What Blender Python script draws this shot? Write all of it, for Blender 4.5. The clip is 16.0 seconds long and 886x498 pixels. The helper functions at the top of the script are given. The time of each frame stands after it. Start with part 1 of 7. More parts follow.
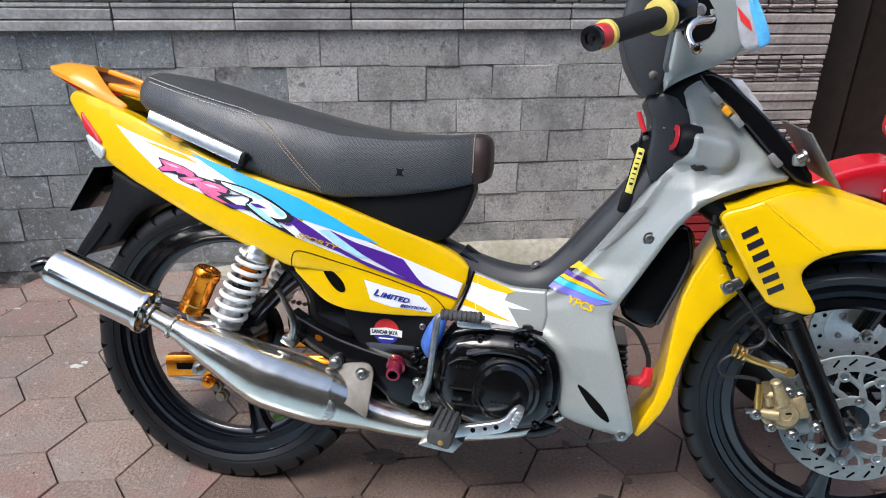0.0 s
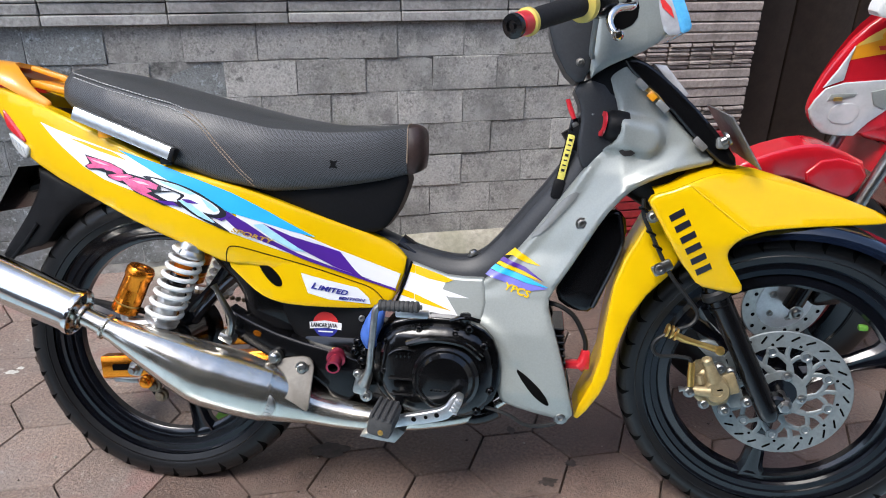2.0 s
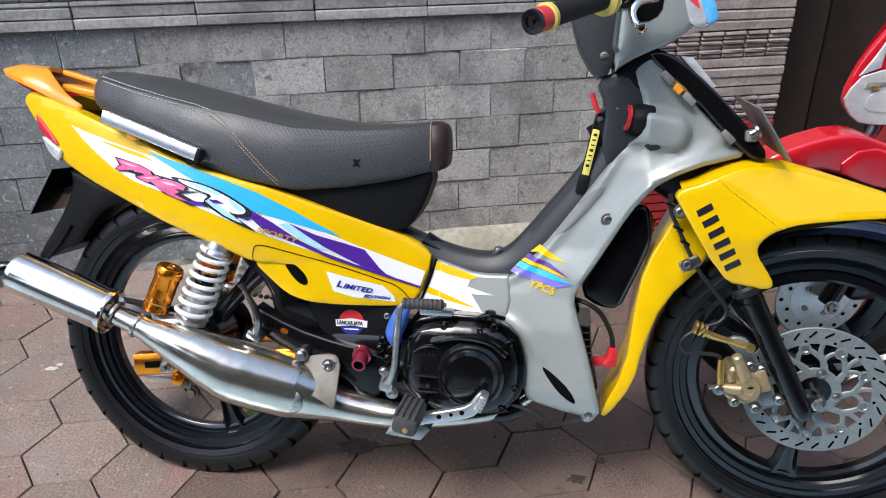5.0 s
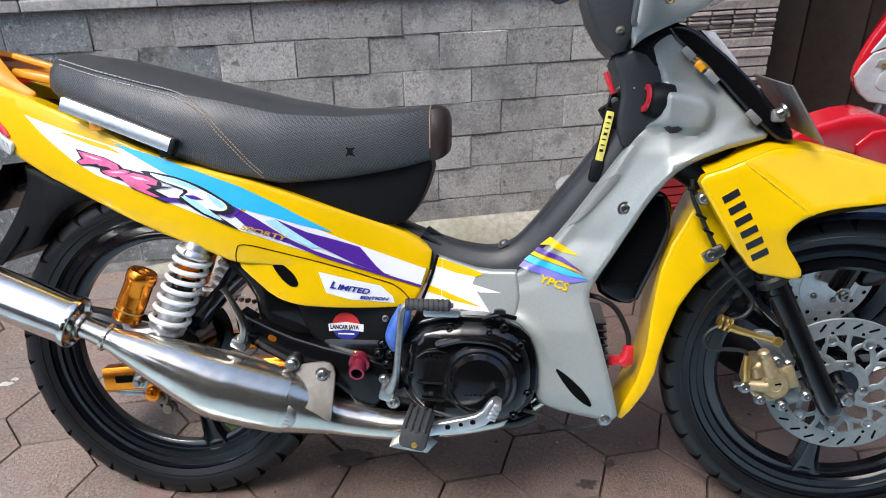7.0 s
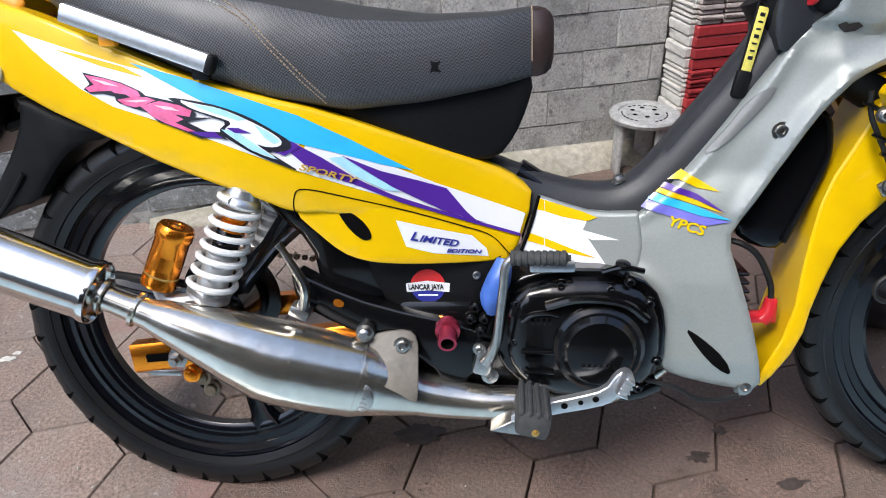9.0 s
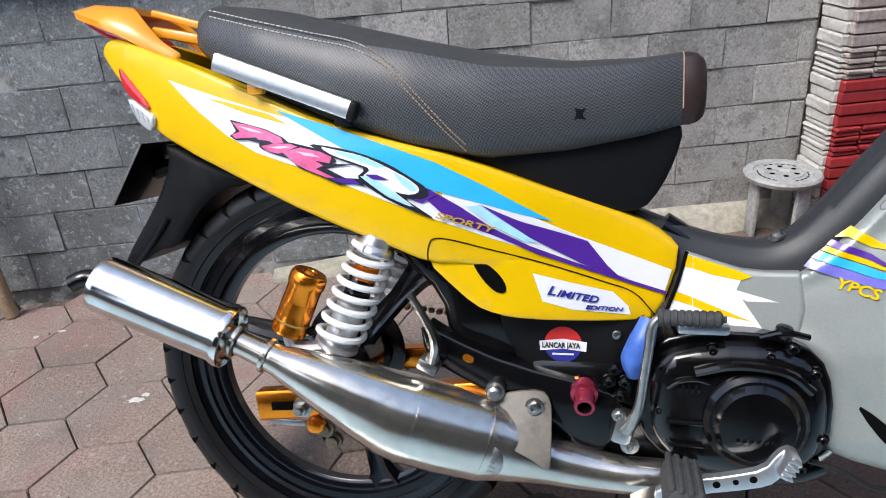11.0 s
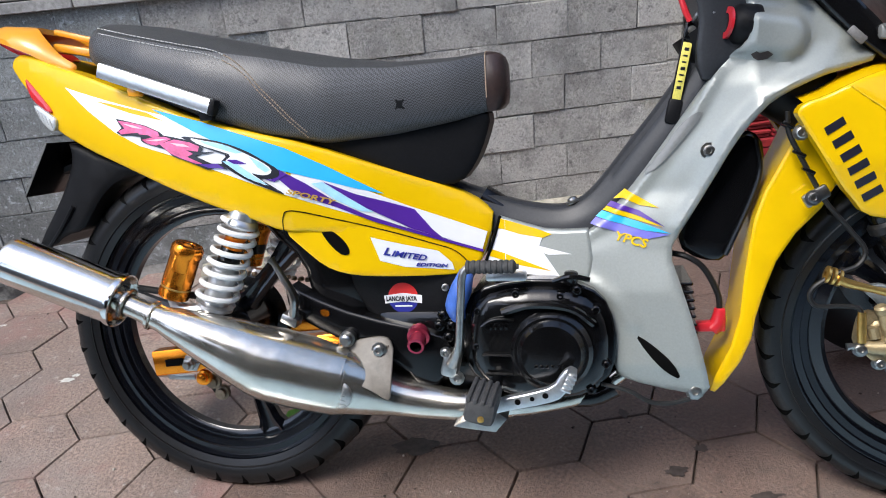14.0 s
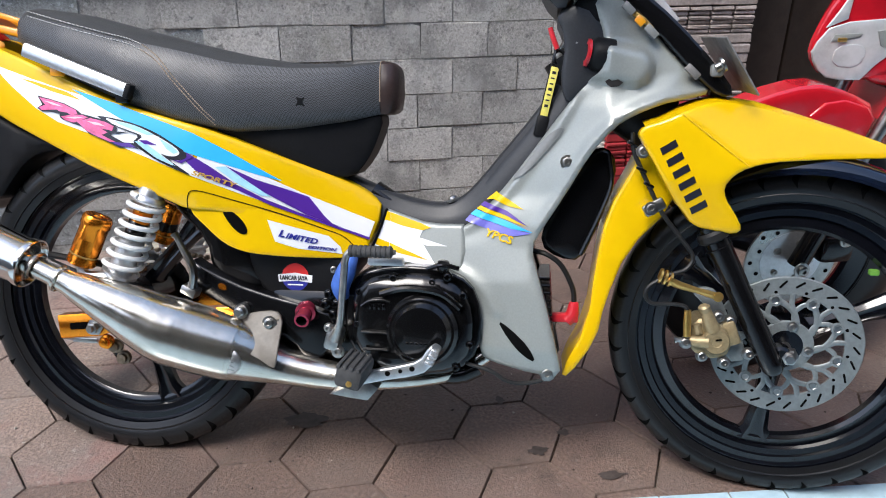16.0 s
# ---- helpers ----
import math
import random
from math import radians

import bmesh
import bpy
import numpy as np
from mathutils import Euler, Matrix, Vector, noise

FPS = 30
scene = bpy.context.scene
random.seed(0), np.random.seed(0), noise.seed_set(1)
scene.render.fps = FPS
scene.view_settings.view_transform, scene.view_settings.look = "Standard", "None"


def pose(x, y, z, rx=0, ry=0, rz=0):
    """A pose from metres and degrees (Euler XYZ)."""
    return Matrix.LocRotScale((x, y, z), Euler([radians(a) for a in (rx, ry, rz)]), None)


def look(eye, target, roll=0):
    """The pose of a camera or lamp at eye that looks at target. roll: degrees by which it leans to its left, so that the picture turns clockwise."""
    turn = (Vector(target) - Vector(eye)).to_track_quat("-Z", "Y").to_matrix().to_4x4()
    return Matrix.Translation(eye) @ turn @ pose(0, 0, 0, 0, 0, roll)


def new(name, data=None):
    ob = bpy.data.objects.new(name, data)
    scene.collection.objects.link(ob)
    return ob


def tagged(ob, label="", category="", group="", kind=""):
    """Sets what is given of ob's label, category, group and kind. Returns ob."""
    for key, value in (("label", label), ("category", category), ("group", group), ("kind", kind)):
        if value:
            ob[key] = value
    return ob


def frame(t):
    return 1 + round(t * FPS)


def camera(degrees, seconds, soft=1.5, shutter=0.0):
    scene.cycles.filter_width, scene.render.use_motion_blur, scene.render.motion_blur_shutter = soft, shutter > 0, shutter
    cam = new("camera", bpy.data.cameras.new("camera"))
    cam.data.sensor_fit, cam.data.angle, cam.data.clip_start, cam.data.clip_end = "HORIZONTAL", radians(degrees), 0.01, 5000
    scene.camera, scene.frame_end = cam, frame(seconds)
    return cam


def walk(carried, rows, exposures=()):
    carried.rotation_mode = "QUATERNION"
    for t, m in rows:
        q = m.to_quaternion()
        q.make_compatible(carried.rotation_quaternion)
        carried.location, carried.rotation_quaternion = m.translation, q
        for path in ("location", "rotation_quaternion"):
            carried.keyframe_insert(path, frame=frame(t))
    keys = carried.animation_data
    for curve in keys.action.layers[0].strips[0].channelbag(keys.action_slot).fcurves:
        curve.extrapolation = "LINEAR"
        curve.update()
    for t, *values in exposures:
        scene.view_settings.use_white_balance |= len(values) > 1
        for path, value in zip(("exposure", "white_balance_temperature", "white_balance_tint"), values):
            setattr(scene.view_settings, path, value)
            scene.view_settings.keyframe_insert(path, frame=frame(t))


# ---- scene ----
cam = camera(61.8, 16.0, soft=1.0)
PATH = [
    (0, (0.169, 0.372, 1.108), (0.235, 2.174, 0.242), 1.3),
    (0.5, (0.169, 0.372, 1.108), (0.242, 2.176, 0.246), 1.4),
    (1, (0.167, 0.372, 1.106), (0.258, 2.174, 0.244), 1.4),
    (1.5, (0.182, 0.369, 1.099), (0.303, 2.16, 0.216), 1.1),
    (2, (0.207, 0.363, 1.104), (0.386, 2.15, 0.2265), 1.2),
    (2.5, (0.214, 0.36, 1.109), (0.381, 2.149, 0.231), 0.7),
    (3, (0.208, 0.367, 1.108), (0.284, 2.148, 0.202), 0.1),
    (3.5, (0.209, 0.367, 1.11), (0.199, 2.146, 0.196), -0.5),
    (4, (0.222, 0.368, 1.112), (0.213, 2.152, 0.208), -0.5),
    (4.5, (0.23, 0.366, 1.11), (0.262, 2.156, 0.218), -0.7),
    (4.7, (0.23, 0.367, 1.111), (0.287, 2.155, 0.217), -0.7),
    (6.8, (0.167, 0.442, 1.084), (0.315, 2.216, 0.17), -0.7),
    (7, (0.156, 0.475, 1.069), (0.355, 2.24, 0.149), -0.3),
    (7.5, (0.113, 0.555, 1.043), (0.465, 2.293, 0.117), 0.8),
    (8, (0.093, 0.618, 1.03), (0.475, 2.334, 0.077), 0.0),
    (8.5, (0.062, 0.685, 0.994), (0.427, 2.402, 0.036), -0.3),
    (9, (0.018, 0.704, 0.962), (0.245, 2.385, -0.097), -1.3),
    (9.5, (-0.02, 0.734, 0.954), (0.06, 2.459, -0.055), -2.2),
    (9.7, (-0.029, 0.748, 0.952), (-0.002, 2.492, -0.027), -2.1),
    (11.8, (-0.001, 0.713, 0.925), (-0.113, 2.509, 0.052), -6.0),
    (12, (0.015, 0.695, 0.936), (-0.139, 2.496, 0.08), -6.6),
    (12.5, (0.05, 0.665, 0.947), (-0.143, 2.476, 0.121), -6.8),
    (13, (0.097, 0.637, 0.946), (-0.043, 2.451, 0.117), -6.5),
    (13.5, (0.134, 0.589, 0.948), (0.071, 2.404, 0.111), -5.7),
    (14, (0.169, 0.531, 0.944), (0.187, 2.33, 0.07), -5.1),
    (14.5, (0.202, 0.474, 0.947), (0.228, 2.282, 0.093), -2.2),
    (15, (0.222, 0.435, 0.959), (0.249, 2.251, 0.121), -1.1),
    (15.5, (0.25, 0.406, 0.959), (0.329, 2.221, 0.121), -0.3),
    (16, (0.266, 0.388, 0.958), (0.423, 2.195, 0.115), 0.4),
]
walk(cam, [(t, look(eye, target, roll)) for t, eye, target, roll in PATH])

# ---- world, sun, exposure ----
world = bpy.data.worlds.new("sky")
scene.world = world
world.use_nodes = True
nt = world.node_tree
sky = nt.nodes.new("ShaderNodeTexSky")
sky.sky_type, sky.sun_disc = "NISHITA", False
sky.sun_elevation, sky.sun_rotation = radians(58), radians(228)
sky.air_density, sky.dust_density, sky.ozone_density = 1.0, 1.7, 1.2
nt.nodes["Background"].inputs["Strength"].default_value = 0.13
nt.links.new(sky.outputs["Color"], nt.nodes["Background"].inputs["Color"])
sun_data = bpy.data.lights.new("sun", "SUN")
sun_data.energy, sun_data.angle, sun_data.color = 1.25, radians(24), (1.0, 0.98, 0.95)
sun = new("sun", sun_data)
sun.matrix_world = look((-3.4, -1.4, 7.0), (0.2, 1.6, 0.0))
scene.view_settings.exposure = 1.43

# ---- materials ----
def mat(name, col, rough=0.5, metal=0.0, var=0.12, scale=40.0, bump=0.0, coat=0.0, col2=None, blotch=0.0, bscale=4.0, per_object=0.0, rvar=0.1, trans=0.0, emit=0.0, stain=(), spec=0.5):
    m = bpy.data.materials.new(name)
    m.use_nodes = True
    n, l = m.node_tree.nodes, m.node_tree.links
    b = n["Principled BSDF"]
    b.inputs["Roughness"].default_value = rough
    b.inputs["Metallic"].default_value = metal
    b.inputs["Specular IOR Level"].default_value = spec
    b.inputs["Coat Weight"].default_value = coat
    b.inputs["Coat Roughness"].default_value = 0.06
    b.inputs["Transmission Weight"].default_value = trans
    if emit:
        b.inputs["Emission Color"].default_value = (*col, 1)
        b.inputs["Emission Strength"].default_value = emit
    tc = n.new("ShaderNodeTexCoord")
    fine = n.new("ShaderNodeTexNoise")
    fine.inputs["Scale"].default_value, fine.inputs["Detail"].default_value = scale, 6
    fine.inputs["Roughness"].default_value = 0.66
    l.new(tc.outputs["Object"], fine.inputs["Vector"])
    wide = n.new("ShaderNodeTexNoise")
    wide.inputs["Scale"].default_value, wide.inputs["Detail"].default_value = bscale, 4
    l.new(tc.outputs["Object"], wide.inputs["Vector"])
    ramp = n.new("ShaderNodeMixRGB")
    dark = tuple(max(0.0, c * (1 - var)) for c in col)
    lite = tuple(min(1.0, c * (1 + var)) for c in col)
    ramp.inputs[1].default_value, ramp.inputs[2].default_value = (*dark, 1), (*lite, 1)
    grain = n.new("ShaderNodeMapRange")
    grain.inputs["From Min"].default_value, grain.inputs["From Max"].default_value = 0.34, 0.66
    l.new(fine.outputs["Fac"], grain.inputs["Value"])
    l.new(grain.outputs[0], ramp.inputs[0])
    out = ramp.outputs[0]
    if blotch:
        step = n.new("ShaderNodeMapRange")
        step.inputs["From Min"].default_value, step.inputs["From Max"].default_value = 0.42, 0.66
        step.inputs["To Max"].default_value = blotch
        l.new(wide.outputs["Fac"], step.inputs["Value"])
        mix = n.new("ShaderNodeMixRGB")
        mix.inputs[2].default_value = (*(col2 or tuple(c * 0.5 for c in col)), 1)
        l.new(out, mix.inputs[1])
        l.new(step.outputs[0], mix.inputs[0])
        out = mix.outputs[0]
    if per_object:
        info = n.new("ShaderNodeObjectInfo")
        rng = n.new("ShaderNodeMapRange")
        rng.inputs["To Min"].default_value, rng.inputs["To Max"].default_value = 1 - per_object, 1 + per_object
        l.new(info.outputs["Random"], rng.inputs["Value"])
        hsv = n.new("ShaderNodeHueSaturation")
        l.new(rng.outputs[0], hsv.inputs["Value"])
        l.new(out, hsv.inputs["Color"])
        out = hsv.outputs[0]
    if stain:
        geo = n.new("ShaderNodeNewGeometry")
        for sc, lo, hi, amount, tone in stain:
            big = n.new("ShaderNodeTexNoise")
            big.inputs["Scale"].default_value, big.inputs["Detail"].default_value = sc, 7
            big.inputs["Roughness"].default_value = 0.65
            l.new(geo.outputs["Position"], big.inputs["Vector"])
            st = n.new("ShaderNodeMapRange")
            st.inputs["From Min"].default_value, st.inputs["From Max"].default_value, st.inputs["To Max"].default_value = lo, hi, amount
            l.new(big.outputs["Fac"], st.inputs["Value"])
            mx = n.new("ShaderNodeMixRGB")
            mx.inputs[2].default_value = (*tone, 1)
            l.new(st.outputs[0], mx.inputs[0])
            l.new(out, mx.inputs[1])
            out = mx.outputs[0]
    l.new(out, b.inputs["Base Color"])
    rr = n.new("ShaderNodeMapRange")
    rr.inputs["To Min"].default_value, rr.inputs["To Max"].default_value = max(0.02, rough - rvar * 0.5), min(1.0, rough + rvar * 0.5)
    l.new(wide.outputs["Fac"], rr.inputs["Value"])
    l.new(rr.outputs[0], b.inputs["Roughness"])
    if bump:
        bm_ = n.new("ShaderNodeBump")
        bm_.inputs["Strength"].default_value, bm_.inputs["Distance"].default_value = min(1.0, bump), 0.004
        l.new(fine.outputs["Fac"], bm_.inputs["Height"])
        l.new(bm_.outputs[0], b.inputs["Normal"])
    return m


YELLOW = mat("yellow_paint", (0.74, 0.455, 0.0015), 0.26, 0, 0.03, 8, coat=0.30, rvar=0.06, spec=0.28)
ORANGE_PLASTIC = mat("orange_paint", (0.78, 0.31, 0.012), 0.32, 0, 0.04, 10, coat=0.35)
WHITE = mat("white_decal", (0.78, 0.78, 0.80), 0.3, 0, 0.03, 12, coat=0.5)
CYAN = mat("cyan_decal", (0.03, 0.42, 0.80), 0.3, 0, 0.06, 12, coat=0.5)
PURPLE = mat("purple_decal", (0.075, 0.02, 0.26), 0.3, 0, 0.06, 12, coat=0.5)
LILAC = mat("violet_decal", (0.17, 0.16, 0.56), 0.3, 0, 0.1, 30, coat=0.5)
PINK = mat("pink_decal", (0.72, 0.12, 0.28), 0.3, 0, 0.3, 60, coat=0.5)
DECAL_BLACK = mat("black_decal", (0.012, 0.012, 0.02), 0.35, 0, 0.1, 20, coat=0.3)
DECAL_RED = mat("red_decal", (0.62, 0.03, 0.03), 0.35, 0, 0.1, 20)
DECAL_BLUE = mat("blue_decal", (0.025, 0.03, 0.26), 0.35, 0, 0.1, 20)
GOLD_DECAL = mat("gold_decal", (0.52, 0.32, 0.05), 0.35, 0.1, 0.2, 60)
SILVER = mat("silver_paint", (0.285, 0.305, 0.288), 0.36, 0.22, 0.05, 300, coat=0.3, rvar=0.08)
SILVER_DARK = mat("grey_paint", (0.20, 0.205, 0.20), 0.42, 0.2, 0.05, 200)
PLASTIC = mat("dark_plastic", (0.006, 0.0061, 0.007), 0.5, 0, 0.2, 250, bump=0.06, spec=0.17)
TUNNEL_GREY = mat("grey_plastic", (0.028, 0.030, 0.034), 0.42, 0, 0.12, 250, bump=0.06, spec=0.35)
GLOSS_BLACK = mat("gloss_black", (0.0035, 0.0035, 0.004), 0.2, 0, 0.2, 30, coat=0.25, rvar=0.12, spec=0.35)
ENGINE_BLACK = mat("engine_black", (0.003, 0.003, 0.0033), 0.2, 0, 0.3, 60, bump=0.06, coat=0.3, rvar=0.2, spec=0.4)
RIM_BLACK = mat("rim_black", (0.0030, 0.0035, 0.0055), 0.18, 0, 0.2, 30, coat=0.4, rvar=0.15, spec=0.45)
RUBBER = mat("tyre_rubber", (0.007, 0.007, 0.0078), 0.30, 0, 0.25, 160, bump=0.06, blotch=0.3, col2=(0.013, 0.0125, 0.012), bscale=9, spec=0.45)
TREAD = mat("tread_rubber", (0.013, 0.013, 0.0138), 0.36, 0, 0.4, 180, bump=0.16, blotch=0.4, col2=(0.020, 0.0195, 0.019), bscale=12, spec=0.3)
# black for sheets and strips that stand in for shade inside holes and grooves
RECESS_SHADE = mat("recess_shade", (0.004, 0.004, 0.004), 0.9, 0, 0.1, 50, spec=0.02)
GRIP = mat("grip_rubber", (0.014, 0.014, 0.015), 0.7, 0, 0.2, 200, bump=0.2, spec=0.2)
PEG_RUBBER = mat("grey_rubber", (0.05, 0.05, 0.05), 0.7, 0, 0.2, 120, bump=0.2, spec=0.3)
CHROME = mat("chrome", (0.72, 0.705, 0.67), 0.15, 1.0, 0.10, 30, blotch=0.5, col2=(0.54, 0.50, 0.42), bscale=7, rvar=0.12)
STAINLESS = mat("polished_stainless", (0.64, 0.61, 0.545), 0.20, 0.94, 0.12, 45, blotch=0.6, col2=(0.50, 0.46, 0.38), bscale=11, rvar=0.22, stain=((14, 0.56, 0.70, 0.5, (0.52, 0.46, 0.38)),))
STEEL = mat("steel", (0.40, 0.39, 0.37), 0.32, 1.0, 0.15, 80, bump=0.05, rvar=0.2)
HANGER = mat("stained_steel", (0.105, 0.092, 0.076), 0.42, 0.0, 0.35, 50, blotch=0.6, col2=(0.16, 0.14, 0.115), bscale=18, rvar=0.25, spec=0.35)
ARC_BLUE = mat("blue_black_plastic", (0.004, 0.007, 0.016), 0.12, 0, 0.2, 30, coat=0.6, spec=0.5)
ALLOY = mat("alloy", (0.62, 0.63, 0.64), 0.36, 0.9, 0.08, 150, bump=0.03)
SPRING_WHITE = mat("white_powdercoat", (0.72, 0.72, 0.70), 0.3, 0, 0.06, 60, coat=0.4)
ORANGE_ANOD = mat("orange_anodised", (0.85, 0.26, 0.02), 0.2, 0.9, 0.08, 60, rvar=0.1)
GOLD_ANOD = mat("gold_metal", (0.72, 0.46, 0.14), 0.3, 0.9, 0.12, 80, rvar=0.15)
BRASS = mat("cast_brass", (0.34, 0.265, 0.145), 0.42, 0.5, 0.18, 120, bump=0.15)
DISC_GREY = mat("disc_grey", (0.205, 0.228, 0.232), 0.45, 0.4, 0.12, 150)
RED_PLASTIC = mat("red_plastic", (0.55, 0.02, 0.03), 0.3, 0, 0.1, 40, coat=0.3)
RED_PAINT = mat("red_paint", (0.52, 0.010, 0.020), 0.2, 0, 0.08, 20, coat=0.8)
RED_ANOD = mat("red_anodised", (0.30, 0.03, 0.06), 0.22, 0.6, 0.15, 60)
BLUE_RUBBER = mat("blue_rubber", (0.05, 0.13, 0.45), 0.4, 0, 0.15, 60)
LENS_CLEAR = mat("clear_lens", (0.62, 0.64, 0.64), 0.14, 0.3, 0.12, 40, coat=0.8, blotch=0.5, col2=(0.84, 0.85, 0.86), bscale=14)
LENS_RED = mat("red_lens", (0.55, 0.015, 0.02), 0.12, 0, 0.1, 60, coat=0.8)
LENS_BLUE = mat("blue_visor", (0.10, 0.42, 0.75), 0.12, 0, 0.25, 25, coat=0.8)
SMOKE_VISOR = mat("smoked_visor", (0.42, 0.42, 0.44), 0.1, 0.1, 0.3, 12, coat=0.8)
LEATHER_BROWN = mat("brown_vinyl", (0.030, 0.016, 0.013), 0.45, 0, 0.2, 150, bump=0.15)
YELLOW_STRAP = mat("yellow_strap", (0.72, 0.62, 0.12), 0.6, 0, 0.15, 200)
THREAD = mat("tan_thread", (0.32, 0.24, 0.17), 0.8, 0, 0.2, 200)
THREAD_PALE = mat("pale_thread", (0.42, 0.42, 0.40), 0.8, 0, 0.2, 200)
SEAT_TOP = mat("seat_vinyl", (0.045, 0.046, 0.046), 0.36, 0, 0.15, 350, bump=0.08, spec=0.5)
CABLE = mat("cable_rubber", (0.012, 0.012, 0.012), 0.45, 0, 0.2, 80, spec=0.3)
CHAIN_STEEL = mat("chain_steel", (0.22, 0.17, 0.12), 0.45, 0.8, 0.3, 90)
PAPER_DIRTY = mat("dull_plate", (0.17, 0.165, 0.16), 0.4, 0.2, 0.3, 60)
SKY_DECAL = mat("pale_blue_decal", (0.38, 0.68, 0.86), 0.3, 0, 0.12, 40, coat=0.5)
PINK_PALE = mat("pale_pink_decal", (0.80, 0.52, 0.58), 0.3, 0, 0.1, 60, coat=0.5)
AMBER_PAINT = mat("amber_paint", (0.78, 0.52, 0.12), 0.25, 0, 0.05, 20, coat=0.6)
LEAF = mat("leaf_green", (0.10, 0.26, 0.03), 0.6, 0, 0.25, 60)


def carbon(name):
    m = mat(name, (0.035, 0.036, 0.040), 0.42, 0, 0.1, 200, rvar=0.05, spec=0.48)
    n, l = m.node_tree.nodes, m.node_tree.links
    b = n["Principled BSDF"]
    tc = n.new("ShaderNodeTexCoord")
    mp = n.new("ShaderNodeMapping")
    mp.inputs["Rotation"].default_value = (0, radians(8), 0)
    chk = n.new("ShaderNodeTexChecker")
    chk.inputs["Scale"].default_value = 480
    chk.inputs["Color1"].default_value, chk.inputs["Color2"].default_value = (0.020, 0.0205, 0.022, 1), (0.078, 0.082, 0.090, 1)
    l.new(tc.outputs["Object"], mp.inputs["Vector"])
    l.new(mp.outputs[0], chk.inputs["Vector"])
    l.new(chk.outputs["Color"], b.inputs["Base Color"])
    bu = n.new("ShaderNodeBump")
    bu.inputs["Strength"].default_value, bu.inputs["Distance"].default_value = 0.35, 0.001
    l.new(chk.outputs["Fac"], bu.inputs["Height"])
    l.new(bu.outputs[0], b.inputs["Normal"])
    return m


SEAT_SIDE = carbon("seat_mesh_vinyl")

BLOCK_DARK = mat("dark_speckled_block", (0.185, 0.195, 0.192), 0.7, 0, 0.5, 170, bump=0.85, blotch=0.55, col2=(0.25, 0.258, 0.252), bscale=7, per_object=0.16, stain=((2.4, 0.46, 0.62, 0.7, (0.120, 0.130, 0.128)), (11, 0.52, 0.64, 0.6, (0.30, 0.315, 0.32)), (5.0, 0.57, 0.66, 0.55, (0.24, 0.265, 0.285)), (70, 0.56, 0.64, 0.85, (0.40, 0.43, 0.45)), (14, 0.60, 0.66, 0.6, (0.32, 0.34, 0.35)), (24, 0.60, 0.68, 0.7, (0.045, 0.048, 0.048))), spec=0.35)
BLOCK = mat("dark_stone_block", (0.36, 0.348, 0.325), 0.8, 0, 0.45, 150, bump=1.0, blotch=0.6, col2=(0.42, 0.41, 0.385), bscale=6, per_object=0.20, stain=((2.2, 0.50, 0.64, 0.75, (0.125, 0.128, 0.126)), (6.0, 0.55, 0.66, 0.7, (0.40, 0.395, 0.38)), (32, 0.58, 0.68, 0.7, (0.085, 0.087, 0.084)), (75, 0.58, 0.66, 0.45, (0.52, 0.51, 0.48)), (95, 0.59, 0.66, 0.55, (0.09, 0.09, 0.086)), (9, 0.53, 0.66, 0.65, (0.17, 0.168, 0.16)), (16, 0.60, 0.66, 0.6, (0.50, 0.48, 0.44)), (3.6, 0.60, 0.70, 0.5, (0.14, 0.15, 0.10))), spec=0.25)
MORTAR = mat("mortar", (0.27, 0.265, 0.25), 0.95, 0, 0.35, 60, bump=0.5, spec=0.1, stain=((9, 0.50, 0.60, 0.9, (0.40, 0.40, 0.38)), (6, 0.52, 0.60, 0.8, (0.05, 0.05, 0.05))))
PAVER = mat("red_paver", (0.245, 0.184, 0.154), 0.58, 0, 0.45, 150, bump=0.9, blotch=0.6, col2=(0.225, 0.195, 0.176), bscale=5, per_object=0.14, stain=((2.6, 0.49, 0.62, 0.8, (0.270, 0.145, 0.125)), (3.4, 0.52, 0.66, 0.6, (0.145, 0.115, 0.104)), (12, 0.58, 0.68, 0.55, (0.13, 0.105, 0.094)), (46, 0.59, 0.68, 0.7, (0.40, 0.36, 0.32)), (85, 0.61, 0.69, 0.7, (0.07, 0.06, 0.055))), spec=0.45)
# damp pavers, with the house's shadow also put into this darker colour
PAVER_DAMP_SHADED = mat("damp_shaded_red_paver", (0.172, 0.119, 0.096), 0.36, 0, 0.45, 150, bump=0.9, blotch=0.6, col2=(0.160, 0.122, 0.104), bscale=6, per_object=0.16, rvar=0.25, stain=((3.0, 0.50, 0.64, 0.7, (0.180, 0.118, 0.098)), (5.0, 0.56, 0.68, 0.7, (0.075, 0.055, 0.046)), (50, 0.60, 0.69, 0.6, (0.28, 0.23, 0.20)), (90, 0.61, 0.69, 0.6, (0.035, 0.028, 0.025))), spec=0.5)
SAND = mat("joint_sand", (0.14, 0.112, 0.092), 0.95, 0, 0.5, 120, bump=0.6, spec=0.1, stain=((7, 0.50, 0.60, 0.9, (0.27, 0.225, 0.19)), (4, 0.55, 0.66, 0.8, (0.06, 0.05, 0.042))))
PLINTH = mat("pale_concrete", (0.36, 0.33, 0.27), 0.85, 0, 0.25, 50, bump=0.4, blotch=0.5, col2=(0.20, 0.20, 0.13), bscale=7)
SLAT = mat("stone_slat", (0.37, 0.31, 0.28), 0.75, 0, 0.3, 80, bump=0.4, blotch=0.5, col2=(0.20, 0.175, 0.155), bscale=5, per_object=0.16, stain=((5, 0.55, 0.66, 0.6, (0.14, 0.12, 0.11)), (60, 0.60, 0.68, 0.6, (0.42, 0.39, 0.36))))
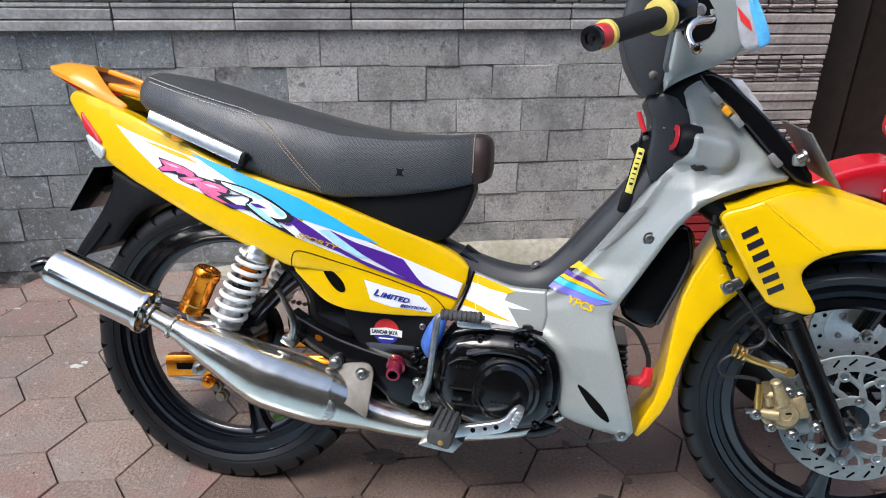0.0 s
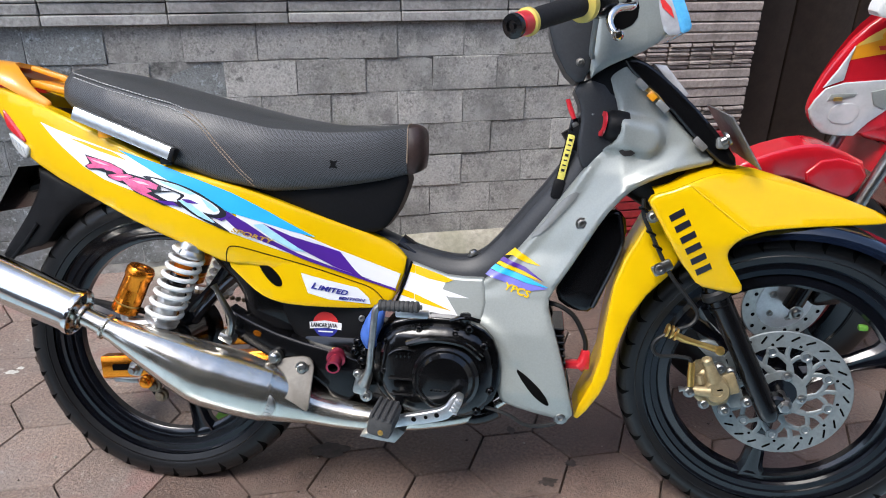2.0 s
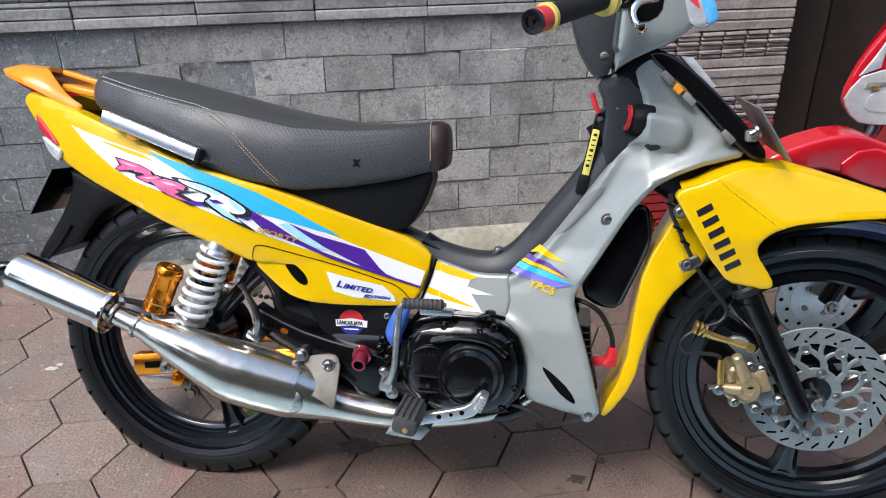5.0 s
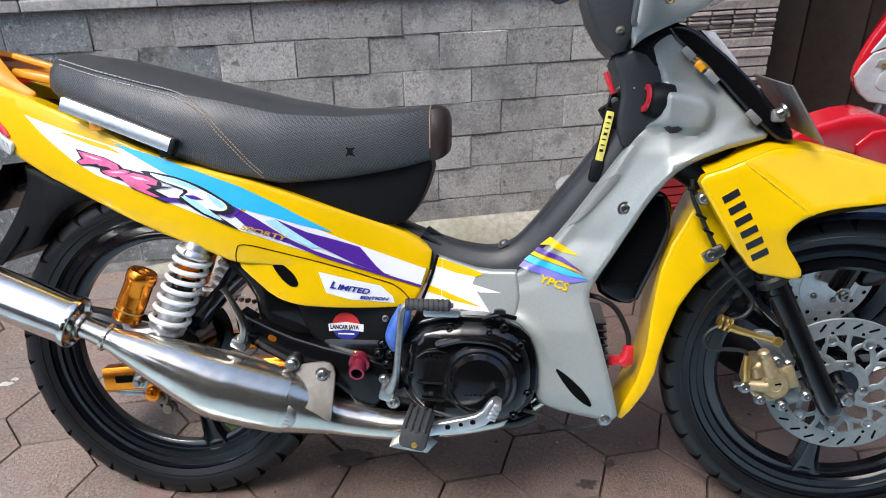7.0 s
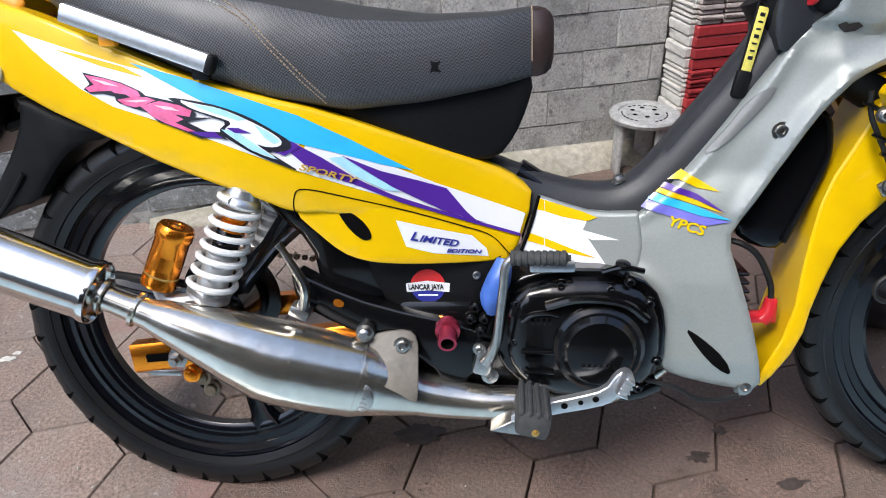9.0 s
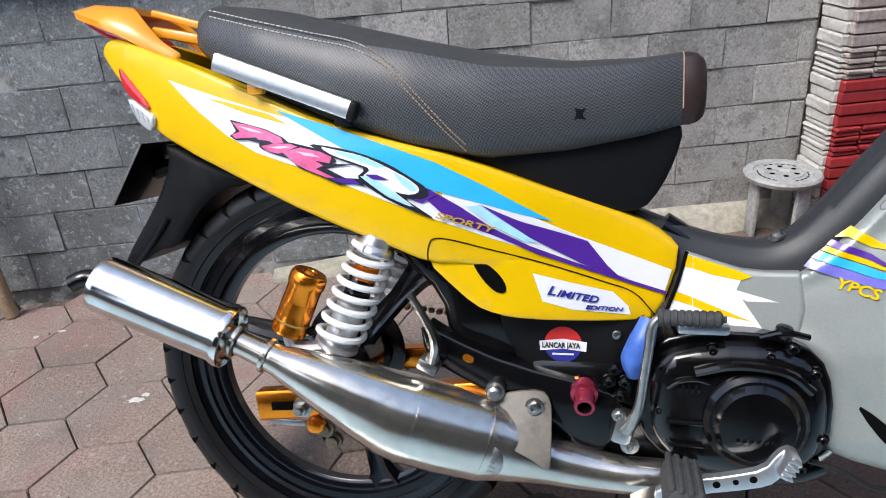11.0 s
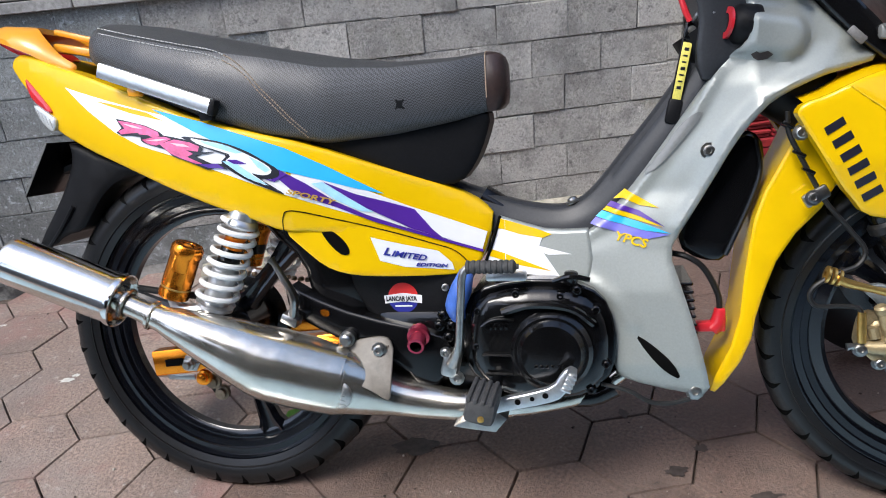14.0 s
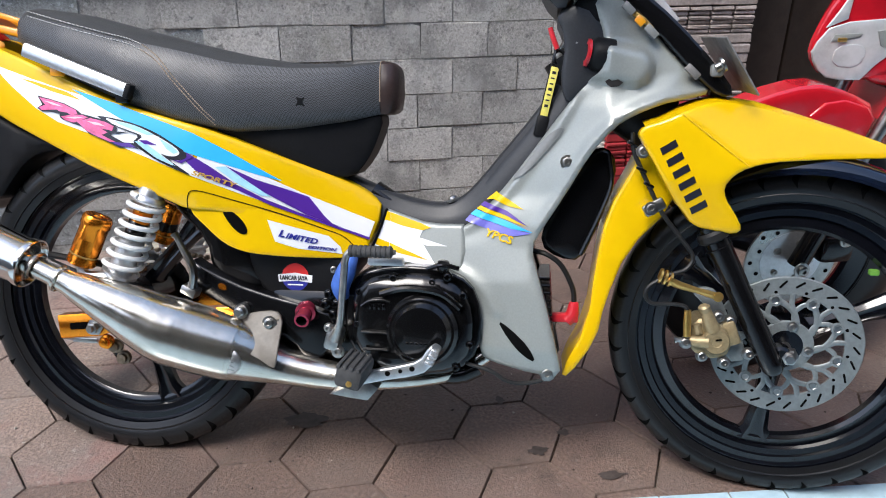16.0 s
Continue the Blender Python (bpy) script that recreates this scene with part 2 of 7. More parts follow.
SLAT_GREY = mat("grey_stone_slat", (0.31, 0.30, 0.285), 0.75, 0, 0.3, 80, bump=0.4, blotch=0.5, col2=(0.13, 0.128, 0.122), bscale=5, per_object=0.18, stain=((5, 0.55, 0.66, 0.6, (0.10, 0.10, 0.096)), (60, 0.60, 0.68, 0.6, (0.38, 0.375, 0.36))))
SLAT_WHITE = mat("whitewashed_slat", (0.52, 0.50, 0.46), 0.75, 0, 0.18, 60, bump=0.3, blotch=0.3, col2=(0.35, 0.33, 0.30), bscale=8)
SLAT_RED = mat("red_painted_slat", (0.30, 0.022, 0.025), 0.5, 0, 0.2, 60, bump=0.2, per_object=0.12)
# near-black: missing light is put into the colour of these surfaces
SHADE_BLACK = mat("shade_black", (0.018, 0.0135, 0.011), 0.6, 0, 0.3, 20, bump=0.1, spec=0.2)
DOOR_WOOD = mat("dark_brown_door", (0.024, 0.0165, 0.0125), 0.4, 0, 0.35, 30, bump=0.2, blotch=0.5, col2=(0.024, 0.016, 0.013), bscale=3, spec=0.4)
BLUE_TILE = mat("pale_blue_tile", (0.42, 0.58, 0.66), 0.2, 0, 0.08, 40, coat=0.4)
STOOL_GREY = mat("grey_cast_plastic", (0.36, 0.36, 0.35), 0.6, 0, 0.25, 70, bump=0.25, blotch=0.4, col2=(0.2, 0.2, 0.19), bscale=12)
BAMBOO = mat("dry_bamboo", (0.33, 0.23, 0.14), 0.6, 0, 0.25, 60, bump=0.2, blotch=0.4, col2=(0.2, 0.14, 0.09), bscale=6)
BUCKET_YELLOW = mat("yellow_bucket_plastic", (0.62, 0.48, 0.10), 0.4, 0, 0.1, 30)
PLASTER = mat("plaster", (0.42, 0.40, 0.37), 0.9, 0, 0.12, 30, bump=0.2)


# ---- building helpers ----
def part(name, bm, material, parent=None, label="", smooth=35.0):
    me = bpy.data.meshes.new(name)
    bm.normal_update()
    bm.to_mesh(me)
    bm.free()
    me.materials.append(material)
    if smooth:
        me.shade_smooth()
        me.set_sharp_from_angle(angle=radians(smooth))
    ob = new(name, me)
    if parent:
        ob.parent = parent
    if label:
        ob["label"] = label
    return ob


def empty(name, m=None):
    ob = new(name)
    if m is not None:
        ob.matrix_world = m
    return ob


def mix_in(bm, other):
    me = bpy.data.meshes.new("tmp")
    other.to_mesh(me)
    other.free()
    bm.from_mesh(me)
    bpy.data.meshes.remove(me)
    return bm


def chaikin(pts, rounds=2, closed=True):
    pts = [tuple(p) for p in pts]
    for _ in range(rounds):
        res = []
        n = len(pts)
        if not closed:
            res.append(pts[0])
        for i in range(n if closed else n - 1):
            a, b = pts[i], pts[(i + 1) % n]
            res.append(tuple(0.75 * u + 0.25 * v for u, v in zip(a, b)))
            res.append(tuple(0.25 * u + 0.75 * v for u, v in zip(a, b)))
        if not closed:
            res.append(pts[-1])
        pts = res
    return pts


def catmull(pts, per=6):
    p = [Vector(q) for q in pts]
    p = [2 * p[0] - p[1]] + p + [2 * p[-1] - p[-2]]
    res = []
    for i in range(1, len(p) - 2):
        for k in range(per):
            t = k / per
            a, b, c, d = p[i - 1], p[i], p[i + 1], p[i + 2]
            res.append(0.5 * (2 * b + (c - a) * t + (2 * a - 5 * b + 4 * c - d) * t * t + (3 * b - a - 3 * c + d) * t ** 3))
    res.append(p[-2])
    return res


def tube(pts, radii, segs=12, per=6, caps=True, flat=1.0):
    """A round bar along a smooth line; radii: one or one a point."""
    path = catmull(pts, per) if per else [Vector(q) for q in pts]
    if not isinstance(radii, (list, tuple)):
        radii = [radii] * len(pts)
    rad = np.interp(np.linspace(0, len(pts) - 1, len(path)), range(len(pts)), radii)
    bm = bmesh.new()
    rings = []
    ref = None
    for i, q in enumerate(path):
        d = (path[min(i + 1, len(path) - 1)] - path[max(i - 1, 0)]).normalized()
        if ref is None:
            ref = Vector((0, 1, 0)) if abs(d.y) < 0.9 else Vector((1, 0, 0))
        u = (ref - d * ref.dot(d)).normalized()
        v = d.cross(u)
        ref = u
        rings.append([bm.verts.new(q + float(rad[i]) * (u * math.cos(a) * flat + v * math.sin(a))) for a in np.linspace(0, 2 * math.pi, segs, endpoint=False)])
    for a, b in zip(rings, rings[1:]):
        for k in range(segs):
            bm.faces.new((a[k], a[(k + 1) % segs], b[(k + 1) % segs], b[k]))
    if caps:
        bm.faces.new(rings[0][::-1])
        bm.faces.new(rings[-1])
    bmesh.ops.recalc_face_normals(bm, faces=bm.faces)
    return bm


def lathe(profile, at, axis=(0, 1, 0), segs=32, closed=False):
    """Turns (radius, along) round an axis through at."""
    q = Vector(axis).normalized().to_track_quat("Z", "Y").to_matrix()
    bm = bmesh.new()
    rings = []
    for r, h in profile:
        if r < 1e-6:
            rings.append([bm.verts.new(Vector(at) + q @ Vector((0, 0, h)))])
        else:
            rings.append([bm.verts.new(Vector(at) + q @ Vector((r * math.cos(a), r * math.sin(a), h))) for a in np.linspace(0, 2 * math.pi, segs, endpoint=False)])
    pairs = list(zip(rings, rings[1:]))
    if closed:
        pairs.append((rings[-1], rings[0]))
    for a, b in pairs:
        for k in range(segs):
            k2 = (k + 1) % segs
            if len(a) == 1 and len(b) == 1:
                continue
            if len(a) == 1:
                bm.faces.new((a[0], b[k2], b[k]))
            elif len(b) == 1:
                bm.faces.new((a[k], a[k2], b[0]))
            else:
                bm.faces.new((a[k], a[k2], b[k2], b[k]))
    bmesh.ops.recalc_face_normals(bm, faces=bm.faces)
    return bm


def bolt(at, r=0.006, h=0.006, axis=(0, -1, 0)):
    return lathe([(r * 1.5, 0), (r * 1.5, h * 0.25), (r, h * 0.3), (r, h * 0.9), (r * 0.8, h), (r * 0.45, h), (r * 0.4, h * 0.6), (0, h * 0.6)], at, axis, 10)


def rbox(size, at=(0, 0, 0), bevel=0.004, m=None, segs=2):
    bm = bmesh.new()
    bmesh.ops.create_cube(bm, size=1.0, matrix=Matrix.Diagonal((*size, 1)))
    if bevel:
        bmesh.ops.bevel(bm, geom=bm.edges[:], offset=bevel, segments=segs, affect="EDGES", profile=0.5)
    bmesh.ops.transform(bm, matrix=Matrix.Translation(at) @ (m or Matrix()), verts=bm.verts)
    return bm


def sheet(loop, y_of, grid=0.02, deep=0.02, crown=0.0, side=-1, lift=0.0):
    """A shell in the bike's side view: the loop of (x, z), its face at side * y_of(x, z), rounded off by crown at its edges, its rim going deep inwards."""
    bm = bmesh.new()
    bm.faces.new([bm.verts.new((x, 0, z)) for x, z in loop])
    if crown:
        for v in bm.verts:
            v.co.y = crown
        for wide, drop in ((0.13, 0.5), (0.27, 0.2), (0.6, 0.0)):
            inner = max(bm.faces, key=lambda g: g.calc_area())
            bmesh.ops.inset_individual(bm, faces=[inner], thickness=wide * crown, use_even_offset=False)
            for v in max(bm.faces, key=lambda g: g.calc_area()).verts:
                v.co.y = drop * crown
    xs, zs = [p[0] for p in loop], [p[1] for p in loop]
    for axis, lo, hi in ((0, min(xs), max(xs)), (2, min(zs), max(zs))):
        k = lo + grid
        while k < hi:
            no = (1, 0, 0) if axis == 0 else (0, 0, 1)
            co = (k, 0, 0) if axis == 0 else (0, 0, k)
            bmesh.ops.bisect_plane(bm, geom=bm.verts[:] + bm.edges[:] + bm.faces[:], plane_co=co, plane_no=no, dist=1e-5)
            k += grid
    bmesh.ops.triangulate(bm, faces=[g for g in bm.faces if len(g.verts) > 4])
    rim = [e for e in bm.edges if e.is_boundary]
    for v in bm.verts:
        v.co.y = side * (y_of(v.co.x, v.co.z) + lift - v.co.y)
    if deep:
        made = bmesh.ops.extrude_edge_only(bm, edges=rim)
        for v in made["geom"]:
            if isinstance(v, bmesh.types.BMVert):
                v.co.y -= side * deep
    bmesh.ops.recalc_face_normals(bm, faces=bm.faces)
    probe = max(bm.faces, key=lambda g: g.calc_area())
    if probe.normal.y * side < 0:
        bmesh.ops.reverse_faces(bm, faces=bm.faces)
    return bm


def level(h):
    return lambda x, z: h


def loft(sections, caps=True, closed=True):
    bm = bmesh.new()
    rings = [[bm.verts.new(p) for p in s] for s in sections]
    n = len(rings[0])
    for a, b in zip(rings, rings[1:]):
        for k in range(n if closed else n - 1):
            bm.faces.new((a[k], a[(k + 1) % n], b[(k + 1) % n], b[k]))
    if caps and closed:
        bm.faces.new(rings[0][::-1])
        bm.faces.new(rings[-1])
    bmesh.ops.recalc_face_normals(bm, faces=bm.faces)
    return bm


def lettering(text, size, parent, material, m, h, name="lettering", thick=0.0006, wide=1.0, shear=0.0, lift=0.0022):
    """Raised built-in letters, laid in the side view by m."""
    cu = bpy.data.curves.new(name, "FONT")
    cu.body, cu.size, cu.extrude, cu.shear, cu.resolution_u, cu.offset = text, size, thick, shear, 3, size * 0.022
    tmp = bpy.data.objects.new(name, cu)
    scene.collection.objects.link(tmp)
    me = bpy.data.meshes.new_from_object(tmp.evaluated_get(bpy.context.evaluated_depsgraph_get()))
    bpy.data.objects.remove(tmp)
    me.transform(Matrix.Diagonal((wide, 1, 1, 1)))
    me.transform(m)
    mid = sum(v.co.y for v in me.vertices) / len(me.vertices)
    for v in me.vertices:
        v.co.y = -(h(v.co.x, v.co.z) + lift) + (0.0005 if v.co.y > mid else -0.0005)
    me.materials.clear()
    me.materials.append(material)
    ob = new(name, me)
    ob.parent = parent
    return ob


def side_place(x, z, y, tilt=0.0, swing=0.0):
    """Lays a thing drawn in xy onto the bike's near side: tilt turns it in the side view, counter-clockwise."""
    return Matrix.Translation((x, y, z)) @ pose(0, 0, 0, 0, 0, swing) @ pose(0, 0, 0, 90, 0, 0) @ pose(0, 0, 0, 0, 0, tilt)

# ---- the yard ----
# the back wall and its pier, in the wall's own axes: x along it, y into it, z up
WALL = pose(0, 2.56, 0, 0, 0, 6.75)
PIER_L, PIER_R, PIER_D = 0.945, 1.385, 0.12
LEDGE_Z, COURSE, BLOCK_L = 0.7504, 0.1031, 0.2024


def at_wall(ob):
    ob.matrix_world = WALL
    return ob


ground = tagged(part("ground", rbox((90, 90, 0.2), (0, 0, -0.114), 0), SAND), "sandy ground in the joints below the pavers", "ground", kind="structure")
bm = loft([[(x, 0.0, -0.01), (x, 0.0, h), (x, -0.012, h), (x, -0.030 - d, h * 0.72), (x, -0.058 - d, 0.012), (x, -0.066 - d, -0.01)] for x, h, d in ((-0.52, 0.012, 0.0), (-0.30, 0.030, 0.006), (-0.05, 0.052, 0.0), (0.15, 0.060, 0.010), (0.38, 0.066, 0.004), (0.62, 0.064, 0.012), (0.80, 0.060, 0.004), (0.942, 0.058, 0.0))])
plinth = at_wall(tagged(part("plinth", bm, PLINTH, None, "", 50), "pale concrete fillet along the foot of the wall", "plinth", kind="structure"))
wall_back = at_wall(tagged(part("wall_back", rbox((5.0, 0.2, 3.0), (-1.56, 0.105, 1.45), 0), MORTAR), "dark stone block wall with mortar joints", "wall", kind="structure"))
pier = at_wall(tagged(part("pier", rbox((PIER_R - PIER_L - 0.012, 0.30, 3.0), ((PIER_L + PIER_R) / 2, 0.168 - PIER_D, 1.45), 0), MORTAR), "pier clad in ribbed stone slats, painted red below", "pier", kind="structure"))
# room walls; the darkness inside is carried by their near-black colour
bm = rbox((0.12, 2.6, 3.0), (PIER_R + 0.07, 1.50, 1.45), 0)
mix_in(bm, rbox((0.12, 2.6, 3.0), (3.6, 1.50, 1.45), 0))
mix_in(bm, rbox((2.3, 0.12, 3.0), (2.5, 2.83, 1.45), 0))
mix_in(bm, rbox((2.4, 0.3, 0.7), (2.6, 0.18, 2.6), 0))
at_wall(tagged(part("wall_interior", bm, SHADE_BLACK), "walls of the room beside the pier, its darkness put into their colour", "wall", kind="structure"))
door = at_wall(tagged(part("door_1", rbox((1.9, 0.05, 2.25), (PIER_R + 0.955, 0.09, 1.125), 0.004), DOOR_WOOD), "dark brown wooden door leaves beside the pier", "door", kind="structure"))
for i in range(8):
    part("door_board", rbox((0.232, 0.02, 2.2), (PIER_R + 0.125 + 0.238 * i, 0.060, 1.125), 0.006), DOOR_WOOD, door)
at_wall(tagged(part("ceiling", rbox((2.5, 2.9, 0.12), (2.5, 1.43, 3.0), 0), SHADE_BLACK), "ceiling of the room beside the pier, its darkness put into the colour", "ceiling", kind="structure"))
tagged(part("wall_side", rbox((0.2, 7.0, 1.5), (-4.1, -0.7, 0.7), 0), PLASTER), "plain plastered side wall of the yard", "wall", kind="structure")
# added wall, out of view, that dims what the bike's side reflects
tagged(part("wall_front", rbox((9.0, 0.2, 3.2), (0.2, -3.2, 1.55), 0), SHADE_BLACK), "unseen near-black wall added to darken reflections", "wall", kind="structure")
tagged(part("wall_end", rbox((0.2, 7.0, 3.0), (4.6, -0.7, 1.45), 0), PLASTER), "plain plastered end wall of the yard", "wall", kind="structure")
# unseen slab overhead, added to keep sky light off the near side
tagged(part("ceiling_sky_block", rbox((6.2, 2.7, 0.12), (1.6, -1.95, 2.75), 0), SHADE_BLACK), "assumed terrace roof, unseen, added to block the sky", "ceiling", kind="structure")

# pale blue tiles in front of the pavers
tiled = tagged(part("floor_tiled", rbox((5.20, 2.50, 0.02), (0.40, 0.114, -0.0085), 0.001), MORTAR), "floor strip of pale blue glazed tiles", "floor", kind="structure")
x = -2.20
for w in (0.21,) * 14 + (0.129, 0.102, 0.197) + (0.20,) * 9:
    for k in range(10):
        part("tile", rbox((w - 0.003, 0.247, 0.008), (x + w / 2, 1.2405 - 0.25 * k, 0.0003), 0.001, segs=1), BLUE_TILE, tiled)
    x += w


# ---- the yellow motorcycle, in its own axes: x forward, y to its left, z up from the rear contact ----
BIKE = pose(-0.2116, 1.5982, -0.0068, 0, -2.235, 0) @ pose(0, 0, 0, 0, 0, -12.74) @ pose(0, 0, 0, -16.0, 0, 0)
bike = empty("motorcycle", BIKE)
tagged(bike, "yellow and silver underbone motorcycle leaning on its stand", "motorcycle")
REAR_R, FRONT_R = 0.296, 0.2895
# the front wheel is turned a little to the right
STEER = pose(1.1726, 0.026, 0.2656, 6.65, 0, -5.4)


def wheel(name, x, r, bead, hole, first, half, parent, up):
    """A cast wheel: rim and hub as one mesh, three spokes, the tyre and its grooves."""
    at = (x, 0, up)
    w = half * 0.86
    prof = [(bead + 0.004, -w), (bead + 0.004, -w + 0.005), (bead - 0.006, -w + 0.006), (bead - 0.009, -w + 0.012), (bead - 0.019, -w + 0.012), (bead - 0.021, -w + 0.017), (bead - 0.031, -w + 0.018), (bead - 0.034, -w + 0.024),
            (hole + 0.006, -0.012), (hole, -0.008), (hole, 0.008), (hole + 0.006, 0.012), (bead - 0.028, w - 0.026), (bead - 0.014, w - 0.016), (bead - 0.008, w - 0.007), (bead + 0.004, w - 0.005), (bead + 0.004, w), (bead - 0.02, w * 0.9), (bead - 0.02, -w * 0.9)]
    rim = part(name, lathe(prof[:-2], at, (0, 1, 0), 72, closed=True), RIM_BLACK, parent, "black cast rim with stepped edge")
    crown = []
    for k in range(-8, 9):
        a = k / 8
        crown.append((r - (r - bead) * 0.62 * abs(a) ** 2.6, half * math.sin(a * math.pi / 2) ** 1 if abs(a) < 1 else half * a))
    prof = [(bead - 0.004, -w + 0.002), (bead + 0.010, -half * 0.93)] + crown + [(bead + 0.010, half * 0.93), (bead - 0.004, w - 0.002)]
    tyre = part("tyre", lathe(prof, at, (0, 1, 0), 96), RUBBER, rim, "black rubber road tyre")
    part("tread", lathe([(p[0] + 0.0006, p[1] * 1.004) for p in crown[1:-1]], at, (0, 1, 0), 96), TREAD, tyre, "worn tread with curved slits")
    for sgn in (-1, 1):
        part("sidewall_bead", lathe([(bead + 0.007, sgn * (half * 0.90)), (bead + 0.0085, sgn * (half * 0.965)), (bead + 0.010, sgn * (half * 0.94))], at, (0, 1, 0), 96), RUBBER, tyre)
    bm = bmesh.new()
    n = 34

    def skin(a, s, lift):
        rr = r - (r - bead) * 0.62 * abs(s) ** 2.6 + lift
        return Vector((x + rr * math.cos(a), half * math.sin(s * math.pi / 2) * (1 + lift / half), up + rr * math.sin(a)))
    for side in (-1, 1):
        for i in range(n):
            a0 = 2 * math.pi * (i + 0.5 * (side > 0)) / n
            line = [(a0 + 0.085 * u + 0.05 * math.sin(2.6 * u), side * (0.20 + 0.77 * u)) for u in np.linspace(0, 1, 7)]
            va = [bm.verts.new(skin(a, s, 0.0010)) for a, s in line]
            vb = [bm.verts.new(skin(a + 0.044 * math.sin(math.pi * min(0.97, max(0.1, (abs(s) - 0.20) / 0.77))), s, 0.0010)) for a, s in line]
            for q in range(6):
                bm.faces.new((va[q], va[q + 1], vb[q + 1], vb[q]))
    groove = part("recess_shade", bm, RECESS_SHADE, tyre, smooth=0)
    groove["kind"] = "stuff"
    for k in range(3):
        a = radians(first + 120 * k)
        u = Vector((math.cos(a), 0, math.sin(a)))
        v = Vector((-math.sin(a), 0, math.cos(a)))
        secs = []
        for f, hw, th in ((0.03, 0.026, 0.022), (0.35 * hole, 0.017, 0.017), (0.7 * hole, 0.015, 0.014), (0.93 * hole, 0.021, 0.013), (hole + 0.012, 0.036, 0.014)):
            c = Vector(at) + u * f
            secs.append([c + v * (hw * p) + Vector((0, th * q, 0)) for p, q in ((-1, -0.45), (-0.55, -1), (-0.2, -0.7), (0.2, -0.7), (0.55, -1), (1, -0.45), (1, 0.45), (0.55, 1), (-0.55, 1), (-1, 0.45))])
        part("spoke", loft(secs), RIM_BLACK, rim)
    part("hub", lathe([(0.0, -0.05), (0.03, -0.05), (0.034, -0.045), (0.036, -0.03), (0.05, -0.025), (0.052, 0.03), (0.036, 0.045), (0.0, 0.05)], at, (0, 1, 0), 32), RIM_BLACK, rim)
    return rim


rear_wheel = wheel("rear_wheel", 0.0, REAR_R, 0.246, 0.197, -73, 0.042, bike, REAR_R)
front_wheel = wheel("front_wheel", 0.0, FRONT_R, 0.246, 0.190, -98, 0.036, bike, 0.0)
front_wheel.matrix_local = STEER


# bodywork
def body_h(x, z):
    mid = np.interp(x, [-0.30, -0.2, 0.0, 0.2, 0.4, 0.6], [0.745, 0.70, 0.61, 0.545, 0.475, 0.41])
    wide = np.interp(x, [-0.31, -0.25, -0.15, 0.0, 0.1, 0.19, 0.28, 0.35, 0.42, 0.48, 0.62], [0.050, 0.072, 0.106, 0.128, 0.131, 0.124, 0.104, 0.082, 0.058, 0.038, 0.036])
    return float(wide - np.interp(x, [0.3, 0.47], [0.0, 0.22]) * (z - mid)) + 0.010 * (1 - min(1.0, ((z - mid) / 0.085) ** 2))


BODY = [(-0.3153, 0.7680), (-0.3009, 0.7811), (-0.2711, 0.7801), (-0.2052, 0.7538), (-0.1514, 0.7387), (-0.0490, 0.6967), (0.0559, 0.6538), (0.1400, 0.6303), (0.2210, 0.6082), (0.3445, 0.5577), (0.4292, 0.5234), (0.4695, 0.4994), (0.4875, 0.4772), (0.4574, 0.3933),
        (0.4317, 0.3993), (0.3917, 0.4227), (0.2939, 0.4580), (0.2173, 0.4763), (0.1735, 0.4768), (0.1214, 0.5009), (0.0889, 0.5135), (0.0542, 0.5266), (-0.0165, 0.5575), (-0.0837, 0.5879), (-0.1516, 0.6184), (-0.2219, 0.6501), (-0.2347, 0.6681), (-0.2712, 0.7083), (-0.3096, 0.7518)]
BODY = chaikin(BODY, 1)
body = part("side_fairing", sheet(BODY, body_h, 0.022, 0.03, 0.006), YELLOW, bike, "glossy yellow tail fairing with racing graphics")
part("side_fairing", sheet(BODY, body_h, 0.03, 0.03, 0.009, 1), YELLOW, bike)


def decal(loop, material, parent, h=body_h, lift=0.001, rounds=0, grid=0.03, name="decal"):
    return part(name, sheet(chaikin(loop, rounds) if rounds else loop, h, grid, 0, 0, -1, lift), material, parent)


decal([(-0.1839, 0.7201), (-0.0951, 0.6917), (-0.0282, 0.6718), (0.0222, 0.6589), (0.0908, 0.6308), (0.2298, 0.5687), (0.3595, 0.5058), (0.4746, 0.4551), (0.4652, 0.4254), (0.3530, 0.4725), (0.2558, 0.5074), (0.1816, 0.5359), (0.0874, 0.5740), (0.0130, 0.6022), (-0.0480, 0.6209), (-0.0914, 0.6437), (-0.1362, 0.6786)], WHITE, body)
decal([(-0.1208, 0.6936), (-0.0589, 0.6717), (0.0006, 0.6559), (-0.0282, 0.6703), (-0.0899, 0.6872)], YELLOW, body, lift=0.0017)
decal([(-0.0180, 0.6748), (0.0629, 0.6508), (0.1900, 0.6039), (0.2500, 0.5723), (0.3286, 0.5258), (0.2943, 0.5355), (0.2433, 0.5522), (0.1814, 0.5719), (0.1306, 0.5954), (0.0522, 0.6359)], CYAN, body, lift=0.0017)
decal([(0.1501, 0.5862), (0.1814, 0.5719), (0.2155, 0.5509), (0.2577, 0.5205), (0.3008, 0.4965), (0.3540, 0.4735), (0.4179, 0.4480), (0.4682, 0.4287), (0.4673, 0.4248), (0.4170, 0.4440), (0.3589, 0.4666), (0.3104, 0.4853), (0.2625, 0.5097), (0.2034, 0.5342)], PURPLE, body, lift=0.0023)
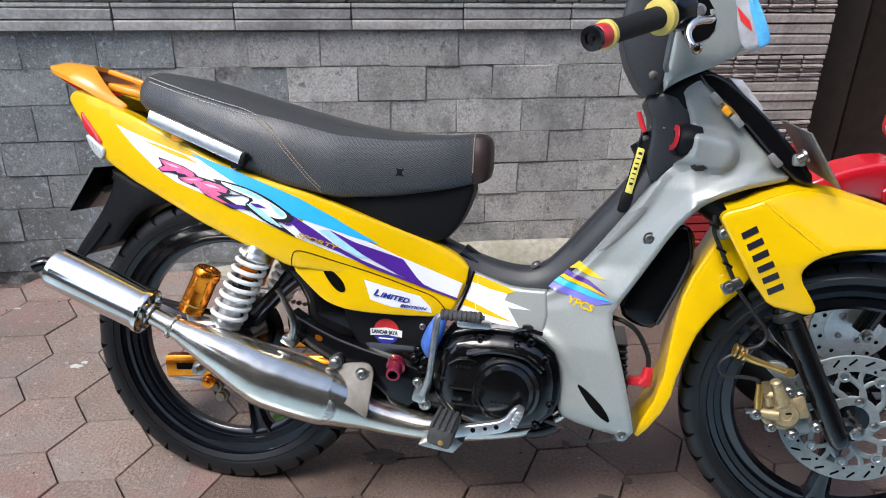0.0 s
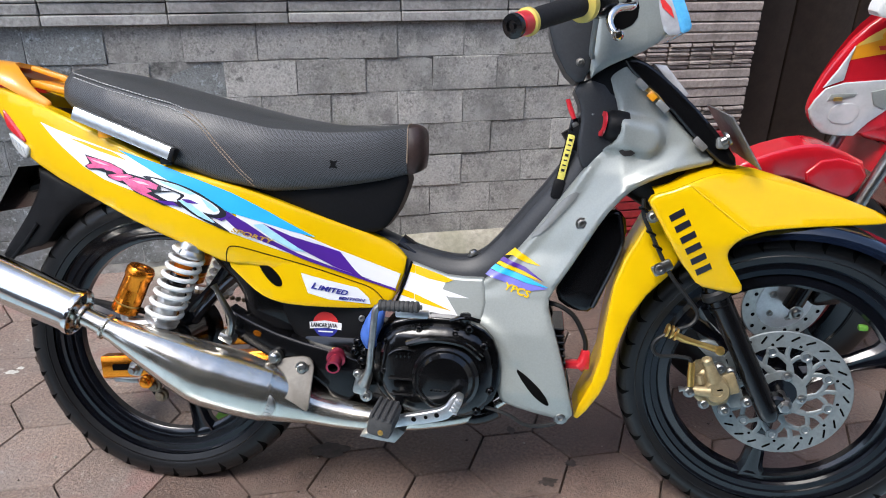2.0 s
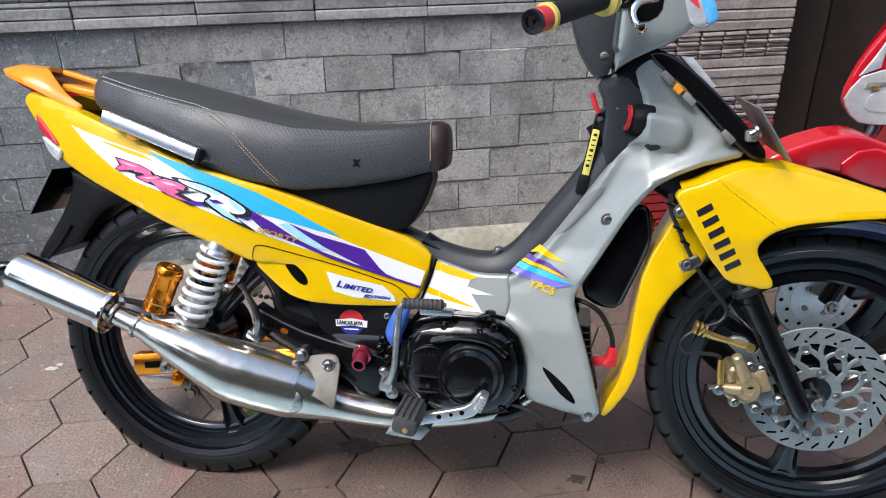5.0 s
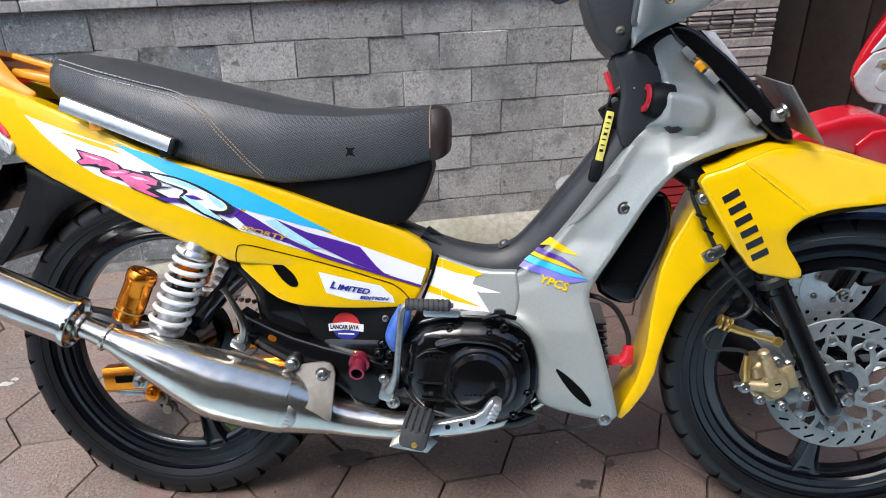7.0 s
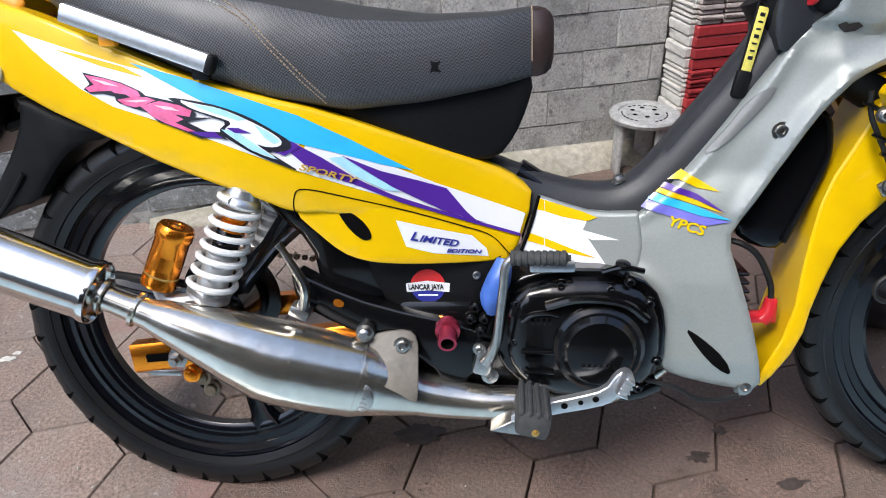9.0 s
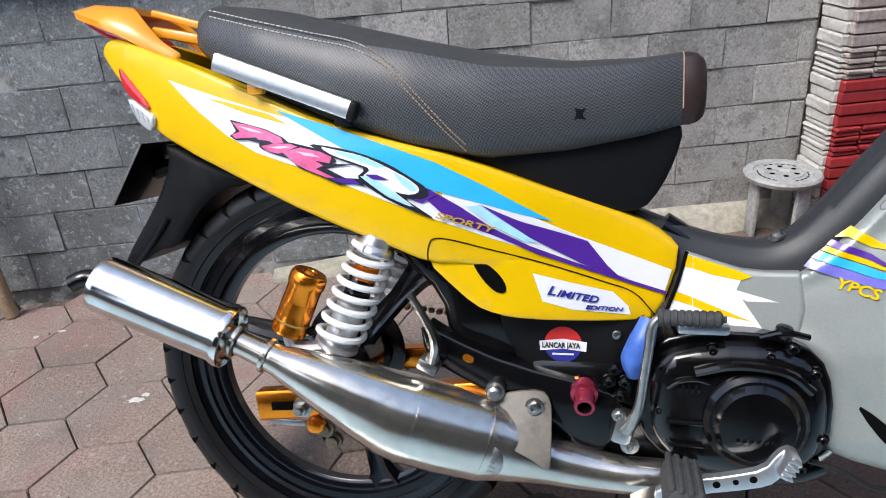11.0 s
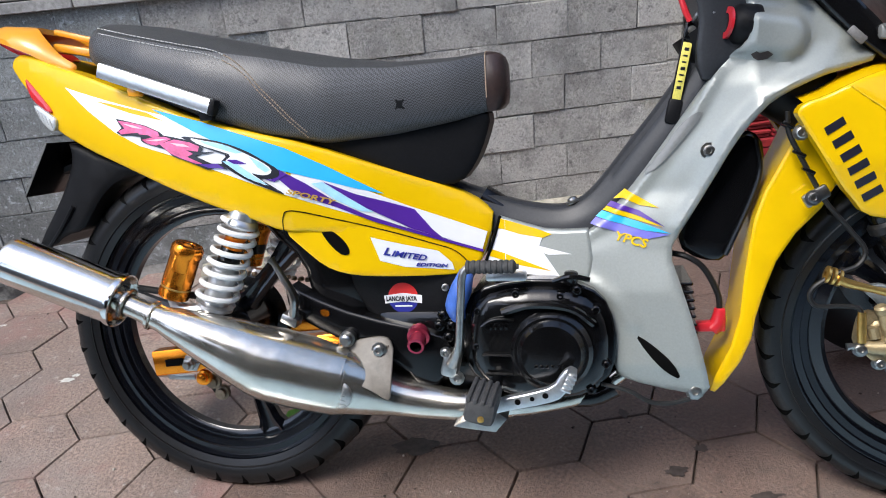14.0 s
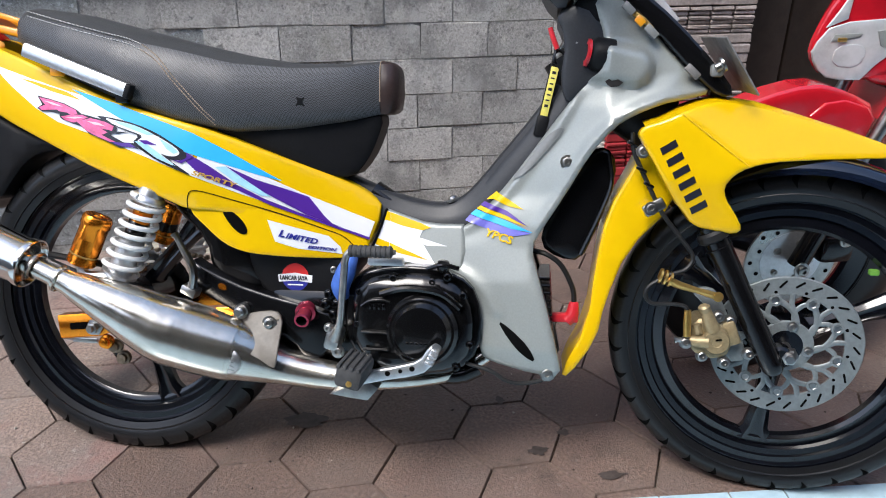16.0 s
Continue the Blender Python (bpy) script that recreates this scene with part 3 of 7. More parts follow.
decal([(0.2414, 0.5512), (0.2886, 0.5286), (0.3373, 0.5116), (0.3702, 0.4991), (0.3950, 0.4661), (0.4079, 0.4531), (0.4239, 0.4471), (0.4080, 0.4516), (0.3637, 0.4709), (0.3018, 0.5066)], PURPLE, body, lift=0.0028)
decal([(0.2250, 0.5491), (0.2414, 0.5502), (0.2800, 0.5219), (0.3114, 0.5001), (0.2942, 0.5024), (0.2587, 0.5225)], SKY_DECAL, body, lift=0.0023)
def grow(loop, d):
    """The loop moved outwards by d at each corner."""
    n = len(loop)
    area = sum(loop[k][0] * loop[(k + 1) % n][1] - loop[(k + 1) % n][0] * loop[k][1] for k in range(n))
    out = []
    for k in range(n):
        a, b = Vector(loop[k - 1]), Vector(loop[(k + 1) % n])
        t = (b - a).normalized() * (1 if area > 0 else -1)
        out.append((loop[k][0] + t.y * d, loop[k][1] - t.x * d))
    return out


# the sprayed emblem, as plain shapes
for loop, m, lift in (
    ([(-0.0845, 0.6647), (-0.0608, 0.6588), (-0.0310, 0.6509), (-0.0063, 0.6400), (0.0009, 0.6340), (0.0107, 0.6320), (0.0355, 0.6260), (0.0573, 0.6179), (0.0643, 0.6099), (0.0604, 0.6060), (0.0891, 0.6049), (0.0604, 0.6020), (0.0496, 0.6010), (0.0754, 0.5880), (0.0932, 0.5870), (0.1021, 0.5769), (0.0863, 0.5810), (0.0676, 0.5791), (0.0358, 0.5931), (0.0140, 0.6012), (0.0011, 0.6131), (-0.0162, 0.6181), (-0.0368, 0.6249), (-0.0420, 0.6289), (-0.0420, 0.6339), (-0.0595, 0.6378), (-0.0770, 0.6378), (-0.0863, 0.6437), (-0.0761, 0.6497)], DECAL_BLACK, 0.0030),
    ([(-0.0803, 0.6607), (-0.0566, 0.6563), (-0.0309, 0.6489), (-0.0094, 0.6395), (-0.0062, 0.6340), (-0.0195, 0.6330), (-0.0267, 0.6369), (-0.0421, 0.6389), (-0.0462, 0.6418), (-0.0647, 0.6413), (-0.0770, 0.6407), (-0.0822, 0.6447), (-0.0689, 0.6488)], PINK, 0.0035),
    ([(-0.0389, 0.6294), (-0.0174, 0.6320), (0.0028, 0.6315), (0.0127, 0.6285), (-0.0010, 0.6241), (-0.0142, 0.6206), (-0.0306, 0.6240)], PINK, 0.0035),
    ([(-0.0081, 0.6211), (0.0177, 0.6265), (0.0424, 0.6210), (0.0583, 0.6139), (0.0554, 0.6075), (0.0356, 0.6110), (0.0466, 0.6040), (0.0358, 0.5996), (0.0606, 0.5881), (0.0507, 0.5896), (0.0249, 0.5996), (0.0080, 0.6081), (0.0011, 0.6151)], PINK, 0.0035),
    ([(0.0496, 0.5941), (0.0606, 0.5881), (0.0863, 0.5870), (0.0963, 0.5795), (0.0715, 0.5816), (0.0586, 0.5861)], PURPLE, 0.0035),
    ([(-0.0720, 0.6562), (-0.0535, 0.6528), (-0.0340, 0.6459), (-0.0535, 0.6488)], PINK_PALE, 0.004),
    ([(-0.0317, 0.6284), (-0.0072, 0.6295), (0.0048, 0.6280), (-0.0122, 0.6260)], PINK_PALE, 0.004),
    ([(0.0108, 0.6225), (0.0326, 0.6195), (0.0445, 0.6140), (0.0227, 0.6170)], PINK_PALE, 0.004),
    ([(0.0265, 0.6320), (0.0612, 0.6269), (0.0969, 0.6188), (0.1315, 0.6044), (0.1589, 0.5872), (0.1804, 0.5729), (0.1805, 0.5629), (0.1659, 0.5591), (0.1483, 0.5623), (0.1659, 0.5501), (0.1894, 0.5338), (0.1718, 0.5400), (0.1318, 0.5585), (0.1068, 0.5749), (0.0892, 0.5880), (0.1038, 0.5988), (0.0861, 0.6049), (0.0613, 0.6139), (0.0394, 0.6240)], DECAL_BLACK, 0.0032),
    ([(0.0414, 0.6284), (0.0612, 0.6234), (0.0969, 0.6158), (0.1276, 0.6014), (0.1560, 0.5852), (0.1697, 0.5740), (0.1668, 0.5671), (0.1522, 0.5662), (0.1336, 0.5724), (0.1659, 0.5481), (0.1318, 0.5625), (0.1125, 0.5767), (0.0972, 0.5889), (0.1114, 0.5987), (0.0901, 0.6069), (0.0613, 0.6159)], WHITE, 0.0037),
    ([(0.0952, 0.5904), (0.1124, 0.5887), (0.1346, 0.5714), (0.1630, 0.5501), (0.1318, 0.5625), (0.1125, 0.5767)], SKY_DECAL, 0.0042),
    ([(0.0612, 0.6229), (0.0969, 0.6158), (0.1276, 0.6014), (0.1170, 0.6006), (0.0900, 0.6099), (0.0682, 0.6179)], SKY_DECAL, 0.0042),
    ([(0.1364, 0.5954), (0.1560, 0.5842), (0.1677, 0.5736), (0.1599, 0.5701), (0.1482, 0.5783)], SKY_DECAL, 0.0042),
    ([(0.1020, 0.5924), (0.1171, 0.5916), (0.1326, 0.5844), (0.1124, 0.5857)], PURPLE, 0.0047),
    ([(0.1522, 0.5622), (0.1659, 0.5591), (0.1805, 0.5629), (0.1804, 0.5729), (0.1902, 0.5648), (0.1717, 0.5550)], PURPLE, 0.0030),
):
    decal(grow(chaikin(loop, 1) if lift in (0.0032, 0.0037) else loop, 0.0007 if m is PINK else 0.0004 if m is WHITE else 0.0), m, body, lift=lift, name="emblem")
lettering("SPORTY", 0.0108, body, GOLD_DECAL, side_place(0.1874, 0.5373, -0.1359, -17.5), body_h, wide=1.84, lift=0.0050, shear=0.2)

# the lower side cover
COVER = chaikin([(0.1730, 0.4754), (0.1766, 0.5002), (0.1915, 0.5096), (0.2535, 0.4927), (0.3222, 0.4713), (0.3910, 0.4456), (0.4279, 0.4293), (0.4567, 0.3967), (0.4309, 0.3932), (0.3624, 0.3955), (0.2939, 0.4010), (0.2575, 0.4080), (0.2293, 0.4201), (0.1968, 0.4509)], 1)


def cover_h(x, z):
    return float(np.interp(x, [0.18, 0.27, 0.33, 0.44, 0.47], [0.122, 0.114, 0.100, 0.070, 0.062]))



side_cover = part("side_cover", sheet(COVER, cover_h, 0.02, 0.02, 0.003), YELLOW, bike, "yellow side cover with an oval air hole")
decal([(0.3033, 0.4614), (0.3517, 0.4466), (0.4019, 0.4326), (0.4209, 0.4130), (0.4239, 0.4014), (0.3517, 0.4116), (0.3150, 0.4241)], WHITE, side_cover, cover_h)
joint = [(0.1735, 0.470), (0.1760, 0.4995), (0.1915, 0.5100), (0.2535, 0.4932), (0.3222, 0.4718), (0.3910, 0.4461), (0.4279, 0.4298), (0.4540, 0.4000)]
part("cover_joint", tube([(x, -max(body_h(x, z), cover_h(x, z)) - 0.0004, z) for x, z in joint], 0.0008, 6, 5), RECESS_SHADE, side_cover)
# no opening here: a black oval laid on, the hole's shade as colour
part("air_hole", sheet(chaikin([(0.2264, 0.4814), (0.2464, 0.4762), (0.2673, 0.4554), (0.2722, 0.4369), (0.2575, 0.4364), (0.2390, 0.4561)], 2), cover_h, 0.02, 0.012, 0, -1, 0.0012), RECESS_SHADE, side_cover)
part("bolt", bolt((0.196, -0.118, 0.490), 0.005, 0.005), STEEL, side_cover)
lettering("L", 0.0165, side_cover, DECAL_BLUE, side_place(0.3198, 0.4336, -0.1024, -12), cover_h, wide=1.3, shear=0.25)
lettering("IMITED", 0.0125, side_cover, DECAL_BLUE, side_place(0.3319, 0.4308, -0.0995, -13), cover_h, wide=1.32, shear=0.25)
lettering("EDITION", 0.0072, side_cover, DECAL_BLUE, side_place(0.3673, 0.4122, -0.0898, -7), cover_h, wide=1.62, shear=0.25)

# the joint strip and the painted front section
part("joint_strip", tube([(0.4936, -0.037, 0.4765), (0.4814, -0.051, 0.4372), (0.4678, -0.061, 0.4022)], 0.0026, 6, 3), RECESS_SHADE, bike)
FRONT_SEC = [(0.4936, 0.4761), (0.5251, 0.4655), (0.5601, 0.4548), (0.5875, 0.4522), (0.6276, 0.4527), (0.6333, 0.4104), (0.6261, 0.3748), (0.5828, 0.3780), (0.5168, 0.3849), (0.4678, 0.4021)]


def front_h(x, z):
    return float(np.interp(x, [0.47, 0.5, 0.6, 0.66], [0.054, 0.046, 0.052, 0.056])) - 0.22 * (z - 0.43)


front_sec = part("front_fairing", sheet(FRONT_SEC, front_h, 0.012, 0.03, 0.006), SILVER, bike, "silver fairing section with white and yellow flashes")
part("front_fairing", sheet(FRONT_SEC, front_h, 0.03, 0.03, 0.006, 1), SILVER, bike)
decal([(0.4935, 0.4738), (0.5322, 0.4603), (0.5600, 0.4460), (0.5527, 0.4299), (0.6024, 0.4166), (0.5663, 0.4164), (0.5595, 0.4191), (0.5849, 0.3817), (0.5168, 0.3901), (0.4686, 0.4051)], WHITE, front_sec, front_h, grid=0.012)
decal([(0.4935, 0.4731), (0.5180, 0.4654), (0.5531, 0.4547), (0.5720, 0.4470), (0.5583, 0.4420), (0.5248, 0.4480), (0.4890, 0.4592)], YELLOW, front_sec, front_h, 0.0017, grid=0.012)
decal([(0.4798, 0.4276), (0.5172, 0.4129), (0.5714, 0.3920), (0.5170, 0.4026), (0.4768, 0.4174)], YELLOW, front_sec, front_h, 0.0017, grid=0.012)


# leg shield
RIDGES = (([(1.0137, 0.6772), (0.9295, 0.6582), (0.8704, 0.6317), (0.8311, 0.5870), (0.7936, 0.5185), (0.7549, 0.4557)], 0.009, 0.0055),
          ([(0.5971, 0.3877), (0.6392, 0.3687), (0.6722, 0.3397), (0.6894, 0.3117)], 0.009, 0.005),
          ([(0.8242, 0.7015), (0.7788, 0.6131), (0.7017, 0.5108), (0.6544, 0.4635), (0.6070, 0.4387)], 0.009, 0.0055))


def line_far(x, z, pts):
    p = np.array(pts)
    d = p[1:] - p[:-1]
    t = np.clip((((x, z) - p[:-1]) * d).sum(1) / (d * d).sum(1), 0, 1)
    return float(np.sqrt((((x, z) - p[:-1] - t[:, None] * d) ** 2).sum(1).min()))


def shield_h(x, z):
    root = np.interp(z, [0.20, 0.30, 0.36, 0.45, 0.50, 0.60, 0.70, 0.83], [0.66, 0.655, 0.60, 0.61, 0.67, 0.75, 0.83, 0.82])
    base = np.interp(z, [0.20, 0.25, 0.30, 0.36, 0.42, 0.45, 0.51, 0.56, 0.65, 0.75, 0.83], [0.066, 0.076, 0.070, 0.060, 0.050, 0.040, 0.034, 0.038, 0.050, 0.058, 0.052])
    base += np.interp(z, [0.20, 0.30, 0.42, 0.50, 0.56, 0.65, 0.75], [0.08, 0.2, 0.15, 0.3, 0.38, 0.34, 0.12]) * max(0.0, min(0.14, x - root))
    ahead = max(0.0, x - 0.86)
    round_ = 0.022 * math.exp(-(line_far(x, z, [(0.835, 0.722), (0.897, 0.712)]) / 0.029) ** 6)
    return float(base - 0.30 * ahead) + round_ + sum(up * math.exp(-(line_far(x, z, pts) / wide) ** 2) for pts, wide, up in RIDGES)


SHIELD = chaikin([(0.8198, 0.8150), (0.8487, 0.8331), (0.8648, 0.8320), (0.9055, 0.7923), (0.9545, 0.7358), (0.9994, 0.6930), (1.0204, 0.6723), (0.9835, 0.6634), (0.9388, 0.6535), (0.8950, 0.6346), (0.8682, 0.6166), (0.8329, 0.5751), (0.7977, 0.5114), (0.7601, 0.4505), (0.7425, 0.4177), (0.7577, 0.3694), (0.7744, 0.3120),
                  (0.7892, 0.2518), (0.7997, 0.2015), (0.7580, 0.2029), (0.6739, 0.2227), (0.6618, 0.2384), (0.6568, 0.2756), (0.6475, 0.3077), (0.6289, 0.3370), (0.6029, 0.3515), (0.5851, 0.3609), (0.5827, 0.3800), (0.5865, 0.4021), (0.5924, 0.4270), (0.6027, 0.4397), (0.6196, 0.4441), (0.6449, 0.4611), (0.6860, 0.5058), (0.7256, 0.5568), (0.7728, 0.6231), (0.8002, 0.6599), (0.8263, 0.6912), (0.8462, 0.7058), (0.8518, 0.7243), (0.8471, 0.7692), (0.8350, 0.7916)], 1)
shield = part("leg_shield", sheet(SHIELD, shield_h, 0.006, 0.028, 0.010), SILVER, bike, "silver-grey painted leg shield with air slot")
part("leg_shield", sheet(SHIELD, shield_h, 0.03, 0.028, 0.012, 1), SILVER, bike)
part("air_slot", sheet(chaikin([(0.6894, 0.2982), (0.7134, 0.2841), (0.7449, 0.2556), (0.7569, 0.2275), (0.7350, 0.2388), (0.7083, 0.2680)], 1), shield_h, 0.03, 0.01, 0, -1, 0.0012), RECESS_SHADE, shield)
# the scoop as a raised darker grey sheet, its shade put into the colour
part("side_recess_shade", sheet(chaikin([(0.7038, 0.5276), (0.7328, 0.5428), (0.7625, 0.5754), (0.7939, 0.6147), (0.7818, 0.6173), (0.7585, 0.5989), (0.7329, 0.5614)], 1), shield_h, 0.006, 0.004, 0, -1, 0.0022), SILVER_DARK, shield)
part("chipped_hole", sheet([(0.8521, 0.6895), (0.8581, 0.6926), (0.8621, 0.6896), (0.8720, 0.6917), (0.8796, 0.6868), (0.8737, 0.6817), (0.8619, 0.6805), (0.8560, 0.6845)], shield_h, 0.006, 0.002, 0, -1, 0.0012), LEATHER_BROWN, shield)
part("shield_bolt", bolt((0.798, -0.066, 0.562), 0.0080, 0.006), STEEL, shield)
part("shield_bolt", bolt((0.776, -0.072, 0.2075), 0.0095, 0.010), STEEL, shield)
for loop, m in (
    ([(0.6653, 0.4968), (0.6822, 0.5107), (0.7292, 0.4827), (0.7022, 0.4871), (0.6790, 0.4979)], YELLOW),
    ([(0.6558, 0.4872), (0.6621, 0.4936), (0.7022, 0.4792), (0.7373, 0.4553), (0.7021, 0.4713)], PURPLE),
    ([(0.6494, 0.4809), (0.6558, 0.4862), (0.7021, 0.4708), (0.7352, 0.4547), (0.7021, 0.4644)], YELLOW),
    ([(0.6389, 0.4715), (0.6484, 0.4799), (0.7021, 0.4629), (0.7454, 0.4456), (0.7073, 0.4507)], CYAN),
    ([(0.6304, 0.4611), (0.6389, 0.4705), (0.7021, 0.4515), (0.7434, 0.4440), (0.7124, 0.4380), (0.6707, 0.4479)], LILAC),
):
    decal(loop, m, shield, shield_h, 0.0024, grid=0.006)
lettering("YPCS", 0.0185, shield, YELLOW, side_place(0.6640, 0.4380, -0.0520, -16), shield_h, wide=1.12, shear=0.15)

# tunnel between seat and steering head
path = catmull([(0.36, 0, 0.556), (0.42, 0, 0.532), (0.47, 0, 0.512), (0.53, 0, 0.492), (0.585, 0, 0.485), (0.62, 0, 0.497), (0.652, 0, 0.528), (0.692, 0, 0.577), (0.735, 0, 0.630), (0.780, 0, 0.695), (0.80, 0, 0.75)], 4)
secs = []
for i, q in enumerate(path):
    d = (path[min(i + 1, len(path) - 1)] - path[max(i - 1, 0)]).normalized()
    n_ = Vector((-d.z, 0, d.x))
    nar = float(np.interp(q.x, [0.36, 0.44, 0.50, 0.62, 0.70, 0.80], [0.62, 0.40, 0.32, 0.34, 0.36, 0.40]))
    secs.append([q + n_ * o + Vector((0, w * nar, 0)) for w, o in ((-0.100, -0.055), (-0.094, -0.034), (-0.080, -0.016), (-0.062, -0.010), (-0.058, -0.003), (-0.040, 0.001), (0.040, 0.001), (0.058, -0.003), (0.062, -0.010), (0.080, -0.016), (0.094, -0.034), (0.100, -0.055))])
tunnel = part("centre_tunnel", loft(secs), TUNNEL_GREY, bike, "dark grey plastic centre tunnel")
part("tunnel_bolt", lathe([(0.012, 0), (0.012, 0.003), (0.008, 0.005), (0.007, 0.009), (0.0, 0.011)], (0.606, -0.01, 0.489), (-0.4, 0, 1), 14), STEEL, tunnel)

# under-seat box
BOX = chaikin([(0.1938, 0.6195), (0.2971, 0.6222), (0.4715, 0.6431), (0.4875, 0.6321), (0.4774, 0.5958), (0.4614, 0.5599), (0.4367, 0.5300), (0.3929, 0.5333), (0.2971, 0.5738)], 1)
part("seat_box", sheet(BOX, lambda x, z: float(np.interp(x, [0.19, 0.35, 0.5], [0.112, 0.078, 0.030])), 0.03, 0.05, 0.010), PLASTIC, bike, "dark plastic box under the seat")

# seat
SX = [-0.160, -0.142, -0.05, 0.06, 0.16, 0.25, 0.347, 0.436, 0.483]
CREST = [0.800, 0.822, 0.810, 0.782, 0.757, 0.737, 0.722, 0.722, 0.727]
EDGE = [0.785, 0.803, 0.784, 0.757, 0.738, 0.717, 0.710, 0.714, 0.720]
FOOT = [0.765, 0.748, 0.700, 0.654, 0.622, 0.606, 0.612, 0.626, 0.637]
HALF = [0.060, 0.090, 0.122, 0.138, 0.138, 0.128, 0.100, 0.070, 0.046]
secs_side, secs_top, edge_line = [], [], []
for x in np.linspace(SX[0], SX[-1], 46):
    c, e, f, w = (float(np.interp(x, SX, v)) for v in (CREST, EDGE, FOOT, HALF))
    right = [(x, -w * 0.80, f), (x, -w * 0.93, f + 0.006), (x, -w * 1.0, f + 0.25 * (e - f)), (x, -w * 0.99, f + 0.6 * (e - f)), (x, -w * 0.93, f + 0.88 * (e - f)), (x, -w * 0.86, e)]
    top = [(x, -w * 0.86, e), (x, -w * 0.72, e + 0.55 * (c - e)), (x, -w * 0.45, e + 0.9 * (c - e)), (x, 0, c), (x, w * 0.45, e + 0.9 * (c - e)), (x, w * 0.72, e + 0.55 * (c - e)), (x, w * 0.86, e)]
    left = [(p[0], -p[1], p[2]) for p in right[::-1]]
    secs_side.append((right, left))
    secs_top.append(top)
    edge_line.append((x, -w * 0.87, e + 0.001))
seat = part("seat", loft(secs_top, closed=False), SEAT_TOP, bike, "black vinyl seat with woven-look sides and stitching", 60)
part("seat_side", loft([s[0] for s in secs_side], closed=False), SEAT_SIDE, seat, "woven carbon-look vinyl side", 60)
part("seat_side", loft([s[1] for s in secs_side], closed=False), SEAT_SIDE, seat, "", 60)
part("seat_base", loft([[s[0][0], s[1][-1]] for s in secs_side], closed=False), PLASTIC, seat)
back = secs_side[0][0] + secs_top[0][1:-1] + secs_side[0][1]
bm = bmesh.new()
bm.faces.new([bm.verts.new(p) for p in back])
part("seat_back", bm, SEAT_SIDE, seat)
w, c, e, f = HALF[-1], CREST[-1], EDGE[-1], FOOT[-1]
secs = []
for dx, k in ((0.0, 1.0), (0.010, 0.99), (0.019, 0.93), (0.026, 0.80), (0.030, 0.55)):
    x = SX[-1] + dx
    mid = f + 0.55 * (c - f)
    ring = [(-w * 0.80, f), (-w * 1.0, f + 0.25 * (e - f)), (-w * 0.99, f + 0.6 * (e - f)), (-w * 0.86, e), (-w * 0.45, e + 0.9 * (c - e)), (0, c), (w * 0.45, e + 0.9 * (c - e)), (w * 0.86, e), (w * 0.99, f + 0.6 * (e - f)), (w * 1.0, f + 0.25 * (e - f)), (w * 0.80, f)]
    secs.append([(x, y * k, mid + (z - mid) * k) for y, z in ring])
part("seat_nose", loft(secs), LEATHER_BROWN, seat, "dark brown vinyl seat nose", 60)
part("piping", tube([(SX[-1] + 0.001, y * 1.01, z) for y, z in ring[1:6]], 0.0009, 6, 4), THREAD, seat)


def seat_y(x, z):
    e, f, w = (float(np.interp(x, SX, v)) for v in (EDGE, FOOT, HALF))
    t = (z - f) / max(1e-3, e - f)
    return w * float(np.interp(t, [0, 0.05, 0.25, 0.6, 0.88, 1], [0.80, 0.93, 1.0, 0.99, 0.93, 0.86]))


seam = [(-0.125, 0.800), (-0.05, 0.780), (0.03, 0.760), (0.086, 0.746), (0.130, 0.722), (0.165, 0.684), (0.20, 0.645), (0.227, 0.616)]
for off in (0.0, 0.008):
    line = catmull([(x, 0, z + off) for x, z in seam], 10)
    for first, last, thread in ((0, 34, THREAD_PALE), (34, len(line) - 1, THREAD)):
        bm = bmesh.new()
        for a, b in zip(line[first:last], line[first + 1:last + 1]):
            q = a.lerp(b, 0.7)
            mix_in(bm, tube([(a.x, -seat_y(a.x, a.z) - 0.0006, a.z), (q.x, -seat_y(q.x, q.z) - 0.0006, q.z)], 0.00095, 5, 0))
        part("stitching", bm, thread, seat)

part("seat_scuff", sheet(chaikin([(0.355, 0.664), (0.362, 0.661), (0.370, 0.664), (0.364, 0.655), (0.371, 0.648), (0.360, 0.651), (0.354, 0.648), (0.358, 0.656)], 1), seat_y, 0.01, 0, 0, -1, 0.0008), PLASTIC, seat, "small scuffed tear")

# silver side bars beside the seat
def side_bar(s):
    a, b = Vector((-0.087, s * 0.145, 0.737)), Vector((0.090, s * 0.150, 0.671))
    d = (b - a).normalized()
    n_ = Vector((-d.z, 0, d.x))
    secs = [[p + n_ * o + Vector((0, w, 0)) for w, o in ((-0.006, -0.011), (-0.008, -0.008), (-0.008, 0.008), (-0.006, 0.011), (0.006, 0.011), (0.008, 0.008), (0.008, -0.008), (0.006, -0.011))] for p in (a, b)]
    bar = part("side_bar", loft(secs), ALLOY, bike, "silver aluminium side rail")
    part("end_cap", rbox((0.010, 0.018, 0.024), b + d * 0.004, 0.003, Euler((0, math.atan2(-d.z, d.x), 0)).to_matrix().to_4x4()), PLASTIC, bar)
    for t in (0.28, 0.93):
        part("bracket", rbox((0.022, 0.012, 0.016), a.lerp(b, t) + Vector((0, -s * 0.008, -0.016)), 0.003), ORANGE_PLASTIC if t < 0.5 else PLASTIC, bar)


side_bar(-1)
side_bar(1)

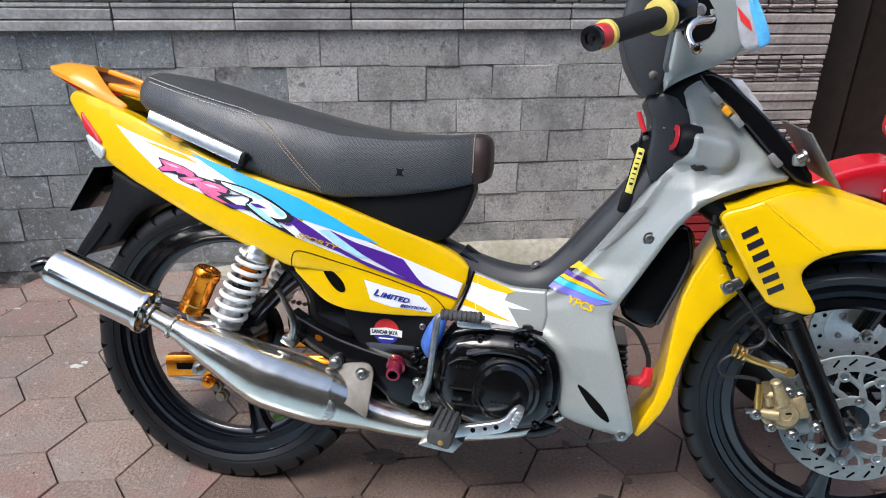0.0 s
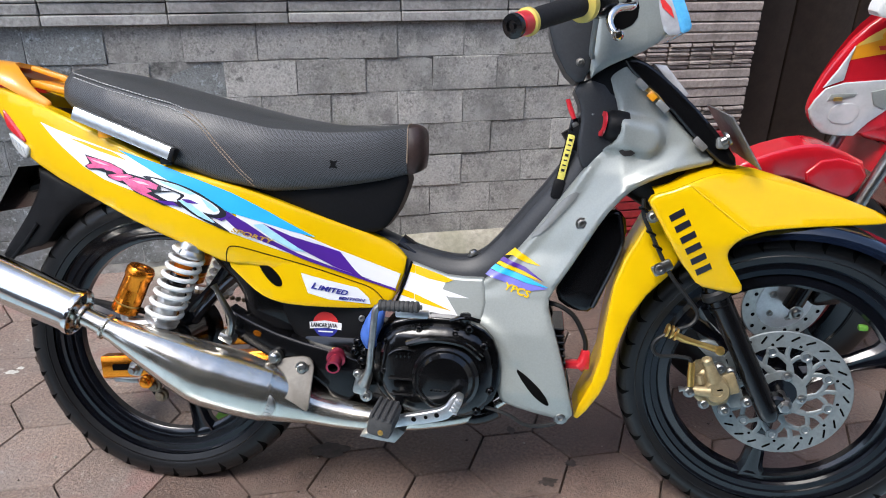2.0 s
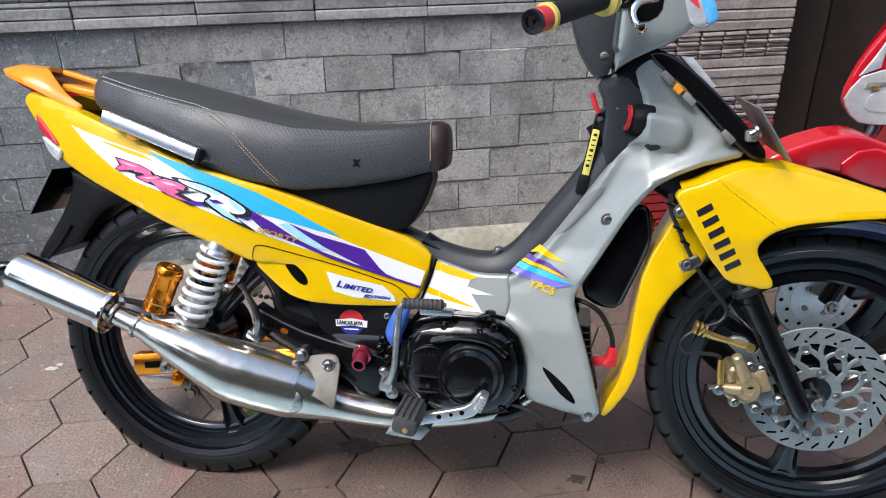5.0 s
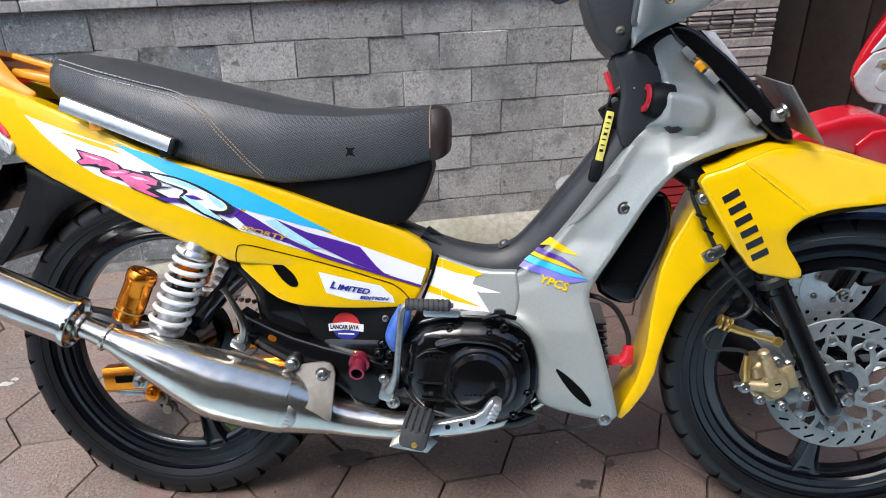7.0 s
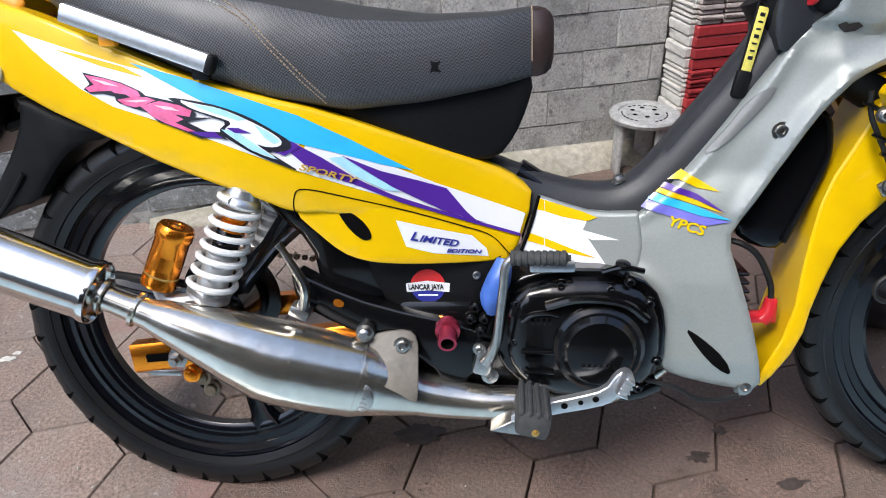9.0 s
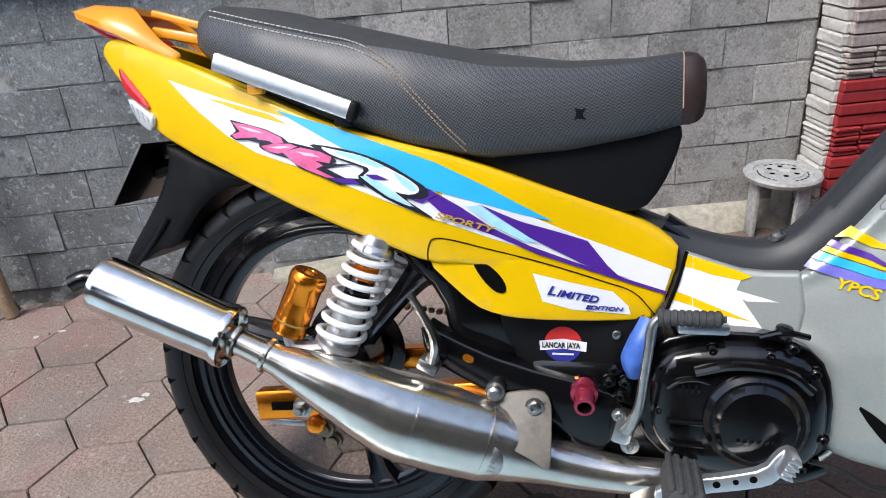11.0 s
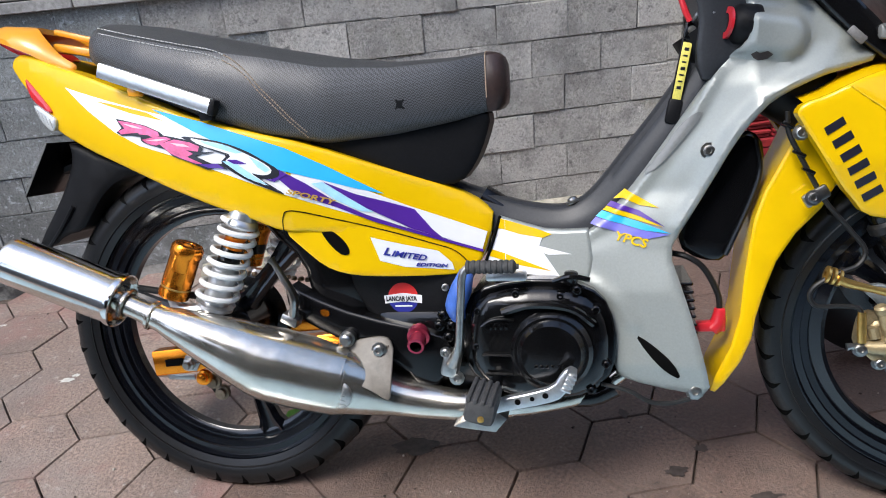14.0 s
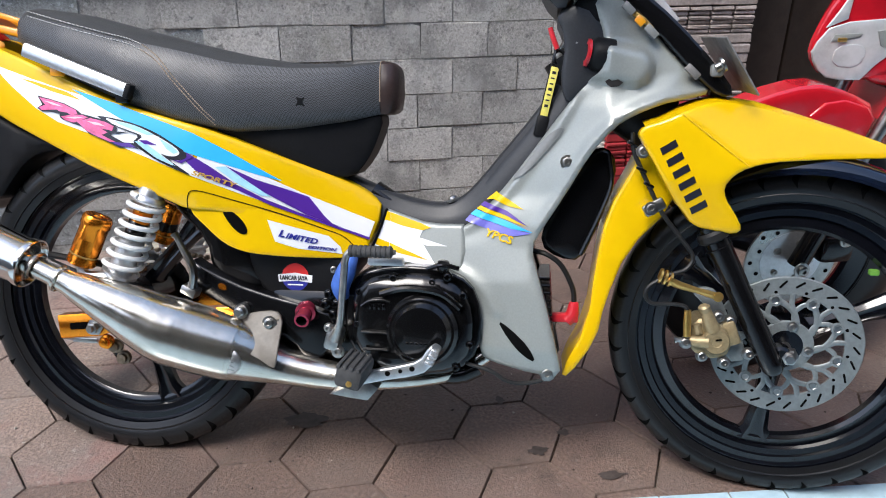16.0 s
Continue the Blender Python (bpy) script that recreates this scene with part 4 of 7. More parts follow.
# grab rail and tail lamps
HALF_RAIL = [((-0.187, -0.074, 0.746), (-0.183, -0.068, 0.754)), ((-0.218, -0.078, 0.756), (-0.212, -0.068, 0.776)), ((-0.257, -0.082, 0.778), (-0.243, -0.058, 0.806)), ((-0.300, -0.078, 0.796), (-0.263, -0.043, 0.821)), ((-0.346, -0.060, 0.811), (-0.281, -0.026, 0.827)), ((-0.367, -0.034, 0.818), (-0.288, -0.011, 0.829)), ((-0.374, 0.0, 0.820), (-0.290, 0.0, 0.830))]
both = HALF_RAIL + [tuple((p[0], -p[1], p[2]) for p in pair) for pair in HALF_RAIL[-2::-1]]
outer, inner_ = catmull([p[0] for p in both], 5), catmull([p[1] for p in both], 5)
secs = []
for o, i_ in zip(outer, inner_):
    span = i_ - o
    up = Vector((0, 0, 1))
    w = min(1.0, span.length / 0.03)
    secs.append([o, o + up * (0.010 * w) - span * 0.03, o + span * 0.35 + up * (0.013 * w), i_ - span * 0.12 + up * 0.003, i_, i_ - up * (0.009 * w), o + span * 0.5 - up * (0.004 * w), o + span * 0.1 - up * (0.004 * w)])
grab = part("grab_rail", loft(secs), ORANGE_PLASTIC, bike, "orange moulded grab rail behind the seat", 50)
part("rail_deck", rbox((0.085, 0.09, 0.014), (-0.20, 0, 0.782), 0.004, pose(0, 0, 0, 0, 12, 0)), ORANGE_PLASTIC, grab)
part("rail_tongue", rbox((0.10, 0.022, 0.010), (-0.21, -0.005, 0.806), 0.003, pose(0, 0, 0, 0, 16, 0)), ORANGE_PLASTIC, grab)
part("brake_lamp", sheet(chaikin([(-0.352, 0.812), (-0.330, 0.796), (-0.298, 0.779), (-0.262, 0.770), (-0.272, 0.784), (-0.31, 0.806)], 1), level(0.050), 0.02, 0.100, 0.004), LENS_RED, bike, "red tail lamp under the grab rail")


def lamp_h(x, z):
    return float(np.interp(x, [-0.31, -0.25, -0.22], [0.060, 0.082, 0.094])) + 0.004


for s in (-1, 1):
    lens = part("tail_lens", sheet(chaikin([(-0.2815, 0.7425), (-0.2704, 0.7344), (-0.2464, 0.7107), (-0.2225, 0.6855), (-0.2285, 0.6800), (-0.2693, 0.7030), (-0.2785, 0.7205)], 1), lamp_h, 0.012, 0.016, 0.006, s), LENS_RED, bike, "red and clear tail lamp lens")
    part("indicator_lens", sheet(chaikin([(-0.2695, 0.7022), (-0.2286, 0.6792), (-0.2156, 0.6730), (-0.2180, 0.6594), (-0.2270, 0.6506), (-0.2481, 0.6620), (-0.2645, 0.6820)], 1), lamp_h, 0.012, 0.016, 0.006, s), LENS_CLEAR, lens)
    for k in range(4):
        x, z = -0.258 + 0.010 * k, 0.690 - 0.0058 * k
        part("lens_rib", tube([(x, s * (lamp_h(x, z) + 0.001), z), (x + 0.004, s * (lamp_h(x, z) + 0.002), z - 0.014)], 0.0006, 6, 0), LENS_CLEAR, lens)
part("tail_core", sheet(chaikin([(-0.285, 0.75), (-0.20, 0.742), (0.10, 0.62), (0.22, 0.59), (0.20, 0.53), (0.08, 0.53), (-0.15, 0.63), (-0.24, 0.67)], 1), level(0.045), 0.1, 0.09, 0), PLASTIC, bike)

# rear mudguard and blank plate
MUD = chaikin([(-0.230, 0.640), (-0.16, 0.600), (-0.085, 0.585), (-0.106, 0.571), (-0.143, 0.567), (-0.175, 0.547), (-0.205, 0.512), (-0.228, 0.481), (-0.262, 0.475), (-0.287, 0.457), (-0.318, 0.450), (-0.318, 0.462), (-0.265, 0.532), (-0.243, 0.568), (-0.226, 0.604)], 1)
mudguard = part("rear_mudguard", sheet(MUD, level(0.062), 0.03, 0.124, 0.012), PLASTIC, bike, "black plastic rear mudguard")
part("mudguard_rib", tube([(-0.235, -0.064, 0.525), (-0.262, -0.064, 0.490), (-0.295, -0.062, 0.455)], 0.004, 8, 3), PLASTIC, mudguard)
part("number_plate", rbox((0.105, 0.15, 0.003), (-0.283, -0.005, 0.590), 0.001, pose(0, 0, 0, 0, -57, 0)), GLOSS_BLACK, bike, "dull rear number plate seen from its edge")
part("plate_edge", rbox((0.105, 0.0015, 0.0032), (-0.283, -0.080, 0.590), 0.0008, pose(0, 0, 0, 0, -57, 0)), PAPER_DIRTY, bike)
part("plate_holder", tube([(-0.20, 0, 0.62), (-0.25, 0, 0.60), (-0.29, 0, 0.588)], 0.012, 8, 3), PLASTIC, bike)

# ---- engine, exhaust, suspension ----
INNER = chaikin([(0.10, 0.515), (0.18, 0.475), (0.28, 0.415), (0.30, 0.34), (0.24, 0.335), (0.185, 0.36), (0.175, 0.42), (0.12, 0.47)], 1)
part("inner_guard", sheet(INNER, level(0.070), 0.05, 0.14, 0.01), GLOSS_BLACK, bike, "black inner guard over the rear tyre")
BLACK = chaikin([(0.2483, 0.4129), (0.4470, 0.4135), (0.4368, 0.3678), (0.4083, 0.3322), (0.4123, 0.2998), (0.3553, 0.3026), (0.3064, 0.3105), (0.2788, 0.3307), (0.2554, 0.3672)], 1)
black_cover = part("airbox_cover", sheet(BLACK, level(0.072), 0.05, 0.13, 0.012), PLASTIC, bike, "matt black airbox cover with a round sticker")
part("bolt", bolt((0.407, -0.070, 0.373), 0.006, 0.006), STEEL, black_cover)
flat = level(0.0725)
disc_pts = lambda c, r, a0, a1, n=16: [(c[0] + r * math.cos(a), c[1] + r * math.sin(a)) for a in np.radians(np.linspace(a0, a1, n))]
C = (0.338, 0.3575)
decal(disc_pts(C, 0.0245, 8, 172), DECAL_RED, black_cover, flat, 0.0006, name="sticker")
decal(disc_pts(C, 0.0245, 188, 352), DECAL_BLUE, black_cover, flat, 0.0006, name="sticker")
decal([(C[0] - 0.031, C[1] + 0.004), (C[0], C[1] + 0.008), (C[0] + 0.031, C[1] + 0.004), (C[0] + 0.030, C[1] - 0.009), (C[0], C[1] - 0.006), (C[0] - 0.030, C[1] - 0.009)], WHITE, black_cover, flat, 0.0012, name="sticker")
lettering("LANCAR JAYA", 0.0105, black_cover, DECAL_BLACK, side_place(C[0] - 0.0275, C[1] - 0.0045, -0.0735, 0), flat, name="sticker_words", wide=0.74, lift=0.0020)
decal([(C[0] - 0.014, C[1] - 0.012), (C[0] + 0.014, C[1] - 0.012), (C[0] + 0.014, C[1] - 0.0145), (C[0] - 0.014, C[1] - 0.0145)], WHITE, black_cover, flat, 0.0012, name="sticker_bar")

PLATE = chaikin([(0.150, 0.392), (0.19, 0.368), (0.27, 0.335), (0.40, 0.306), (0.42, 0.28), (0.40, 0.225), (0.36, 0.215), (0.34, 0.25), (0.26, 0.285), (0.18, 0.325), (0.155, 0.345)], 1)
frame_plate = part("frame_plate", sheet(PLATE, level(0.098), 0.06, 0.03, 0.006), GLOSS_BLACK, bike, "black frame and footrest plate")
part("plate_hole", sheet(chaikin([(0.209, 0.349), (0.224, 0.344), (0.221, 0.334), (0.207, 0.338)], 2), level(0.098), 0.05, 0.003, 0, -1, 0.001), ORANGE_ANOD, frame_plate)
part("down_tube", tube([(0.46, 0, 0.50), (0.55, 0, 0.45), (0.70, 0, 0.46), (0.85, 0, 0.72)], 0.025, 12, 5), GLOSS_BLACK, bike)

# passenger footrest
rest = part("rear_footrest", tube([(0.148, -0.130, 0.437), (0.153, -0.130, 0.429), (0.163, -0.130, 0.410), (0.175, -0.128, 0.385), (0.178, -0.126, 0.366), (0.172, -0.122, 0.344)], [0.0065, 0.0042, 0.0050, 0.0062, 0.0068, 0.0060], 8, 2, flat=1.5), STEEL, bike, "polished folded rear footrest")
part("footrest_clamp", rbox((0.028, 0.026, 0.016), (0.166, -0.116, 0.337), 0.003, pose(0, 0, 0, 0, 25, 0)), STEEL, rest)
part("bolt", bolt((0.172, -0.118, 0.348), 0.006, 0.008), STEEL, rest)

# swing arm
for s in (-1, 1):
    a, b = Vector((-0.095, s * 0.092, 0.257)), Vector((0.36, s * 0.075, 0.300))
    d = (b - a).normalized()
    n_ = Vector((-d.z, 0, d.x))
    secs = [[p + n_ * (o * k) + Vector((0, w, 0)) for w, o in ((-0.011, -0.017), (-0.013, -0.014), (-0.013, 0.014), (-0.011, 0.017), (0.011, 0.017), (0.013, 0.014), (0.013, -0.014), (0.011, -0.017))] for p, k in ((a, 1.25), (a.lerp(b, 0.17), 1.25), (a.lerp(b, 0.2), 1.0), (b, 1.0))]
    arm = part("swing_arm", loft(secs), ORANGE_ANOD, bike, "orange anodised swing arm")
    if s < 0:
        part("axle_slot", rbox((0.034, 0.003, 0.012), (-0.055, -0.1065, 0.261), 0.001, pose(0, 0, 0, 0, -5, 0)), RECESS_SHADE, arm)
        nut = part("axle_nut", lathe([(0.016, 0), (0.016, 0.002), (0.0105, 0.003), (0.0105, 0.012), (0.007, 0.013), (0.006, 0.019), (0, 0.019)], (-0.025, -0.105, 0.260), (0, -1, 0), 6), STEEL, arm)
        part("adjuster_bolt", tube([(-0.094, -0.095, 0.236), (-0.06, -0.095, 0.234)], 0.004, 6, 0), STEEL, arm)
        part("adjuster_plate", rbox((0.05, 0.004, 0.010), (-0.05, -0.098, 0.233), 0.002), STEEL, arm)
brake_arm = part("brake_arm", tube([(-0.030, -0.060, 0.226), (-0.018, -0.055, 0.200), (-0.016, -0.040, 0.180)], 0.007, 8, 3), GLOSS_BLACK, bike)
for x, y, z, m in ((-0.011, -0.090, 0.231, ORANGE_ANOD), (-0.003, -0.075, 0.219, CHAIN_STEEL), (0.002, -0.060, 0.193, CHAIN_STEEL)):
    part("link_bolt", lathe([(0.013, 0), (0.013, 0.008), (0.009, 0.009), (0.009, 0.016), (0.005, 0.017), (0, 0.017)], (x, y, z), (0, -1, 0), 10), m, brake_arm)
part("rear_axle", tube([(-0.02, -0.11, 0.262), (-0.02, 0.11, 0.262)], 0.008, 10, 0), STEEL, bike)
part("drum_hub", lathe([(0, -0.045), (0.045, -0.045), (0.058, -0.038), (0.062, 0.04), (0.03, 0.045), (0, 0.045)], (0, 0, REAR_R), (0, 1, 0), 36), RIM_BLACK, bike)
sprocket = part("sprocket", lathe([(0.05, 0.052), (0.078, 0.052), (0.082, 0.054), (0.078, 0.058), (0.05, 0.058)], (0, 0, REAR_R), (0, 1, 0), 40, closed=True), ENGINE_BLACK, bike)
links = bmesh.new()
for (x0, z0), (x1, z1) in (((0.0, 0.377), (0.42, 0.325)), ((0.0, 0.215), (0.42, 0.255))):
    for k in range(34):
        t = k / 33
        mix_in(links, rbox((0.0095, 0.012 if k % 2 else 0.008, 0.008), (x0 + (x1 - x0) * t, 0.055, z0 + (z1 - z0) * t), 0.002, segs=1))
chain = part("chain", links, CHAIN_STEEL, bike, "oily drive chain")
chain["kind"] = "stuff"


# rear shock absorbers
def shock(s):
    lo, hi = Vector((0.036, s * 0.128, 0.350)), Vector((0.110, s * 0.118, 0.515))
    d = (hi - lo).normalized()
    size = (hi - lo).length
    at = lambda t: lo + d * (size * t)
    damper = part("shock_absorber", lathe([(0, 0), (0.016, 0), (0.021, 0.004), (0.021, 0.075), (0.017, 0.080), (0.015, 0.135), (0, 0.135)], at(0.02), d, 24), ALLOY, bike, "rear shock absorber with white spring")
    part("bump_rubber", lathe([(0.015, 0), (0.0175, 0.003), (0.0175, 0.030), (0.015, 0.034)], at(0.46), d, 20), GLOSS_BLACK, damper)
    part("damper_sleeve", lathe([(0.0165, 0), (0.0165, 0.022)], at(0.63), d, 20), ORANGE_ANOD, damper)
    part("spring_cap", lathe([(0, 0), (0.026, 0), (0.028, 0.004), (0.026, 0.010), (0.022, 0.013), (0.020, 0.024), (0.014, 0.028), (0, 0.029)], at(0.84), d, 24), ALLOY, damper)
    part("spring_seat", lathe([(0, 0), (0.022, 0), (0.030, 0.003), (0.030, 0.008), (0.020, 0.010), (0, 0.010)], at(0.06), d, 24), ALLOY, damper)
    u = d.orthogonal().normalized()
    v = d.cross(u)
    turns = 7.6
    pts = []
    for a in np.linspace(0, turns, int(turns * 20)):
        t = 0.10 + 0.78 * (a / turns) ** 0.9
        rr = 0.0305 - 0.003 * (a / turns)
        pts.append(at(t) + u * (rr * math.cos(2 * math.pi * a)) + v * (rr * math.sin(2 * math.pi * a)))
    part("coil_spring", tube(pts, 0.0046, 8, 0), SPRING_WHITE, damper, "white coated coil spring")
    a, b = Vector((-0.023, s * 0.136, 0.381)), Vector((0.012, s * 0.130, 0.460))
    e = (b - a).normalized()
    can = part("reservoir", lathe([(0, 0), (0.021, 0), (0.0240, 0.002), (0.0240, 0.012), (0.0232, 0.014), (0.0232, 0.070), (0.0250, 0.073), (0.0250, 0.085), (0.022, 0.090), (0.012, 0.090), (0.010, 0.088), (0.006, 0.092), (0.005, 0.090), (0, 0.090)], a, e, 28), ORANGE_ANOD, damper, "orange anodised gas reservoir")
    part("reservoir_label", lathe([(0.0235, 0.028), (0.0235, 0.048)], a, e, 28), GLOSS_BLACK if s > 0 else ORANGE_ANOD, can)
    part("reservoir_ring", lathe([(0.0232, 0.017), (0.0238, 0.0175), (0.0238, 0.0195), (0.0232, 0.020)], a, e, 28), GOLD_ANOD, can)
    part("cap_screw", lathe([(0.005, 0), (0.005, 0.003), (0, 0.003)], a + e * 0.088, e, 10), STEEL, can)
    part("reservoir_hose", tube([a, a + Vector((0.01, 0, -0.02)), lo + Vector((-0.01, 0, 0.01)), lo], 0.009, 8, 4), ALLOY, damper)
    return damper


shock(-1)
shock(1)
part("brake_rod", tube([(-0.11, -0.12, 0.395), (-0.02, -0.12, 0.382), (0.06, -0.115, 0.37)], 0.006, 8, 3), CABLE, bike)

# exhaust
A, B = Vector((-0.262, -0.190, 0.460)), Vector((-0.082, -0.182, 0.388))
d = (B - A).normalized()
L = (B - A).length
muffler = part("muffler", lathe([(0.012, 0.002), (0.030, 0.0), (0.0375, 0.004), (0.0395, 0.010), (0.0390, 0.014), (0.0405, L - 0.012), (0.0425, L - 0.008), (0.0432, L - 0.003), (0.0425, L + 0.002), (0.0400, L + 0.003), (0.0385, L - 0.004), (0.022, L - 0.002), (0.0, L - 0.002)], A, d, 48), CHROME, bike, "polished steel muffler can")
part("tail_tip", tube([A + d * 0.002, A - d * 0.012, A + Vector((-0.022, -0.004, 0.004)), A + Vector((-0.036, -0.008, -0.002))], [0.012, 0.012, 0.0125, 0.0125], 16, 4), GLOSS_BLACK, muffler, "sooty tail tip")
pts = [(-0.087, -0.182, 0.388), (-0.057, -0.180, 0.374), (-0.034, -0.178, 0.363), (-0.020, -0.176, 0.356), (0.037, -0.163, 0.325), (0.080, -0.151, 0.300), (0.117, -0.140, 0.278), (0.138, -0.134, 0.268), (0.180, -0.122, 0.252), (0.232, -0.110, 0.235), (0.248, -0.107, 0.230), (0.290, -0.102, 0.215), (0.326, -0.100, 0.204), (0.385, -0.098, 0.194), (0.450, -0.097, 0.190), (0.56, -0.075, 0.190), (0.64, -0.05, 0.208), (0.71, -0.02, 0.262), (0.735, -0.01, 0.305)]
rad = [0.0170, 0.0170, 0.0185, 0.0205, 0.0375, 0.0490, 0.0570, 0.0590, 0.0590, 0.0565, 0.0535, 0.0410, 0.0310, 0.0265, 0.0225, 0.0175, 0.0165, 0.017, 0.018]
chamber = part("expansion_chamber", tube(pts, rad, 36, 3), STAINLESS, bike, "heat-tinted polished expansion chamber")


def ring(at, axis, r, w=0.004, m=STAINLESS):
    return part("weld_ring", lathe([(r - 0.004, -w), (r, -w * 0.6), (r, w * 0.6), (r - 0.004, w)], at, axis, 40), m, chamber)


ring((-0.034, -0.178, 0.363), (0.9, 0.05, -0.43), 0.0235, 0.004)
ring((-0.074, -0.181, 0.383), (0.9, 0.05, -0.43), 0.0250, 0.004, STAINLESS)
ring((0.138, -0.134, 0.268), (0.87, 0.28, -0.42), 0.0600, 0.0012)
ring((0.236, -0.1095, 0.234), (0.93, 0.16, -0.33), 0.0572, 0.0010)
chamber_h = lambda x, z: 0.107 + math.sqrt(max(1e-4, 0.0530 ** 2 - (z - 0.229) ** 2))
patch = part("weld_patch", sheet(chaikin([(0.250, 0.253), (0.236, 0.241), (0.231, 0.225), (0.234, 0.209), (0.250, 0.202), (0.264, 0.212), (0.270, 0.226), (0.264, 0.243)], 2), chamber_h, 0.005, 0.006, 0.002, -1, 0.0005), STEEL, chamber, "oval ribbed weld patch")
for k in range(5):
    z = 0.211 + 0.0075 * k
    part("weld_bead", tube([(0.240, -chamber_h(0.240, z) - 0.0002, z), (0.248, -chamber_h(0.248, z + 0.003) - 0.0004, z + 0.003), (0.258, -chamber_h(0.258, z) - 0.0002, z)], 0.0009, 6, 3), SILVER_DARK, patch)
hanger_h = lambda x, z: float(np.interp(z, [0.20, 0.24, 0.285, 0.31], [0.158, 0.146, 0.110, 0.102]))
hanger = part("exhaust_hanger", sheet(chaikin([(0.2361, 0.2843), (0.2532, 0.2939), (0.2765, 0.3008), (0.3121, 0.3043), (0.3245, 0.2928), (0.3271, 0.2630), (0.3277, 0.2223), (0.3226, 0.2166), (0.2950, 0.2326), (0.2560, 0.2463), (0.2357, 0.2596)], 1), hanger_h, 0.05, 0.003, 0.0015), HANGER, bike, "stained steel exhaust hanger plate")
part("hanger_web", rbox((0.070, 0.045, 0.004), (0.285, -0.088, 0.280), 0.001, pose(0, 0, 0, 0, -16, 0)), HANGER, hanger)
part("bolt", lathe([(0.013, -0.03), (0.013, 0.002), (0.0095, 0.002), (0.0095, 0.012), (0.006, 0.015), (0, 0.015)], (0.252, -0.108, 0.3015), (0, -1, 0), 12), STEEL, hanger)
part("bolt", bolt((0.304, -0.112, 0.2845), 0.0085, 0.009), STEEL, hanger)
part("hanger_spring", tube([(0.222, -0.152, 0.250), (0.232, -0.140, 0.272), (0.240, -0.105, 0.296)], 0.0010, 6, 4), STEEL, hanger)

# engine
ENGINE = chaikin([(0.448, 0.30), (0.450, 0.335), (0.462, 0.360), (0.518, 0.376), (0.59, 0.374), (0.634, 0.356), (0.652, 0.315), (0.650, 0.251), (0.62, 0.216), (0.56, 0.205), (0.50, 0.212), (0.466, 0.236), (0.450, 0.262)], 1)
engine = part("engine_case", sheet(ENGINE, level(0.118), 0.03, 0.22, 0.022), ENGINE_BLACK, bike, "glossy black painted engine case")
part("case_flange", sheet(chaikin([(0.430, 0.30), (0.435, 0.345), (0.455, 0.372), (0.518, 0.387), (0.595, 0.385), (0.646, 0.362), (0.664, 0.315), (0.662, 0.245), (0.625, 0.206), (0.56, 0.195), (0.49, 0.202), (0.45, 0.228), (0.432, 0.262)], 1), level(0.088), 0.05, 0.16, 0.006), ENGINE_BLACK, engine)
part("clutch_cover", lathe([(0.062, 0.0), (0.060, 0.012), (0.054, 0.018), (0.050, 0.018), (0.047, 0.022), (0.043, 0.027), (0.028, 0.029), (0, 0.030)], (0.570, -0.112, 0.285), (0, -1, 0), 48), ENGINE_BLACK, engine)
part("case_ridge", tube([(0.50, -0.122, 0.345), (0.545, -0.126, 0.357), (0.60, -0.124, 0.350), (0.632, -0.118, 0.325)], 0.006, 8, 5), ENGINE_BLACK, engine)
for pts in ([(0.4671, -0.122, 0.2794), (0.514, -0.122, 0.2781)], [(0.4706, -0.122, 0.2496), (0.5111, -0.122, 0.2493)], [(0.4676, -0.122, 0.3231), (0.4813, -0.122, 0.3322), (0.5007, -0.122, 0.3352), (0.5162, -0.122, 0.3318)]):
    part("case_rib", tube(pts, 0.0028, 8, 3), ENGINE_BLACK, engine)
for k in range(4):
    part("cast_mark", rbox((0.004, 0.002, 0.010), (0.482 + 0.0075 * k, -0.1185, 0.322), 0.0006), ENGINE_BLACK, engine)
for k in range(6):
    part("cast_mark", rbox((0.005, 0.002, 0.005), (0.548 + 0.008 * k, -0.1425, 0.268), 0.0006), ENGINE_BLACK, engine)
for x, z in ((0.462, 0.345), (0.520, 0.370), (0.585, 0.366), (0.636, 0.345), (0.648, 0.262), (0.480, 0.228), (0.458, 0.290), (0.610, 0.375), (0.625, 0.222)):
    part("case_bolt", bolt((x, -0.106, z), 0.0055, 0.010), ENGINE_BLACK, engine)
part("oil_filler", lathe([(0.010, 0), (0.012, 0.008), (0.010, 0.016), (0.004, 0.018), (0, 0.018)], (0.600, -0.095, 0.382), (0.1, -0.3, 1), 14), ENGINE_BLACK, engine)
part("cable_stay", tube([(0.575, -0.10, 0.385), (0.600, -0.108, 0.394), (0.628, -0.105, 0.388)], 0.004, 8, 4), ENGINE_BLACK, engine)
part("idle_linkage", rbox((0.060, 0.018, 0.014), (0.508, -0.112, 0.398), 0.004), ALLOY, engine)
part("gearbox", rbox((0.22, 0.16, 0.14), (0.40, 0, 0.27), 0.02), ENGINE_BLACK, bike)
part("carburettor", rbox((0.16, 0.06, 0.05), (0.55, 0.01, 0.400), 0.015), GLOSS_BLACK, bike)
part("sump_pipe", tube([(0.55, -0.06, 0.196), (0.62, -0.06, 0.193), (0.66, -0.06, 0.21)], 0.018, 12, 3), GLOSS_BLACK, bike)
for k in range(9):
    part("cooling_fin", rbox((0.125, 0.125, 0.0045), (0.722 - 0.001 * k, 0, 0.268 + 0.0125 * k), 0.0015, segs=1), ENGINE_BLACK, bike)
